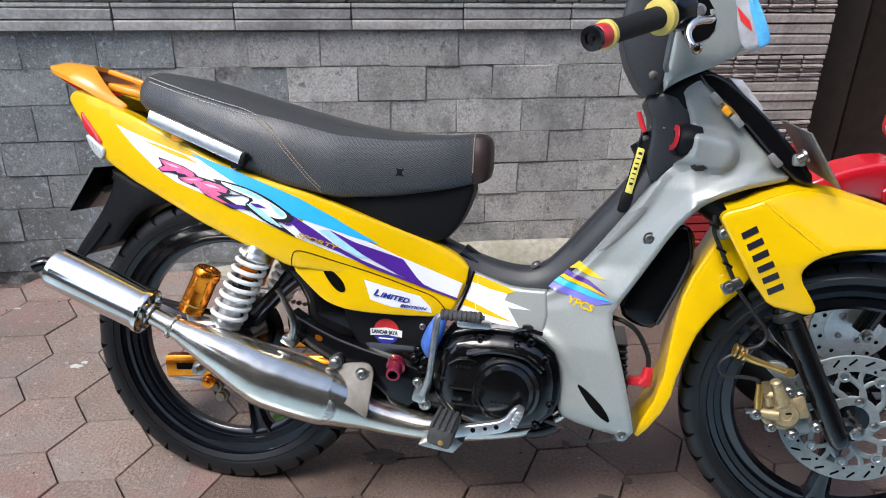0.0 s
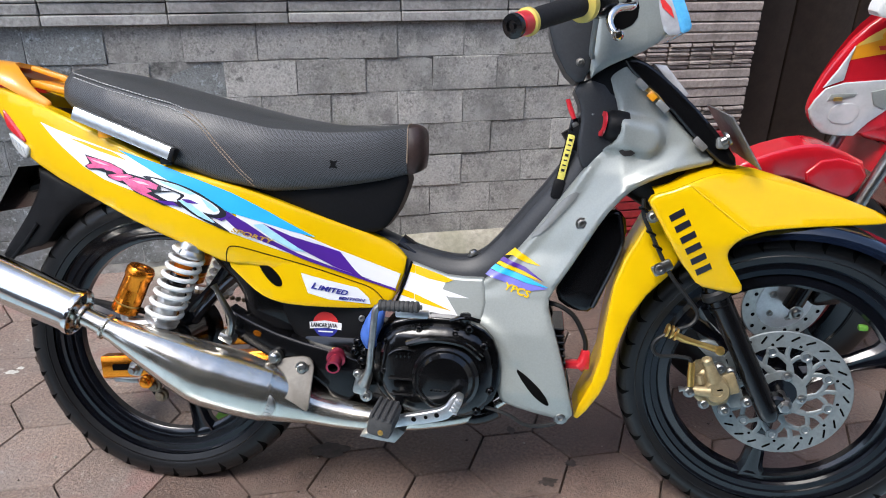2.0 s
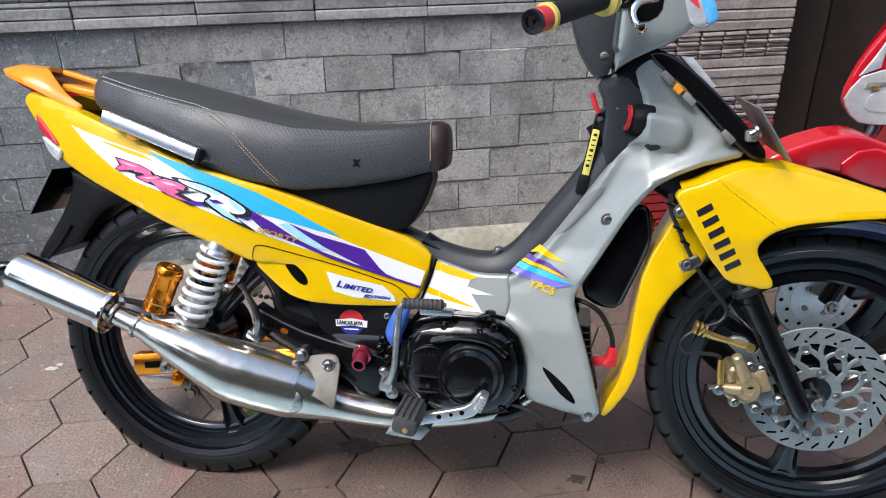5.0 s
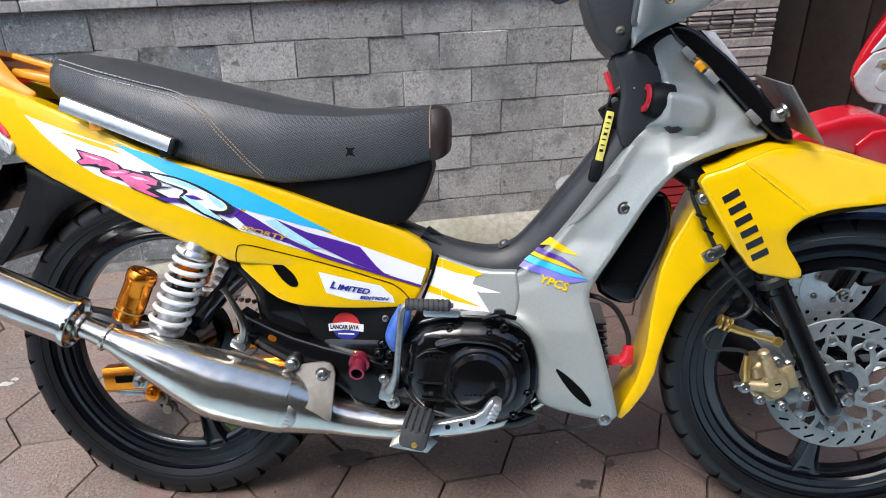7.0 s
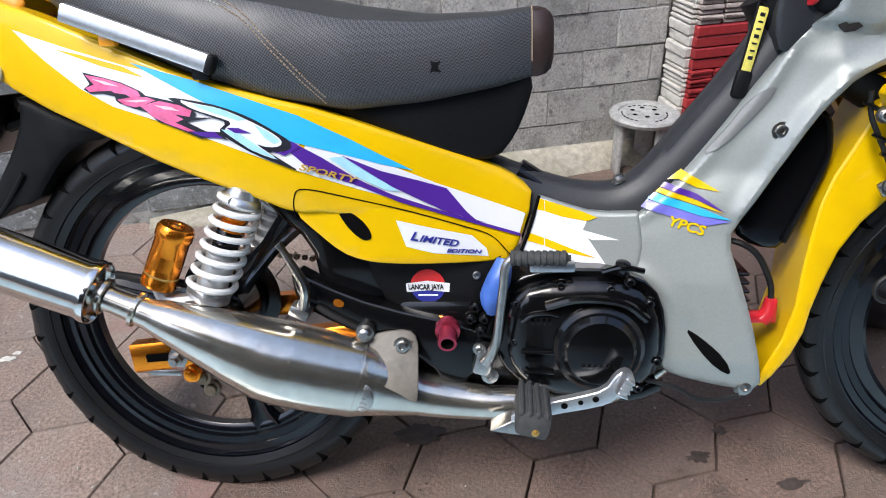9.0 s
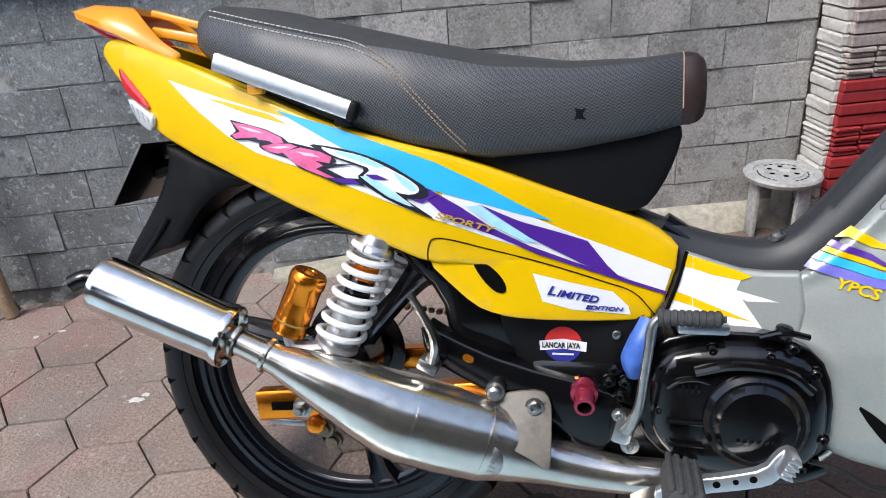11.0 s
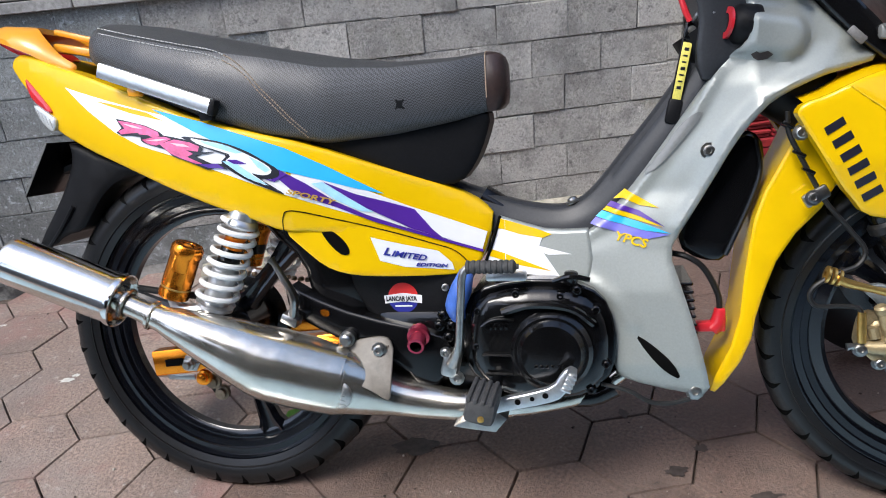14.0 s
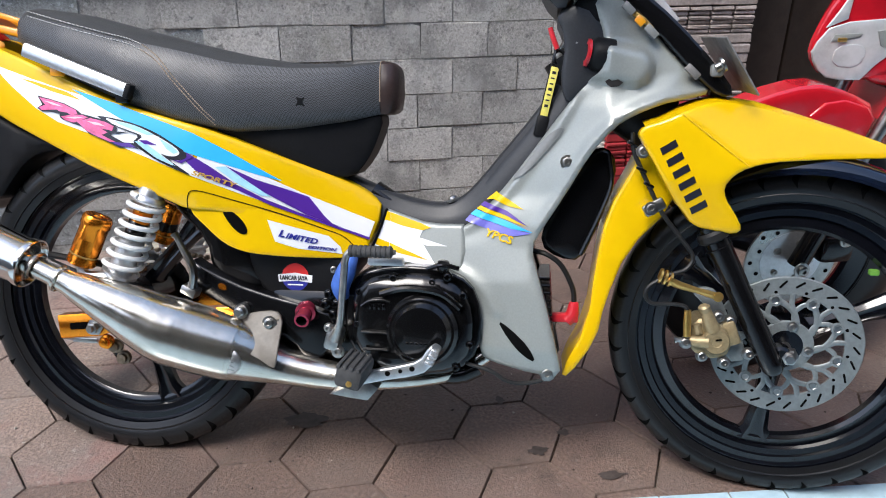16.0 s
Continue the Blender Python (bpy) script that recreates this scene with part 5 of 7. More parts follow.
part("cylinder", rbox((0.10, 0.09, 0.13), (0.70, 0, 0.31), 0.01), ENGINE_BLACK, bike)
part("blue_hose", tube([(0.446, -0.095, 0.402), (0.438, -0.104, 0.378), (0.428, -0.104, 0.352), (0.430, -0.098, 0.330)], [0.011, 0.0165, 0.0165, 0.011], 16, 5), BLUE_RUBBER, bike, "blue rubber intake hose")
pivot = part("pivot_tube", lathe([(0.009, 0.046), (0.0125, 0.046), (0.0138, 0.042), (0.0128, 0.032), (0.0138, 0.030), (0.0128, 0.022), (0.0175, 0.020), (0.0175, 0.010), (0.0125, 0.006), (0.0125, 0.0), (0.009, 0.0)], (0.366, -0.092, 0.310), (0.06, -1, -0.30), 28), RED_ANOD, bike, "red anodised pivot collar")
part("pivot_bore", lathe([(0.0, 0.03), (0.009, 0.03), (0.009, 0.046)], (0.366, -0.092, 0.310), (0.06, -1, -0.30), 20), RECESS_SHADE, pivot)
for x, z in ((0.405, 0.335), (0.418, 0.318), (0.398, 0.318), (0.412, 0.300)):
    part("case_bolt", bolt((x, -0.092, z), 0.006, 0.014), GLOSS_BLACK, bike)

# kick starter
kick = part("kick_starter", tube([(0.419, -0.118, 0.264), (0.4265, -0.124, 0.2775), (0.434, -0.131, 0.300), (0.439, -0.137, 0.336), (0.444, -0.141, 0.378), (0.4475, -0.142, 0.406), (0.456, -0.142, 0.4175), (0.470, -0.142, 0.4185)], [0.010, 0.008, 0.0065, 0.006, 0.006, 0.006, 0.0055, 0.005], 12, 5), STEEL, bike, "steel kick-start lever with ribbed rubber")
part("kick_boss", rbox((0.026, 0.035, 0.040), (0.416, -0.104, 0.262), 0.006, pose(0, 0, 0, 0, 15, 0)), STEEL, kick)
part("kick_bolt", bolt((0.424, -0.112, 0.240), 0.008, 0.008), STEEL, kick)
part("kick_bolt", bolt((0.410, -0.116, 0.282), 0.006, 0.008), STEEL, kick)
prof = []
for k in range(9):
    prof += [(0.0088, 0.008 * k), (0.0100, 0.008 * k + 0.001), (0.0100, 0.008 * k + 0.005), (0.0088, 0.008 * k + 0.006)]
part("kick_rubber", lathe([(0.004, -0.001)] + prof + [(0.004, 0.073), (0.004, 0.076), (0, 0.076)], (0.454, -0.142, 0.4185), (1, -0.02, 0.0), 18), PEG_RUBBER, kick, "grey ribbed rubber sleeve")

# front footrest and brake pedal
peg = part("front_footrest", rbox((0.042, 0.085, 0.034), (0.480, -0.215, 0.243), 0.008, pose(0, 0, 0, 0, 14, 0)), PEG_RUBBER, bike, "grey ribbed rubber footrest")
for k in range(4):
    part("tread_rib", rbox((0.006, 0.082, 0.008), (0.466 + 0.0098 * k, -0.216, 0.2625 - 0.0024 * k), 0.002, pose(0, 0, 0, 0, 14, 0)), PEG_RUBBER, peg)
part("peg_bolt", bolt((0.482, -0.2575, 0.236), 0.0032, 0.002), GOLD_ANOD, peg)
part("footrest_bar", tube([(0.480, -0.19, 0.238), (0.478, 0.0, 0.205), (0.480, 0.19, 0.238)], 0.010, 10, 5), GLOSS_BLACK, bike)
part("front_footrest", rbox((0.042, 0.085, 0.034), (0.480, 0.215, 0.243), 0.008), PEG_RUBBER, bike)
bracket = part("footrest_bracket", sheet([(0.425, 0.184), (0.455, 0.200), (0.49, 0.207), (0.505, 0.197), (0.487, 0.176), (0.45, 0.180)], level(0.165), 0.05, 0.03, 0.002), STEEL, bike)
pedal = part("brake_pedal", sheet(chaikin([(0.452, 0.196), (0.50, 0.210), (0.565, 0.223), (0.588, 0.233), (0.606, 0.266), (0.597, 0.276), (0.586, 0.268), (0.574, 0.248), (0.54, 0.238), (0.50, 0.229), (0.455, 0.214)], 1), level(0.170), 0.05, 0.010, 0.003), ALLOY, bike, "alloy brake pedal with drilled holes")
for x, z, r in ((0.522, 0.2255, 0.0045), (0.543, 0.2305, 0.0035), (0.562, 0.2355, 0.0045)):
    part("pedal_hole", lathe([(0, 0.0), (r, 0.0)], (x, -0.1706, z), (0, -1, 0), 12), RECESS_SHADE, pedal)
part("pedal_pad", rbox((0.014, 0.036, 0.030), (0.596, -0.175, 0.262), 0.004, pose(0, 0, 0, 0, 28, 0)), ALLOY, pedal)
for k in range(4):
    part("pad_rib", rbox((0.014, 0.038, 0.003), (0.5985 + 0.0028 * k - 0.006, -0.176, 0.252 + 0.0062 * k), 0.001, pose(0, 0, 0, 0, 28, 0)), ALLOY, pedal)
part("brake_cable", tube([(0.64, -0.085, 0.222), (0.68, -0.088, 0.212), (0.71, -0.088, 0.195), (0.74, -0.085, 0.192), (0.768, -0.082, 0.198)], 0.0035, 8, 4), CABLE, bike)
part("side_stand", tube([(0.42, 0.08, 0.21), (0.44, 0.17, 0.13), (0.455, 0.232, 0.076)], 0.010, 10, 4), GLOSS_BLACK, bike)

# carbon-black guard and spark plug behind the leg shield
GUARD = chaikin([(0.8028, 0.5533), (0.8385, 0.5810), (0.8620, 0.5871), (0.8804, 0.5606), (0.8722, 0.5074), (0.8486, 0.4460), (0.8272, 0.3948), (0.7883, 0.3977), (0.7567, 0.4201), (0.7669, 0.4662)], 1)
part("radiator_guard", sheet(GUARD, level(0.034), 0.05, 0.07, 0.010), GLOSS_BLACK, bike, "glossy black guard behind the leg shield")
part("guard_rim", tube([(0.8658, -0.036, 0.574), (0.872, -0.036, 0.528), (0.856, -0.036, 0.477), (0.825, -0.036, 0.4055)], 0.004, 8, 4), GLOSS_BLACK, bike)
cap = part("plug_cap", rbox((0.044, 0.018, 0.015), (0.800, -0.03, 0.295), 0.003), RED_PLASTIC, bike, "red spark plug cap")
part("cap_elbow", tube([(0.806, -0.03, 0.290), (0.815, -0.03, 0.300), (0.818, -0.03, 0.322)], [0.012, 0.012, 0.008], 12, 4), RED_PLASTIC, cap)
part("ht_lead", tube([(0.818, -0.03, 0.318), (0.815, -0.03, 0.345), (0.795, -0.035, 0.385), (0.770, -0.04, 0.405), (0.745, -0.03, 0.41)], 0.0045, 8, 5), CABLE, bike)
part("plug_elbow", rbox((0.014, 0.016, 0.036), (0.8185, -0.03, 0.305), 0.003), RED_PLASTIC, cap)

# ---- front end ----
def fender_h(x, z):
    """Two facets that meet in a crease from the shoulder down to the wheel arch."""
    d = (x - 0.966) * 0.623 + (z - 0.641) * 0.782
    return 0.106 - 0.54 * max(0.0, d) - 0.05 * max(0.0, -d) - 0.20 * max(0.0, 0.54 - z)


FENDER = chaikin([(0.9045, 0.609), (0.912, 0.620), (0.938, 0.627), (0.968, 0.641), (0.998, 0.652), (1.026, 0.658), (1.050, 0.657), (1.093, 0.650), (1.145, 0.637), (1.242, 0.612), (1.300, 0.594), (1.322, 0.583), (1.324, 0.575), (1.300, 0.572), (1.240, 0.571), (1.158, 0.569), (1.105, 0.566), (1.070, 0.559), (1.048, 0.546), (1.036, 0.528), (1.040, 0.510), (1.056, 0.488), (1.071, 0.463), (1.061, 0.453), (1.030, 0.458), (0.996, 0.465), (0.979, 0.4885), (0.966, 0.503), (0.935, 0.555), (0.907, 0.602)], 1)
fender = part("front_fender", sheet(FENDER, fender_h, 0.012, 0.02, 0.006), YELLOW, bike, "glossy yellow beak front fender")
part("front_fender", sheet(FENDER, fender_h, 0.03, 0.02, 0.008, 1), YELLOW, bike)
secs = []
for x, z in ((0.914, 0.618), (0.938, 0.625), (0.968, 0.639), (0.998, 0.650), (1.026, 0.656), (1.050, 0.655), (1.093, 0.648), (1.145, 0.635), (1.242, 0.610), (1.300, 0.592), (1.320, 0.581)):
    w = max(0.003, fender_h(x, z) - 0.005)
    secs.append([(x, w * k, z + 0.014 * (1 - k * k) * min(1.0, w / 0.05)) for k in np.linspace(-1, 1, 11)])
part("fender_top", loft(secs, closed=False), YELLOW, fender, "", 70)
part("fender_crease", tube([(0.968, -fender_h(0.968, 0.638) + 0.0008, 0.638), (1.02, -fender_h(1.02, 0.598) + 0.0002, 0.598), (1.070, -fender_h(1.070, 0.560) + 0.0008, 0.560)], 0.0012, 6, 4), YELLOW, fender)
# plain bars for the six-letter mark
for k in range(6):
    x, z = 0.9500 + 0.0102 * k, 0.5880 - 0.0184 * k
    u = Vector((0.0225, 0.0140))
    v = Vector((0.0048, -0.0100))
    p = Vector((x, z)) - u * 0.5 - v * 0.5
    decal([tuple(p), tuple(p + u), tuple(p + u + v), tuple(p + v)], DECAL_BLACK, fender, fender_h, 0.0012, name="mark_bar")
INNERF = chaikin([(0.930, 0.610), (0.906, 0.556), (0.866, 0.481), (0.851, 0.395), (0.841, 0.290), (0.798, 0.200), (0.811, 0.195), (0.856, 0.262), (0.868, 0.329), (0.900, 0.418), (0.968, 0.490), (0.98, 0.56)], 1)
part("inner_fender", sheet(INNERF, level(0.052), 0.03, 0.104, 0.006), YELLOW, bike, "yellow inner fender behind the front wheel")
# black mudguard arc over the tyre
secs = []
for a in np.radians(np.linspace(58, 122, 14)):
    c, s_ = math.cos(a), math.sin(a)
    secs.append([(r * c, y, r * s_) for y, r in ((-0.056, 0.290), (-0.055, 0.304), (-0.038, 0.314), (0.0, 0.318), (0.038, 0.314), (0.055, 0.304), (0.056, 0.290))])
arc = part("mudguard_arc", loft(secs, closed=False), ARC_BLUE, bike, "gloss blue-black inner mudguard", 70)
arc.matrix_local = STEER

for s in (-1, 1):
    y = 0.020 + s * 0.081
    leg = part("fork_leg", tube([(1.028, y, 0.462), (1.034, y, 0.448), (1.088, y, 0.338), (1.135, y, 0.242), (1.143, y, 0.224)], [0.0215, 0.0205, 0.0195, 0.0190, 0.013], 24, 3), GLOSS_BLACK, bike, "gloss black fork leg")
    part("fork_upper", tube([(0.975, y, 0.556), (1.034, y, 0.452)], 0.0145, 16, 0), STEEL, leg)
    part("dust_seal", lathe([(0.0215, 0), (0.0255, 0.003), (0.0255, 0.013), (0.021, 0.018)], (1.036, y, 0.440), (-0.44, 0, 0.90), 24), CABLE, leg)
    part("seal_clip", lathe([(0.0205, 0), (0.0222, 0.001), (0.0222, 0.003), (0.0205, 0.004)], (1.043, y, 0.427), (-0.44, 0, 0.90), 24), GLOSS_BLACK, leg)
    part("axle_lug", lathe([(0.0, -0.014), (0.015, -0.014), (0.019, -0.009), (0.019, 0.009), (0.015, 0.014), (0.0, 0.014)], (1.150, y + 0.006, 0.252), (0.09, 0.99, 0.11), 20), GLOSS_BLACK, leg)
axle = part("front_axle", tube([(1.163, -0.070, 0.254), (1.181, 0.115, 0.276)], 0.008, 12, 0), STEEL, bike)
part("axle_nut", lathe([(0.016, 0), (0.016, 0.003), (0.0120, 0.004), (0.0120, 0.012), (0.008, 0.014), (0.007, 0.018), (0, 0.018)], (1.1625, -0.060, 0.2535), (-0.09, -0.99, -0.11), 6), STEEL, axle)

# brake disc: slotted ring on a carrier of forked arms
DC = Vector((0, -0.048, 0))
disc = part("brake_disc", lathe([(0.090, 0.0), (0.091, -0.0022), (0.1195, -0.0022), (0.1212, 0.0), (0.1195, 0.0022), (0.091, 0.0022)], DC, (0, 1, 0), 90, closed=True), DISC_GREY, bike, "grey slotted brake disc")
disc.matrix_local = STEER


def on_disc(r, deg, y=-0.001):
    return DC + Vector((math.cos(radians(deg)) * r, y, math.sin(radians(deg)) * r))


for k in range(9):
    a = 40 * k + 106
    for pts, w in (([on_disc(0.040, a - 38), on_disc(0.058, a - 25), on_disc(0.073, a - 11), on_disc(0.082, a - 1)], 0.0048), ([on_disc(0.040, a + 8), on_disc(0.058, a + 16), on_disc(0.074, a + 9), on_disc(0.082, a + 1)], 0.0042), ([on_disc(0.060, a + 15), on_disc(0.075, a + 22), on_disc(0.093, a + 21)], 0.0045)):
        part("disc_arm", tube(pts, w, 8, 3, flat=0.4), DISC_GREY, disc)
    part("disc_button", lathe([(0.0105, 0), (0.0105, 0.003), (0.0068, 0.0035), (0.0062, 0.002), (0, 0.002)], on_disc(0.0835, a, -0.002), (0, -1, 0), 18), DISC_GREY, disc)
    part("button_eye", lathe([(0.0, 0.0), (0.0048, 0.0), (0.0058, 0.0008)], on_disc(0.0835, a, -0.0046), (0, -1, 0), 14), STEEL, disc)
for k in range(4):
    part("carrier_bolt", bolt(on_disc(0.036, 78 + 90 * k, -0.003), 0.0062, 0.006), STEEL, disc)
part("disc_carrier", lathe([(0.026, 0.0), (0.028, -0.003), (0.043, -0.003), (0.045, 0.0), (0.043, 0.003), (0.028, 0.003)], DC, (0, 1, 0), 40, closed=True), DISC_GREY, disc)
for k in range(26):
    a = 360 / 26 * k
    part("disc_slot", rbox((0.0034, 0.0012, 0.017), on_disc(0.1085, a, -0.0024), 0.0012, pose(0, 0, 0, 0, 90 - a + 48, 0), 1), RECESS_SHADE, disc)
    if k % 2:
        part("disc_hole", lathe([(0, 0.0), (0.0028, 0.0)], on_disc(0.0965, a + 7, -0.0025), (0, -1, 0), 10), RECESS_SHADE, disc)

# calliper, stay and hose
caliper = part("brake_caliper", sheet(chaikin([(1.006, 0.288), (1.012, 0.312), (1.030, 0.316), (1.048, 0.308), (1.066, 0.296), (1.068, 0.258), (1.048, 0.247), (1.018, 0.251), (1.004, 0.266)], 1), level(0.078), 0.02, 0.05, 0.008), BRASS, bike, "cast brass-coloured brake calliper")
part("piston_boss", lathe([(0.0215, 0), (0.0215, 0.010), (0.019, 0.014), (0.009, 0.014), (0.008, 0.0125), (0, 0.0125)], (1.043, -0.076, 0.279), (0, -1, 0), 28), BRASS, caliper)
part("boss_mark", rbox((0.010, 0.001, 0.003), (1.046, -0.0896, 0.283), 0.0004, pose(0, 0, 0, 0, -10, 0), 1), RECESS_SHADE, caliper)
part("caliper_neck", tube([(1.038, -0.080, 0.296), (1.030, -0.082, 0.314), (1.024, -0.081, 0.330)], [0.013, 0.0105, 0.0085], 12, 3), BRASS, caliper)
part("neck_cap", lathe([(0.0085, 0), (0.0095, 0.002), (0.0095, 0.010), (0.006, 0.013), (0, 0.013)], (1.024, -0.081, 0.326), (-0.3, -0.2, 0.9), 14), BRASS, caliper)
part("bridge", tube([(1.000, -0.080, 0.279), (1.014, -0.082, 0.277), (1.030, -0.082, 0.277)], [0.0085, 0.0095, 0.012], 12, 3), BRASS, caliper)
part("slide_pin", tube([(1.012, -0.079, 0.306), (1.016, -0.079, 0.290)], 0.0075, 10, 0), BRASS, caliper)
part("pad_cover", rbox((0.022, 0.020, 0.040), (1.068, -0.066, 0.290), 0.004, pose(0, 0, 0, 0, -20, 0)), BRASS, caliper)
for x, y, z in ((1.024, -0.073, 0.252), (1.059, -0.073, 0.242), (1.099, -0.063, 0.256), (1.067, -0.063, 0.309), (1.046, -0.072, 0.318)):
    part("caliper_bolt", bolt((x, y, z), 0.0072, 0.010), STEEL, caliper)
part("banjo_bolt", bolt((0.9955, -0.085, 0.276), 0.0075, 0.008), STEEL, caliper)
part("bleed_screw", tube([(0.996, -0.085, 0.277), (0.984, -0.085, 0.280), (0.978, -0.085, 0.279)], [0.005, 0.0045, 0.006], 8, 0), STEEL, caliper)
part("hose_union", tube([(0.9968, -0.087, 0.286), (0.9960, -0.087, 0.306), (0.9957, -0.087, 0.330)], [0.0058, 0.0066, 0.0055], 12, 0), GOLD_ANOD, caliper, "gold hose union")
stay = part("caliper_stay", sheet(chaikin([(1.006, 0.352), (1.024, 0.362), (1.048, 0.356), (1.064, 0.318), (1.090, 0.280), (1.102, 0.240), (1.068, 0.236), (1.060, 0.290), (1.030, 0.330)], 1), level(0.053), 0.03, 0.008, 0.003), DISC_GREY, bike, "grey calliper stay")
clamp = part("hose_clamp", tube([(0.962, -0.083, 0.380), (0.976, -0.083, 0.371), (1.010, -0.081, 0.361), (1.041, -0.079, 0.352)], [0.006, 0.0068, 0.0050, 0.0062], 10, 3), GOLD_ANOD, bike, "gold anodised hose clamp arm")
part("clamp_eye", lathe([(0.0, 0.0), (0.0075, 0.0), (0.0085, 0.003), (0.0075, 0.006), (0.003, 0.007), (0, 0.006)], (1.042, -0.080, 0.352), (0, -1, 0), 14), GOLD_ANOD, clamp)
for k in range(3):
    part("clamp_ring", lathe([(0.004, -0.0026), (0.0125, -0.0018), (0.0125, 0.0018), (0.004, 0.0026)], (0.951 + 0.0075 * k, -0.083, 0.3835 - 0.0026 * k), (0.95, 0, -0.3), 16), GOLD_ANOD, clamp)
part("brake_hose", tube([(0.898, -0.075, 0.610), (0.9005, -0.075, 0.582), (0.914, -0.075, 0.552), (0.936, -0.075, 0.508), (0.951, -0.077, 0.481), (0.981, -0.077, 0.443), (1.000, -0.078, 0.4155), (0.990, -0.081, 0.395), (0.964, -0.085, 0.385), (0.936, -0.085, 0.368), (0.9287, -0.085, 0.3525), (0.939, -0.085, 0.3385), (0.9685, -0.085, 0.3384), (0.990, -0.086, 0.336), (0.9957, -0.087, 0.328)], 0.0036, 8, 6), CABLE, bike, "black brake hose")
for x, z in ((0.899, 0.592), (0.914, 0.552), (0.926, 0.528)):
    part("hose_clip", rbox((0.018, 0.012, 0.006), (x, -0.076, z), 0.002, pose(0, 0, 0, 0, 30, 0)), GLOSS_BLACK, bike)
part("hose_bracket", rbox((0.036, 0.008, 0.020), (0.936, -0.078, 0.493), 0.004, pose(0, 0, 0, 0, -30, 0)), STEEL, bike)
part("bolt", bolt((0.9316, -0.081, 0.4912), 0.0075, 0.005), STEEL, bike)
part("bolt", bolt((0.9145, -0.079, 0.581), 0.0075, 0.010), STEEL, bike)

# headstock front and plate
part("front_panel", sheet(chaikin([(0.850, 0.836), (0.868, 0.846), (0.900, 0.832), (0.958, 0.783), (1.021, 0.716), (1.054, 0.671), (1.030, 0.664), (0.99, 0.70), (0.92, 0.775)], 1), level(0.060), 0.04, 0.12, 0.006), GLOSS_BLACK, bike, "gloss black front panel under the lamp")
part("clear_lip", sheet([(0.905, 0.836), (0.926, 0.833), (0.966, 0.786), (0.958, 0.779)], level(0.040), 0.04, 0.08, 0.002), SMOKE_VISOR, bike)
part("amber_lens", sheet(chaikin([(0.880, 0.800), (0.905, 0.792), (0.930, 0.765), (0.910, 0.776)], 1), level(0.0625), 0.04, 0.01, 0.001), GOLD_ANOD, bike, "amber lamp lens")
for x, z, w, m in ((0.884, 0.800, 0.022, SILVER_DARK), (0.902, 0.781, 0.016, ORANGE_PLASTIC), (0.920, 0.765, 0.024, SILVER_DARK), (0.985, 0.704, 0.026, PAPER_DIRTY)):
    part("panel_clip", rbox((w, 0.006, 0.012), (x, -0.0655, z), 0.002, pose(0, 0, 0, 0, 44, 0)), m, bike)
plate = part("front_plate", rbox((0.100, 0.19, 0.003), (1.048, -0.016, 0.719), 0.001, pose(0, 0, 0, 12.4, 56.7, 10.9)), PAPER_DIRTY, bike, "dull metal front number plate")
part("plate_bolt", lathe([(0.012, 0), (0.012, 0.004), (0.007, 0.005), (0.007, 0.014), (0, 0.015)], (1.030, -0.07, 0.715), (-0.87, 0, -0.5), 12), STEEL, plate)
part("plate_stay", rbox((0.02, 0.04, 0.02), (1.022, -0.05, 0.706), 0.005), SILVER_DARK, plate)

# handlebar cover
def cowl_h(x, z):
    return 0.066 + 0.016 * (1 - min(1.0, ((x - 0.82) / 0.10) ** 2))


COWL = chaikin([(0.795, 0.805), (0.815, 0.823), (0.850, 0.840), (0.880, 0.852), (0.918, 0.875), (0.924, 0.90), (0.905, 0.965), (0.87, 0.995), (0.82, 1.005), (0.800, 0.96), (0.805, 0.89)], 1)
cowl = part("handlebar_cover", sheet(COWL, cowl_h, 0.03, 0.15, 0.012), SILVER, bike, "silver handlebar cover")
part("cover_rear", sheet(chaikin([(0.768, 0.800), (0.795, 0.806), (0.806, 0.885), (0.802, 0.96), (0.80, 1.00), (0.75, 0.985), (0.724, 0.945), (0.728, 0.872)], 1), level(0.070), 0.04, 0.14, 0.012), TUNNEL_GREY, cowl, "dark grey plastic cover back")
part("cover_screw", bolt((0.781, -0.070, 0.835), 0.005, 0.003), STEEL, cowl)
part("lever_opening", sheet(chaikin([(0.812, 0.968), (0.850, 0.962), (0.872, 0.930), (0.868, 0.898), (0.842, 0.884), (0.822, 0.893), (0.812, 0.92)], 1), cowl_h, 0.03, 0.01, 0, -1, 0.001), RECESS_SHADE, cowl)
part("visor", sheet(chaikin([(0.885, 0.975), (0.912, 0.972), (0.930, 0.945), (0.948, 0.895), (0.940, 0.880), (0.918, 0.878), (0.905, 0.905)], 1), level(0.072), 0.04, 0.144, 0.008), SMOKE_VISOR, cowl, "clear headlamp visor")
part("visor_edge", sheet(chaikin([(0.918, 0.972), (0.935, 0.950), (0.957, 0.898), (0.955, 0.886), (0.940, 0.880), (0.934, 0.905), (0.918, 0.945)], 1), level(0.075), 0.04, 0.15, 0.006), LENS_BLUE, cowl, "blue tinted visor edge")
part("visor_mark", sheet([(0.900, 0.945), (0.922, 0.922), (0.928, 0.905), (0.908, 0.922)], level(0.0725), 0.04, 0, 0, -1, 0.001), DECAL_RED, cowl)
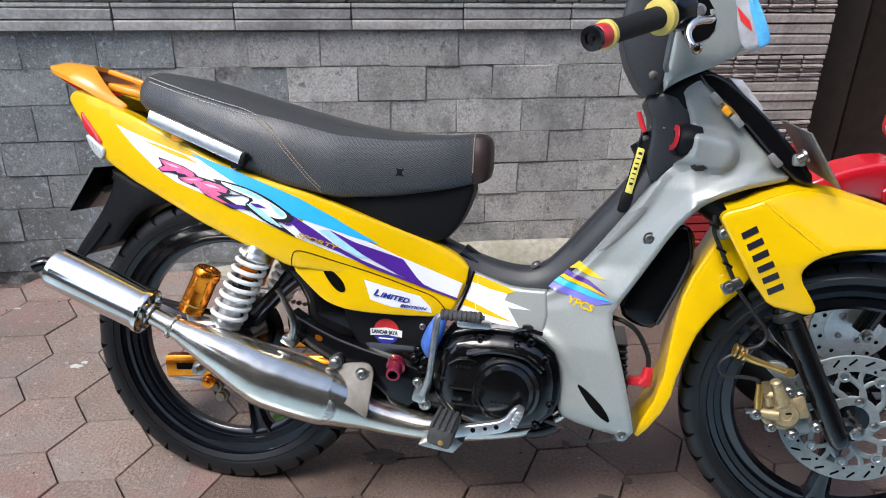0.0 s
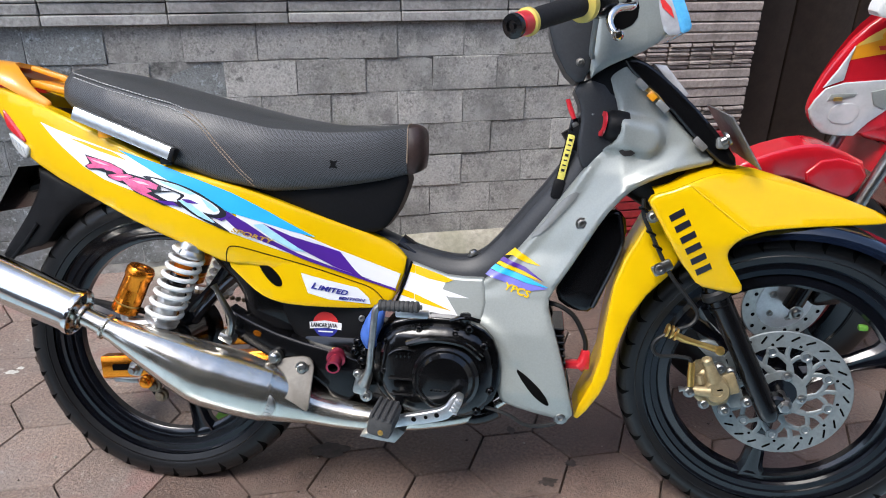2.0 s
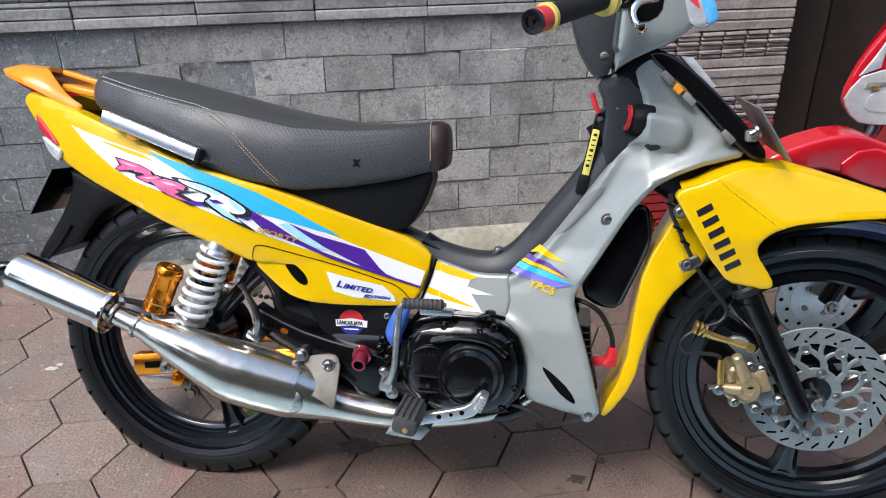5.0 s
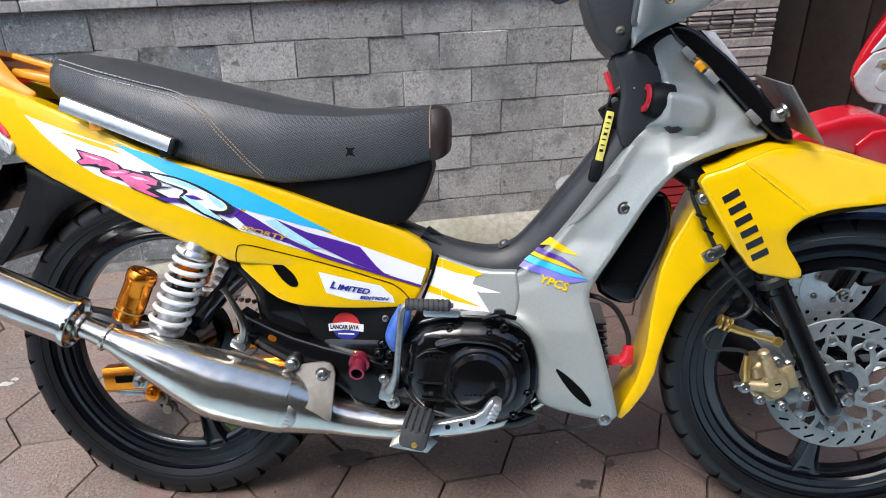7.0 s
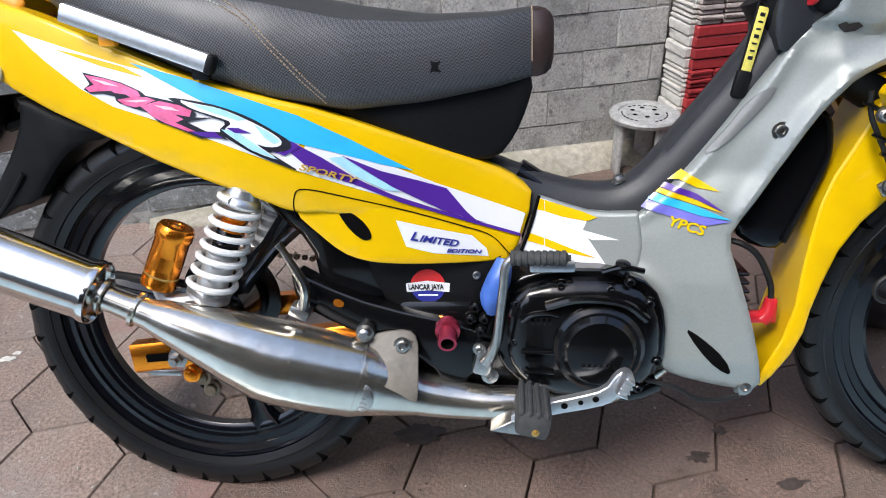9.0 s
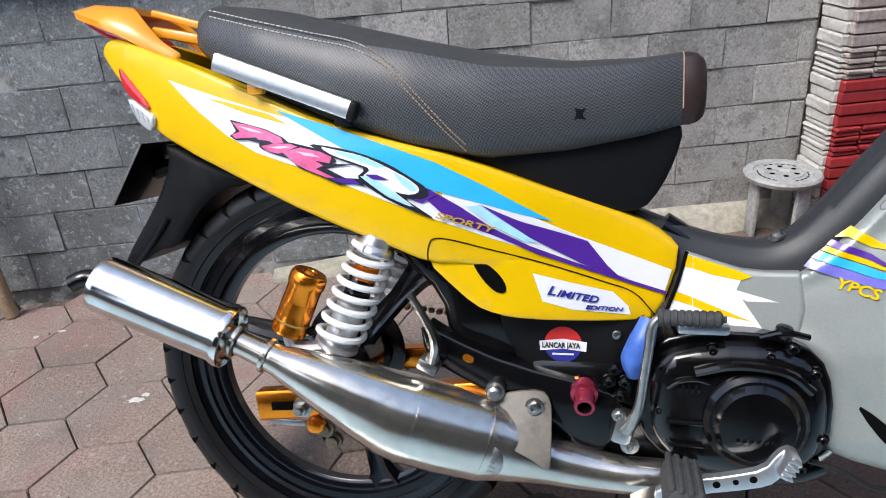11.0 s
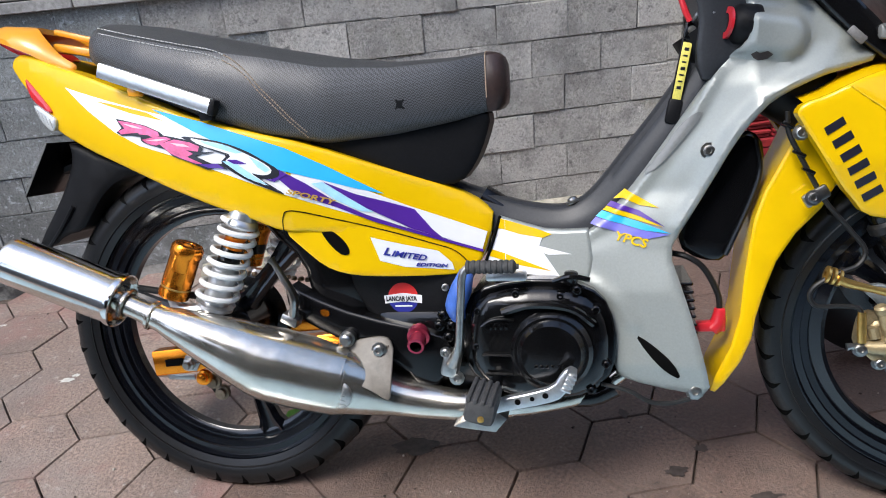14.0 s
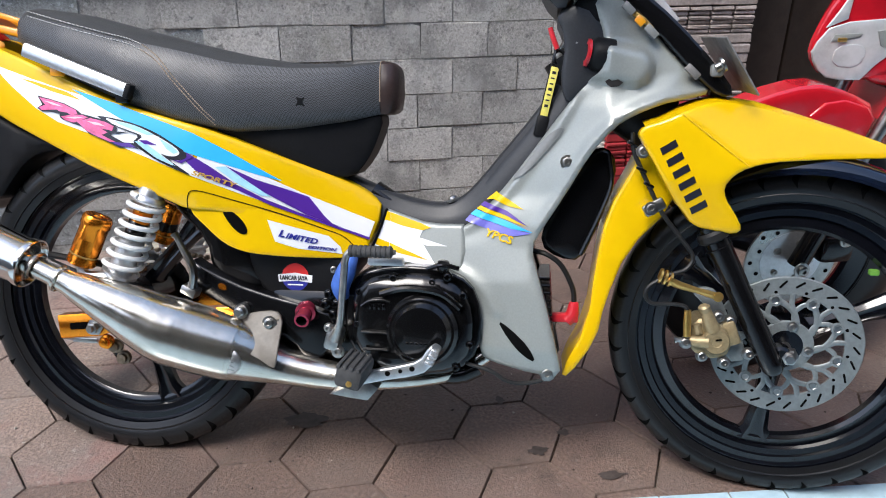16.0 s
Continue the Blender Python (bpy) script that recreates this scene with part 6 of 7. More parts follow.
part("neck_cover", sheet(chaikin([(0.770, 0.800), (0.818, 0.813), (0.852, 0.770), (0.860, 0.722), (0.852, 0.698), (0.822, 0.680), (0.795, 0.652), (0.782, 0.690), (0.790, 0.753)], 1), lambda x, z: 0.056, 0.03, 0.11, 0.008), TUNNEL_GREY, bike, "dark grey steering neck cover")
# added dark solid in place of the shaded gap below the handlebar cover
part("gap_shade_filler", sheet([(0.790, 0.785), (0.805, 0.815), (0.862, 0.850), (0.885, 0.838), (0.850, 0.780)], level(0.055), 0.05, 0.11, 0.004), PLASTIC, bike)
part("column", tube([(0.80, 0, 0.74), (0.83, 0, 0.70), (0.95, 0, 0.62)], 0.05, 16, 3), PLASTIC, bike)

E0, E1 = Vector((0.7745, -0.205, 0.909)), Vector((0.682, -0.334, 0.864))
gd = (E1 - E0).normalized()
GL = (E1 - E0).length
bar = part("handlebar", tube([(0.815, 0.10, 0.925), (0.815, -0.10, 0.925), tuple(E0 - gd * 0.02), tuple(E1 - gd * 0.01)], 0.011, 12, 5), GLOSS_BLACK, bike)
part("grip", lathe([(0.012, 0), (0.0165, 0.002), (0.0162, 0.05), (0.0155, GL - 0.03), (0.0165, GL - 0.026), (0.012, GL - 0.026)], E0, gd, 28), GRIP, bar, "black rubber grip")
part("grip_flange", lathe([(0.015, -0.006), (0.026, -0.006), (0.027, -0.002), (0.026, 0.006), (0.017, 0.010), (0.015, 0.010)], E0, gd, 28), BUCKET_YELLOW, bar, "yellow grip flange")
part("grip_flange", lathe([(0.015, 0), (0.0195, 0.002), (0.0195, 0.008), (0.016, 0.010)], E0 + gd * (GL - 0.032), gd, 24), BUCKET_YELLOW, bar)
part("bar_end", lathe([(0.012, 0), (0.0165, 0.001), (0.0165, 0.020), (0.0150, 0.021), (0.0150, 0.024), (0.0165, 0.025)], E0 + gd * (GL - 0.024), gd, 24), RED_PLASTIC, bar, "red anodised bar end")
part("bar_cap", lathe([(0.0168, 0), (0.0172, 0.002), (0.0165, 0.008), (0.009, 0.009), (0.008, 0.006), (0.004, 0.006), (0.004, 0.009), (0, 0.009)], E0 + gd * (GL + 0.000), gd, 24), GLOSS_BLACK, bar)
L0, L1 = Vector((0.845, 0.205, 0.915)), Vector((0.815, 0.340, 0.880))
part("grip", lathe([(0.012, 0), (0.0165, 0.002), (0.0155, GL), (0.0, GL)], L0, (L1 - L0).normalized(), 20), GRIP, bar)
part("switch_box", rbox((0.045, 0.05, 0.045), (0.800, -0.165, 0.918), 0.008, pose(0, 0, 0, 0, 0, 35)), GLOSS_BLACK, bar)
lever = part("brake_lever", tube([(0.855, -0.135, 0.925), (0.850, -0.165, 0.912), (0.826, -0.190, 0.905), (0.815, -0.200, 0.890), (0.818, -0.205, 0.875), (0.826, -0.207, 0.866)], [0.006, 0.006, 0.006, 0.0058, 0.0055, 0.006], 12, 5), CHROME, bike, "chrome front brake lever")
part("lever_ball", lathe([(0, -0.009), (0.005, -0.008), (0.0085, -0.003), (0.0085, 0.003), (0.005, 0.008), (0, 0.009)], (0.8275, -0.208, 0.865), (0, 1, 0), 16), CHROME, lever)
part("lever_pivot", lathe([(0.010, 0), (0.010, 0.02), (0.006, 0.024), (0, 0.024)], (0.832, -0.150, 0.924), (0, -1, 0), 14), STEEL, lever)
part("throttle_cable", tube([(0.800, -0.150, 0.905), (0.798, -0.125, 0.880), (0.797, -0.10, 0.850), (0.800, -0.085, 0.842)], 0.0045, 8, 4), SILVER_DARK, bike)

# ignition lock, strap and red lever
lock = part("ignition_lock", lathe([(0.0, 0.012), (0.014, 0.012), (0.019, 0.010), (0.026, 0.002), (0.0285, -0.018), (0.028, -0.026)], (0.836, -0.056, 0.7325), (-0.95, -0.2, 0.15), 28), PLASTIC, bike, "black lock barrel with red ring")
part("lock_ring", lathe([(0.013, 0), (0.0215, 0.001), (0.0215, 0.005), (0.013, 0.006)], (0.8265, -0.0578, 0.734), (-0.95, -0.2, 0.15), 28), RED_PLASTIC, lock)
strap = part("key_strap", rbox((0.0125, 0.003, 0.080), (0.766, -0.036, 0.675), 0.001, pose(0, 0, 0, 0, 12, 0)), YELLOW_STRAP, bike, "yellow key strap with dark marks")
part("strap_backing", rbox((0.016, 0.004, 0.128), (0.766, -0.032, 0.676), 0.0015, pose(0, 0, 0, 0, 12, 0)), PLASTIC, strap)
for k in range(7):
    part("strap_bar", rbox((0.0062, 0.001, 0.0022 if k % 3 else 0.0045), (0.7725 - 0.0019 * k, -0.0378, 0.705 - 0.0088 * k), 0.0003, pose(0, 0, 0, 0, 12, 0), 1), DECAL_BLACK, strap)
part("strap_loop", rbox((0.020, 0.012, 0.036), (0.754, -0.032, 0.619), 0.004, pose(0, 0, 0, 0, 12, 0)), PLASTIC, strap)
part("strap_clip", rbox((0.020, 0.010, 0.030), (0.7795, -0.034, 0.731), 0.004, pose(0, 0, 0, 0, 12, 0)), GLOSS_BLACK, strap)
part("strap_rivet", lathe([(0.006, 0), (0.005, 0.002), (0, 0.003)], (0.7795, -0.039, 0.731), (0, -1, 0), 12), STEEL, strap)
part("key_ring", tube([(0.781, -0.036, 0.744), (0.791, -0.042, 0.754), (0.807, -0.054, 0.750), (0.793, -0.040, 0.740)], 0.003, 8, 4), STEEL, strap)
part("red_toggle", tube([(0.7765, -0.045, 0.742), (0.770, -0.045, 0.757), (0.764, -0.045, 0.775)], [0.004, 0.0045, 0.004], 8, 3), RED_PLASTIC, strap)

part("wheel_clip", rbox((0.016, 0.012, 0.010), (0.1282, -0.014, 0.1245), 0.003), LEAF, front_wheel, "green plastic clip on the spoke")

# ---- the red motorcycle behind, facing the other way ----
red = empty("motorcycle", pose(-0.03, 0, 0.0014, 0, -2.235, 0))
tagged(red, "red underbone motorcycle parked behind the yellow one", "motorcycle")
RC = Vector((1.150, 1.775, 0.243))


def red_side(loop, y, deep, m, name, label="", crown=0.006, parent=None):
    bm = sheet(chaikin(loop, 1), level(-y), 0.03, deep, crown)
    return part(name, bm, m, parent or red, label)


rim = part("front_wheel", lathe([(0.20, -0.03), (0.20, -0.024), (0.185, -0.02), (0.165, -0.012), (0.160, 0.0), (0.165, 0.012), (0.185, 0.02), (0.20, 0.024), (0.20, 0.03), (0.19, 0.0)], RC, (0, 1, 0), 56, closed=True), RIM_BLACK, red, "black cast wheel")
part("tyre", lathe([(0.198, -0.028), (0.225, -0.036), (0.262, -0.034), (0.283, -0.02), (0.288, 0), (0.283, 0.02), (0.262, 0.034), (0.225, 0.036), (0.198, 0.028)], RC, (0, 1, 0), 64), RUBBER, rim)
for k in range(5):
    a = radians(20 + 72 * k)
    part("spoke", tube([RC + Vector((math.cos(a) * 0.03, 0, math.sin(a) * 0.03)), RC + Vector((math.cos(a + 0.05) * 0.10, 0, math.sin(a + 0.05) * 0.10)), RC + Vector((math.cos(a) * 0.175, 0, math.sin(a) * 0.175))], [0.024, 0.013, 0.020], 10, 3), RIM_BLACK, rim)
part("hub", lathe([(0, -0.05), (0.04, -0.05), (0.045, 0.05), (0, 0.05)], RC, (0, 1, 0), 28), RIM_BLACK, rim)
rd_ = RC + Vector((0, -0.058, 0))
rdisc = part("brake_disc", lathe([(0.055, 0), (0.057, -0.002), (0.098, -0.002), (0.100, 0), (0.098, 0.002), (0.057, 0.002)], rd_, (0, 1, 0), 56, closed=True), STEEL, red, "shiny drilled brake disc")
part("disc_carrier", lathe([(0, -0.006), (0.018, -0.008), (0.05, -0.004), (0.066, -0.003), (0.066, 0.003), (0, 0.004)], rd_, (0, 1, 0), 32), ALLOY, rdisc)
for k in range(18):
    a = radians(20 * k)
    part("disc_hole", lathe([(0, 0), (0.0048, 0)], rd_ + Vector((math.cos(a) * (0.075 + 0.012 * (k % 2)), -0.0028, math.sin(a) * (0.075 + 0.012 * (k % 2)))), (0, -1, 0), 8), RECESS_SHADE, rdisc)
for k in range(5):
    a = radians(72 * k)
    part("disc_bolt", bolt(rd_ + Vector((math.cos(a) * 0.04, -0.004, math.sin(a) * 0.04)), 0.006, 0.006), STEEL, rdisc)
for dy in (-0.085, 0.085):
    fk = part("fork_leg", tube([RC + Vector((0, dy, 0)), RC + Vector((0.06, dy, 0.145))], [0.02, 0.019], 16, 0), GLOSS_BLACK, red, "black fork leg")
    part("fork_upper", tube([RC + Vector((0.055, dy, 0.135)), RC + Vector((0.165, dy, 0.40))], 0.013, 14, 0), STEEL, fk)
rcal = part("brake_caliper", rbox((0.07, 0.05, 0.06), RC + Vector((0.075, -0.075, 0.035)), 0.012), GLOSS_BLACK, red, "black brake calliper")
part("caliper_pin", bolt(RC + Vector((0.085, -0.10, 0.055)), 0.008, 0.01), STEEL, rcal)
part("axle_nut", bolt(RC + Vector((0, -0.105, 0)), 0.011, 0.012), STEEL, red)
def red_y(x):
    return float(np.interp(x, [1.17, 1.30, 1.45], [1.812, 1.795, 1.755]))


def red_nose(loop, m, name, label="", crown=0.012, lift=0.0, parent=None, deep=0.004):
    """A panel on the tapered nose, on both flanks."""
    near = part(name, sheet(chaikin(loop, 1), lambda x, z: -red_y(x), 0.025, deep, crown, -1, lift), m, parent or red, label)
    part(name, sheet(chaikin(loop, 1), lambda x, z: -(3.635 - red_y(x)), 0.05, 0.0, 0, -1, -lift), m, parent or red)
    return near


red_side([(0.955, 0.560), (1.029, 0.596), (1.126, 0.617), (1.187, 0.602), (1.266, 0.562), (1.240, 0.490), (1.20, 0.500), (1.112, 0.540), (1.040, 0.545)], 1.70, 0.05, RED_PAINT, "front_fender", "glossy red front fender", 0.014)
red_side([(1.112, 0.545), (1.165, 0.592), (1.262, 0.560), (1.238, 0.492), (1.180, 0.510)], 1.694, 0.02, RED_PAINT, "fender_side", "", 0.006)
red_nose([(1.171, 0.659), (1.188, 0.712), (1.211, 0.755), (1.250, 0.811), (1.30, 0.850), (1.50, 0.88), (1.50, 0.70), (1.38, 0.60), (1.281, 0.594), (1.210, 0.600), (1.180, 0.63)], RED_PAINT, "front_cowl", "red front cowl with orange top", 0.010)
lamp = part("headlamp", sheet([(1.174, 0.652), (1.180, 0.634), (1.190, 0.617), (1.207, 0.602), (1.236, 0.596), (1.275, 0.595), (1.300, 0.625), (1.345, 0.668), (1.40, 0.70), (1.40, 0.735), (1.327, 0.715), (1.236, 0.709), (1.199, 0.698), (1.181, 0.673)], lambda x, z: -red_y(x), 0.02, 0.006, 0.003, -1, 0.004), LENS_CLEAR, red, "clear headlamp with chrome reflector")
face = lambda x, z: -red_y(x)
part("indicator_lens", sheet([(1.193, 0.699), (1.216, 0.736), (1.240, 0.783), (1.234, 0.748), (1.231, 0.714)], face, 0.03, 0.006, 0.003, -1, 0.004), LENS_CLEAR, lamp)
part("lamp_strake", sheet([(1.290, 0.690), (1.34, 0.702), (1.352, 0.690), (1.318, 0.655), (1.300, 0.662)], face, 0.03, 0.002, 0.001, -1, 0.0068), SILVER, lamp)
part("reflector", sheet(chaikin([(1.212, 0.626), (1.262, 0.620), (1.278, 0.648), (1.262, 0.668), (1.216, 0.664)], 1), face, 0.01, 0, 0.001, -1, 0.0055), LENS_CLEAR, lamp)
part("reflector_step", sheet([(1.205, 0.672), (1.258, 0.680), (1.262, 0.687), (1.210, 0.686)], face, 0.02, 0.002, 0.001, -1, 0.0058), SILVER, lamp)
part("lamp_bulb", rbox((0.018, 0.006, 0.008), (1.224, 1.797, 0.676), 0.002), GOLD_ANOD, lamp)
for loop, m in (([(1.231, 0.754), (1.236, 0.775), (1.245, 0.788), (1.31, 0.828), (1.45, 0.858), (1.45, 0.775), (1.312, 0.769)], ORANGE_PLASTIC), ([(1.240, 0.781), (1.262, 0.801), (1.31, 0.830), (1.45, 0.860), (1.45, 0.80), (1.303, 0.800)], AMBER_PAINT)):
    part("cowl_flash", sheet(loop, face, 0.05, 0, 0, -1, 0.0010 if m is ORANGE_PLASTIC else 0.0016), m, red)
part("cowl_mark", sheet([(1.285, 0.782), (1.31, 0.785), (1.33, 0.775), (1.29, 0.774)], face, 0.05, 0, 0, -1, 0.0022), DECAL_RED, red)
red_nose([(1.281, 0.592), (1.299, 0.617), (1.349, 0.631), (1.50, 0.66), (1.60, 0.60), (1.50, 0.50), (1.40, 0.44), (1.364, 0.576)], RED_PAINT, "leg_shield", "red leg shield", 0.012)
part("nose_core", sheet(chaikin([(1.30, 0.66), (1.33, 0.76), (1.50, 0.85), (1.50, 0.52), (1.40, 0.50), (1.32, 0.61)], 1), level(-1.81), 0.1, 0.10, 0), GLOSS_BLACK, red)
red_side([(1.30, 0.56), (1.50, 0.66), (1.62, 0.70), (2.30, 0.70), (2.36, 0.62), (2.10, 0.45), (1.70, 0.33), (1.45, 0.36)], 1.745, 0.17, RED_PAINT, "side_fairing", "red side fairing", 0.02)
red_side([(1.62, 0.71), (1.70, 0.76), (2.0, 0.75), (2.30, 0.78), (2.32, 0.70)], 1.72, 0.22, SEAT_TOP, "seat", "black seat", 0.02)
red_side([(1.45, 0.22), (1.45, 0.40), (1.85, 0.40), (1.85, 0.20)], 1.74, 0.18, ENGINE_BLACK, "engine_case", "dark engine", 0.02)
RB = RC + Vector((1.18, 0, -0.05))
rr = part("rear_wheel", lathe([(0.21, -0.03), (0.17, -0.01), (0.17, 0.01), (0.21, 0.03)], RB, (0, 1, 0), 48, closed=True), RIM_BLACK, red)
part("tyre", lathe([(0.208, -0.03), (0.225, -0.04), (0.262, -0.035), (0.284, 0), (0.262, 0.035), (0.225, 0.04), (0.208, 0.03)], RB, (0, 1, 0), 56), RUBBER, rr)
for k in range(5):
    a = radians(72 * k)
    part("spoke", tube([RB, RB + Vector((math.cos(a) * 0.18, 0, math.sin(a) * 0.18))], 0.016, 8, 0), RIM_BLACK, rr)
part("mirror", sheet(chaikin([(1.228, 0.862), (1.245, 0.895), (1.34, 0.905), (1.34, 0.835), (1.238, 0.845)], 1), level(-1.74), 0.05, 0.03, 0.005), SPRING_WHITE, red, "white-rimmed mirror")
part("mirror_stem", tube([(1.31, 1.765, 0.865), (1.37, 1.80, 0.85)], 0.006, 8, 0), GLOSS_BLACK, red)
part("centre_stand", tube([(1.75, 1.76, 0.25), (1.80, 1.70, 0.008)], 0.012, 8, 0), GLOSS_BLACK, red)

# ---- loose things ----
stool = empty("stool", pose(0.846, 2.560, 0, 0, 0, 20))
tagged(stool, "low grey round stool with a pierced top", "stool")
part("seat_disc", lathe([(0, 0.006), (0.016, 0.006), (0.018, 0.010), (0.050, 0.010), (0.052, 0.006), (0.072, 0.006), (0.074, 0.010), (0.094, 0.010), (0.098, 0.004), (0.094, -0.006), (0, -0.006)], (0, 0, 0.170), (0, 0, 1), 48), STOOL_GREY, stool, "round pierced grey top")
for k in range(6):
    a = radians(60 * k)
    part("drain_hole", lathe([(0, 0.0), (0.007, 0.0)], (0.035 * math.cos(a), 0.035 * math.sin(a), 0.1805), (0, 0, 1), 12), RECESS_SHADE, stool)
for a0 in (20, 140, 260):
    bm = bmesh.new()
    for k in range(6):
        a = radians(a0 + 14 * k)
        mix_in(bm, rbox((0.010, 0.004, 0.0006), (0.062 * math.cos(a), 0.062 * math.sin(a), 0.1766), 0, pose(0, 0, 0, 0, 0, math.degrees(a) + 90)))
    part("curved_slot", bm, RECESS_SHADE, stool)
for k in range(3):
    a = radians(120 * k + 40)
    part("leg", rbox((0.012, 0.052, 0.166), (0.068 * math.cos(a), 0.068 * math.sin(a), 0.083), 0.003, pose(0, 0, 0, 0, 0, math.degrees(a))), STOOL_GREY, stool)

stick = part("broom_handle", tube([(-1.154, 2.345, 0.0), (-1.185, 2.368, 0.30), (-1.255, 2.394, 1.02)], 0.0165, 14, 5), BAMBOO)
tagged(stick, "worn bamboo pole leaning on the block wall", "pole")
for t in (0.06, 0.38, 0.7):
    part("node", lathe([(0.0165, -0.004), (0.0178, 0), (0.0165, 0.004)], (-1.155 - 0.100 * t, 2.347 + 0.055 * t, 1.0 * t), (-0.10, 0.06, 1), 14), BAMBOO, stick)
bucket = part("bucket", lathe([(0.0, 0.004), (0.085, 0.0), (0.088, 0.004), (0.100, 0.155), (0.106, 0.157), (0.107, 0.165), (0.104, 0.171), (0.098, 0.170), (0.096, 0.158), (0.084, 0.010), (0, 0.010)], (-1.372, 2.210, 0.0), (0, 0, 1), 40), BUCKET_YELLOW)
tagged(bucket, "pale yellow plastic bucket standing by the wall", "bucket")
part("bail", tube([(-1.372 + 0.104, 2.210, 0.160), (-1.317, 2.145, 0.150), (-1.372, 2.107, 0.148), (-1.427, 2.145, 0.150), (-1.372 - 0.104, 2.210, 0.160)], 0.0025, 6, 5), STEEL, bucket)

leaf_bm = bmesh.new()
mid = [(-0.02, 0, 0), (-0.006, 0, 0.004), (0.008, 0, 0.005), (0.022, 0, 0.002)]
for s in (-1, 1):
    prev = None
    for (x, y, z), w in zip(mid, (0.0, 0.011, 0.009, 0.0)):
        cur = (leaf_bm.verts.new((x, y, z)), leaf_bm.verts.new((x, s * (w + 0.0004), z + 0.003)))
        if prev:
            leaf_bm.faces.new((prev[0], cur[0], cur[1], prev[1]))
        prev = cur
leaf = part("leaf", leaf_bm, LEAF)
leaf.matrix_world = pose(-0.152, 1.750, 0.008, 20, 10, 40)
tagged(leaf, "small fresh green leaf lying on the pavers", "leaf")


def flat_patch(name, x, y, rx, ry, seed, material, label, category, z=0.0026):
    r = random.Random(seed)
    bm = bmesh.new()
    pts = []
    for k in range(22):
        a = 2 * math.pi * k / 22
        q = 1 + r.uniform(-0.28, 0.28)
        pts.append(bm.verts.new((x + rx * q * math.cos(a), y + ry * q * math.sin(a), z)))
    bm.faces.new(pts)
    return tagged(part(name, bm, material, None, "", 0), label, category, "", "structure")


OIL = mat("oil_stain", (0.062, 0.050, 0.045), 0.32, 0, 0.4, 60, spec=0.4)
SPLASH = mat("lime_splash", (0.55, 0.54, 0.50), 0.8, 0, 0.2, 60)
for k, (x, y, rx, ry) in enumerate(((0.095, 1.632, 0.040, 0.022), (0.550, 1.502, 0.020, 0.012), (0.673, 1.425, 0.026, 0.010), (0.611, 1.553, 0.012, 0.010), (0.501, 1.668, 0.010, 0.012))):
    flat_patch("oil_spot", x, y, rx, ry, k, OIL, "dark oily spot on the pavers", "stain")
for k, (x, y, rx, ry) in enumerate(((-0.702, 1.968, 0.016, 0.008), (-0.688, 1.985, 0.009, 0.006), (-1.003, 1.936, 0.013, 0.008), (-0.990, 2.257, 0.010, 0.005), (-1.041, 2.236, 0.006, 0.006))):
    flat_patch("lime_splash", x, y, rx, ry, 20 + k, SPLASH, "dried white splash on the pavers", "splash")


# grit and crumbs on the pavers
r = random.Random(77)
grit, crumbs = bmesh.new(), bmesh.new()
for k in range(260):
    x, y = r.uniform(-1.15, 1.45), r.uniform(1.28, 2.42)
    q = r.choice((0.0012, 0.0016, 0.0022, 0.0032))
    bm = grit if k % 3 else crumbs
    base = [bm.verts.new((x + q * r.uniform(0.6, 1.5) * math.cos(a), y + q * r.uniform(0.6, 1.5) * math.sin(a), 0.001)) for a in (0.3, 1.7, 3.1, 4.6)]
    tip = bm.verts.new((x, y, 0.0015 + q * r.uniform(0.5, 1.0)))
    for i in range(4):
        bm.faces.new((base[i], base[(i + 1) % 4], tip))
GRIT = mat("dark_grit", (0.045, 0.036, 0.030), 0.9, 0, 0.3, 200)
CRUMB = mat("pale_crumbs", (0.42, 0.39, 0.34), 0.9, 0, 0.3, 200)
tagged(part("grit", grit, GRIT, None, "", 0), "dark grit scattered over the hexagonal pavers", "grit", kind="stuff")
tagged(part("crumbs", crumbs, CRUMB, None, "", 0), "pale stone crumbs scattered over the pavers", "crumbs", kind="stuff")

# ---- pieces of the wall, the pier and the paving ----
rnd = random.Random(5)


def block_mesh(name, sx, sy, sz, material, bevel=0.005, seed=0):
    bm = rbox((sx, sy, sz), (0, 0, 0), bevel, segs=1)
    r = random.Random(seed)
    for v in bm.verts:
        v.co += Vector((r.uniform(-1, 1), r.uniform(-1, 1), r.uniform(-1, 1))) * 0.0016
    me = bpy.data.meshes.new(name)
    bm.to_mesh(me)
    bm.free()
    me.materials.append(material)
    return me


def piece(name, me, m, parent):
    ob = new(name, me)
    ob.parent = parent
    ob.matrix_world = m
    return ob


blocks = [block_mesh("block", BLOCK_L - 0.0022, 0.05, COURSE - 0.0022, BLOCK, 0.0013, s) for s in range(5)]
# darker, speckled blocks for the left end of the wall
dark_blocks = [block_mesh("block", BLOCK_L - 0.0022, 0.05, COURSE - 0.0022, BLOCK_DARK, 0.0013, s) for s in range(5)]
half_block = block_mesh("block", BLOCK_L * 0.42, 0.05, COURSE - 0.005, BLOCK, 0.0028, 9)
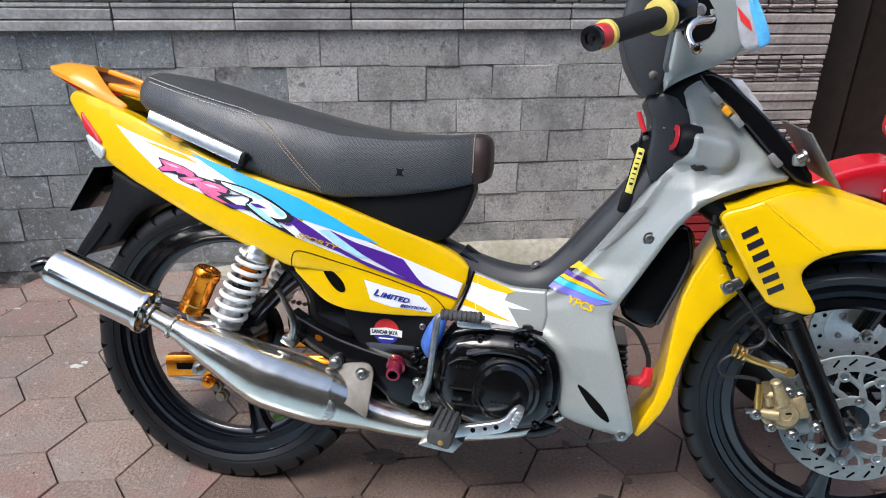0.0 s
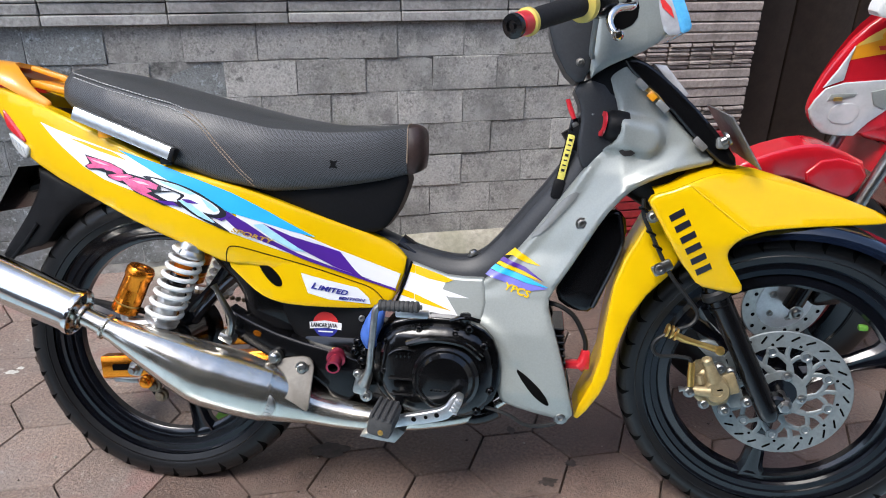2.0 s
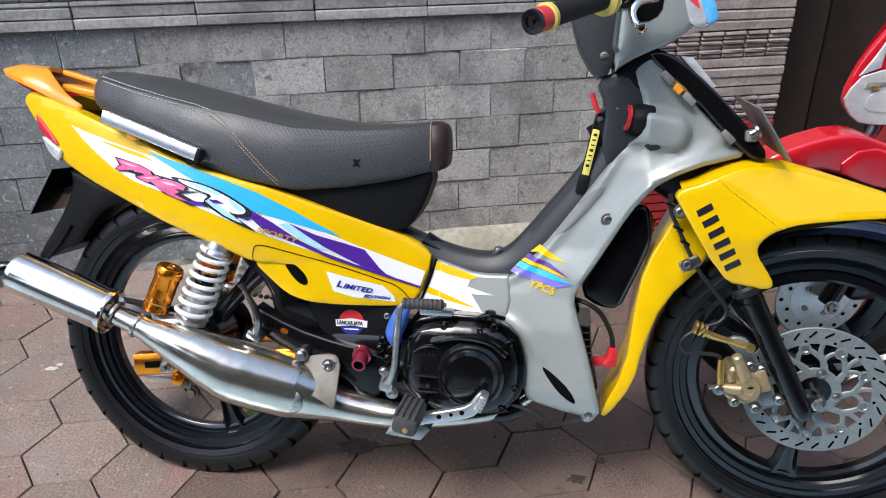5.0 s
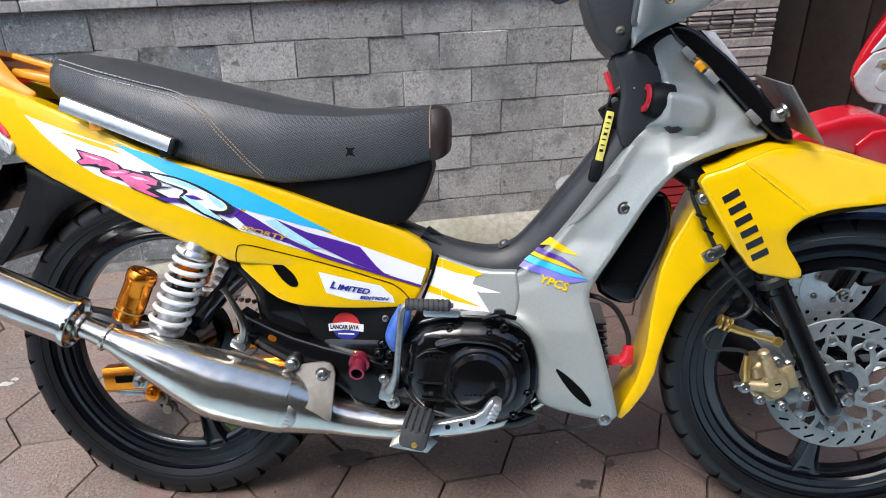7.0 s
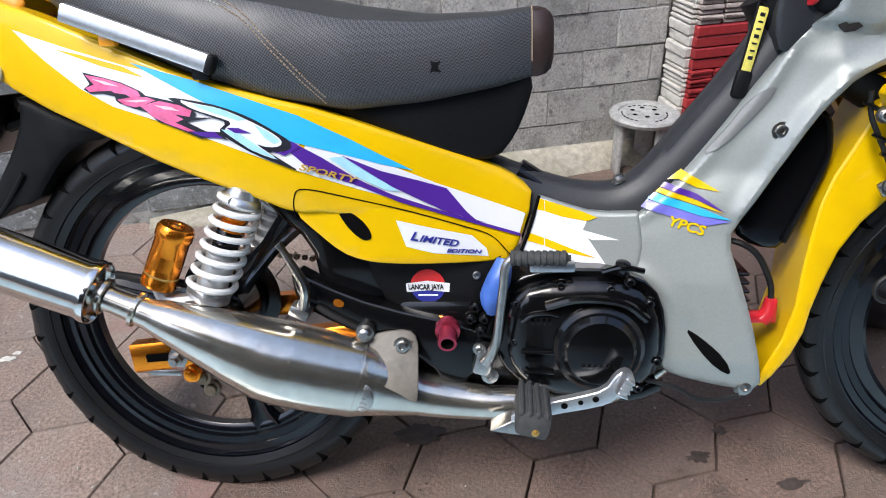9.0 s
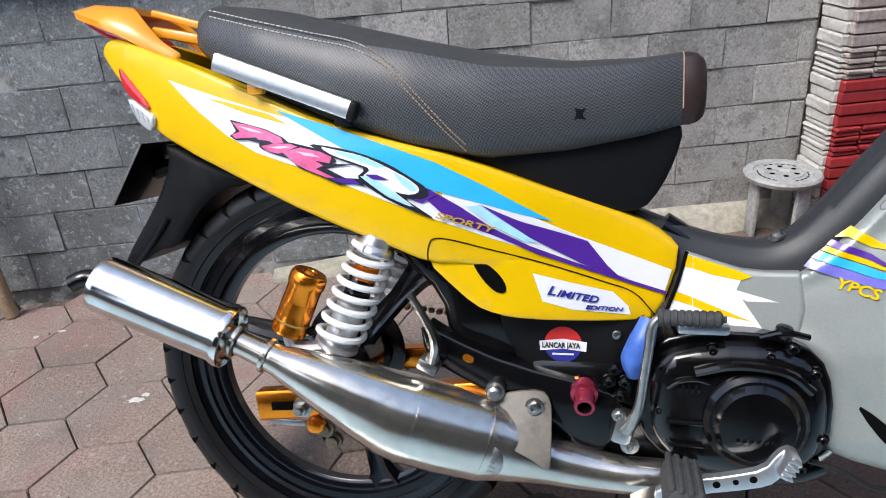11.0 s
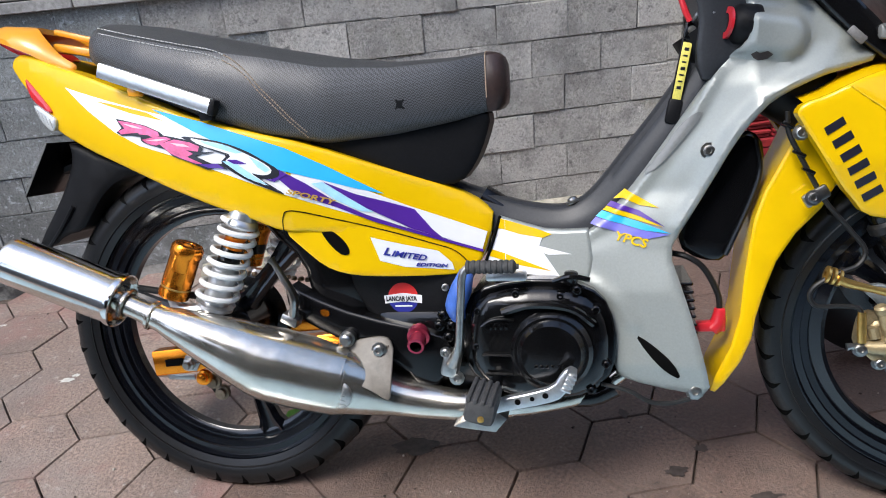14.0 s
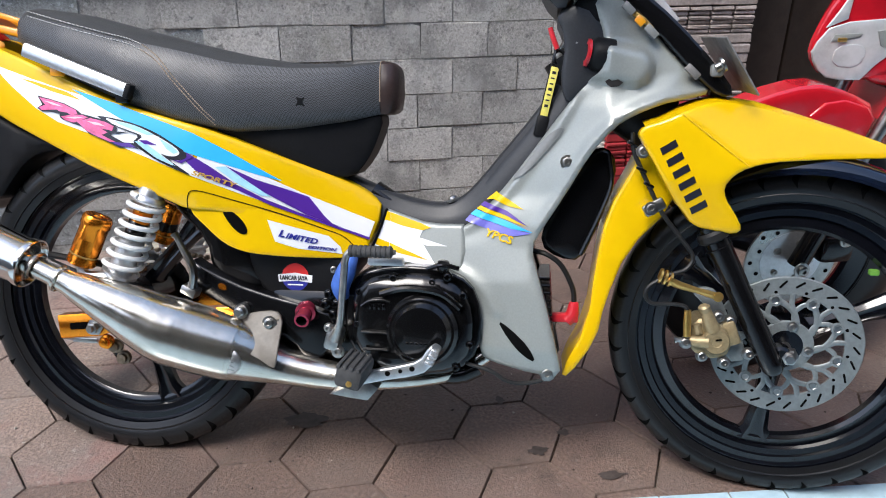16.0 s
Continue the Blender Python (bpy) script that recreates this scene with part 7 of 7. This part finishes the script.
for row in range(7):
    z = LEDGE_Z - COURSE * (row + 0.5)
    x0 = (-0.0185 if row % 2 else 0.0812) + BLOCK_L / 2 + rnd.uniform(-0.008, 0.008)
    for i in range(-16, 6):
        x = x0 + i * BLOCK_L
        if x + BLOCK_L / 2 > PIER_L - 0.005:
            w = PIER_L - 0.008 - (x - BLOCK_L / 2)
            if w > 0.03:
                piece("block", block_mesh("block", w - 0.004, 0.05, COURSE - 0.005, BLOCK, 0.0028, row), WALL @ pose(x - BLOCK_L / 2 + w / 2, 0.025 + rnd.uniform(-0.002, 0.003), z), wall_back)
            break
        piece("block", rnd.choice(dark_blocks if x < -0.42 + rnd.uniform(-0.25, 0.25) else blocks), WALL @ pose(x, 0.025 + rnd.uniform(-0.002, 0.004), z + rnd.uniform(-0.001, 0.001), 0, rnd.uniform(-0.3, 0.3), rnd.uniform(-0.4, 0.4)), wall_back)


def slat_row(parent, x0, x1, z, h, y, material, proud, cells, along="x"):
    """A row of stone cladding; cells: the length of its raised dashes, or 0 for one plain slat."""
    n = max(1, round((x1 - x0) / (cells or 0.32)))
    w = (x1 - x0) / n
    me = block_mesh("slat", w - (0.002 if not cells else 0.006), 0.03, h - 0.003, material, min(0.0035, h * 0.2) if cells else 0.003, int(1000 * z) % 17)
    for i in range(n):
        c = x0 + w * (i + 0.5)
        d = proud + rnd.uniform(-0.002, 0.002)
        m = WALL @ (pose(c, y - d + 0.012, z) if along == "x" else pose(y - d + 0.012, c, z, 0, 0, 90))
        piece("slat", me, m, parent)


# cladding above the blocks
z = LEDGE_Z
for h, proud, cells in ((0.030, 0.012, 0), (0.032, 0.006, 0), (0.014, 0.010, 0)):
    slat_row(wall_back, -2.6, PIER_L - 0.006, z + h / 2, h, 0.0, SLAT_GREY, proud, cells)
    z += h
k = 0
while z < 1.0:
    slat_row(wall_back, -2.6 + (0.03 if k % 2 else 0), PIER_L - 0.006 - (0.03 if k % 2 else 0), z + 0.009, 0.018, 0.0, SLAT_GREY, 0.006 + 0.008 * (k % 2), 0.075)
    z += 0.018
    k += 1
bm = rbox((PIER_L + 2.59, 0.02, 1.9), ((PIER_L - 2.6) / 2, 0.004, z + 0.96), 0.004)
part("cladding", bm, SLAT_GREY, wall_back)

# cladding of the pier
z, k = 0.016, 0
while z < 1.20:
    plain = k % 10 >= 6
    h = 0.030 if plain else 0.0133
    m = SLAT_RED if z < 0.41 else SLAT
    slat_row(pier, PIER_L + 0.002, PIER_R - 0.002, z + h / 2, h, -PIER_D, m, 0.006 if plain else 0.003 + 0.006 * (k % 2), 0 if plain else 0.075)
    slat_row(pier, -PIER_D + 0.008, -0.005, z + h / 2, h, PIER_L, SLAT_WHITE, 0.004 + 0.003 * (k % 3), 0, "y")
    z += h
    k += 1
part("cladding", rbox((PIER_R - PIER_L, 0.02, 1.7), ((PIER_L + PIER_R) / 2, 0.006 - PIER_D, z + 0.86), 0.004), SLAT, pier)

# hexagonal pavers
HEX, TURN_HEX = 0.1123, 5.51


def hex_mesh(name, s, gap, material, seed):
    bm = bmesh.new()
    r = random.Random(seed)
    low = [bm.verts.new(((s - gap) * math.cos(a), (s - gap) * math.sin(a), -0.012)) for a in np.radians(range(0, 360, 60))]
    mid = [bm.verts.new((v.co.x, v.co.y, -0.004 + r.uniform(-0.0008, 0.0008))) for v in low]
    top = [bm.verts.new((v.co.x * 0.984, v.co.y * 0.984, r.uniform(-0.0006, 0.0006))) for v in low]
    for a, b in ((low, mid), (mid, top)):
        for q in range(6):
            bm.faces.new((a[q], a[(q + 1) % 6], b[(q + 1) % 6], b[q]))
    bm.faces.new(top)
    me = bpy.data.meshes.new(name)
    bm.to_mesh(me)
    bm.free()
    me.materials.append(material)
    return me


pavement = tagged(new("pavement"), "worn reddish hexagonal concrete pavers with dirty joints", "pavement", kind="structure")
damp_shaded = [hex_mesh("paver", HEX, 0.0015, PAVER_DAMP_SHADED, s) for s in range(6)]
hexes = [hex_mesh("paver", HEX, 0.0015, PAVER, s) for s in range(6)]
turn = pose(0, 0, 0, 0, 0, TURN_HEX)
far = bmesh.new()
for i in range(-26, 27):
    for j in range(-36, 30):
        c = turn @ Vector((0.6499 + 1.5 * HEX * i, 1.5076 + math.sqrt(3) * HEX * (j + i / 2), 0))
        if c.y > 2.52 + 0.1184 * c.x and c.x < PIER_R + 0.1 or c.y > 4.0 or c.y < -4.0 or not -4.0 < c.x < 4.4:
            continue
        if -2.10 < c.x < 2.9 and -1.05 < c.y < 1.25:
            continue
        m = pose(c.x, c.y, rnd.uniform(-0.0012, 0.0012), rnd.uniform(-0.35, 0.35), rnd.uniform(-0.35, 0.35), TURN_HEX + 60 * rnd.randrange(6))
        if -1.75 < c.x < 1.75 and 1.0 < c.y:
            # nearer and to the right: damp, plus shadow painted into the colour
            is_damp_shaded = c.x + rnd.uniform(-0.10, 0.10) > (-0.36 if c.y < 1.58 else 0.0 if c.y < 1.80 else 0.45)
            piece("paver", rnd.choice(damp_shaded if is_damp_shaded else hexes), m, pavement)
        else:
            me = rnd.choice(hexes)
            base = len(far.verts)
            vs = [far.verts.new(m @ v.co) for v in me.vertices]
            for p in me.polygons:
                far.faces.new([vs[q] for q in p.vertices])
ob = part("far_pavers", far, PAVER, pavement, smooth=0)
ob["kind"] = "stuff"
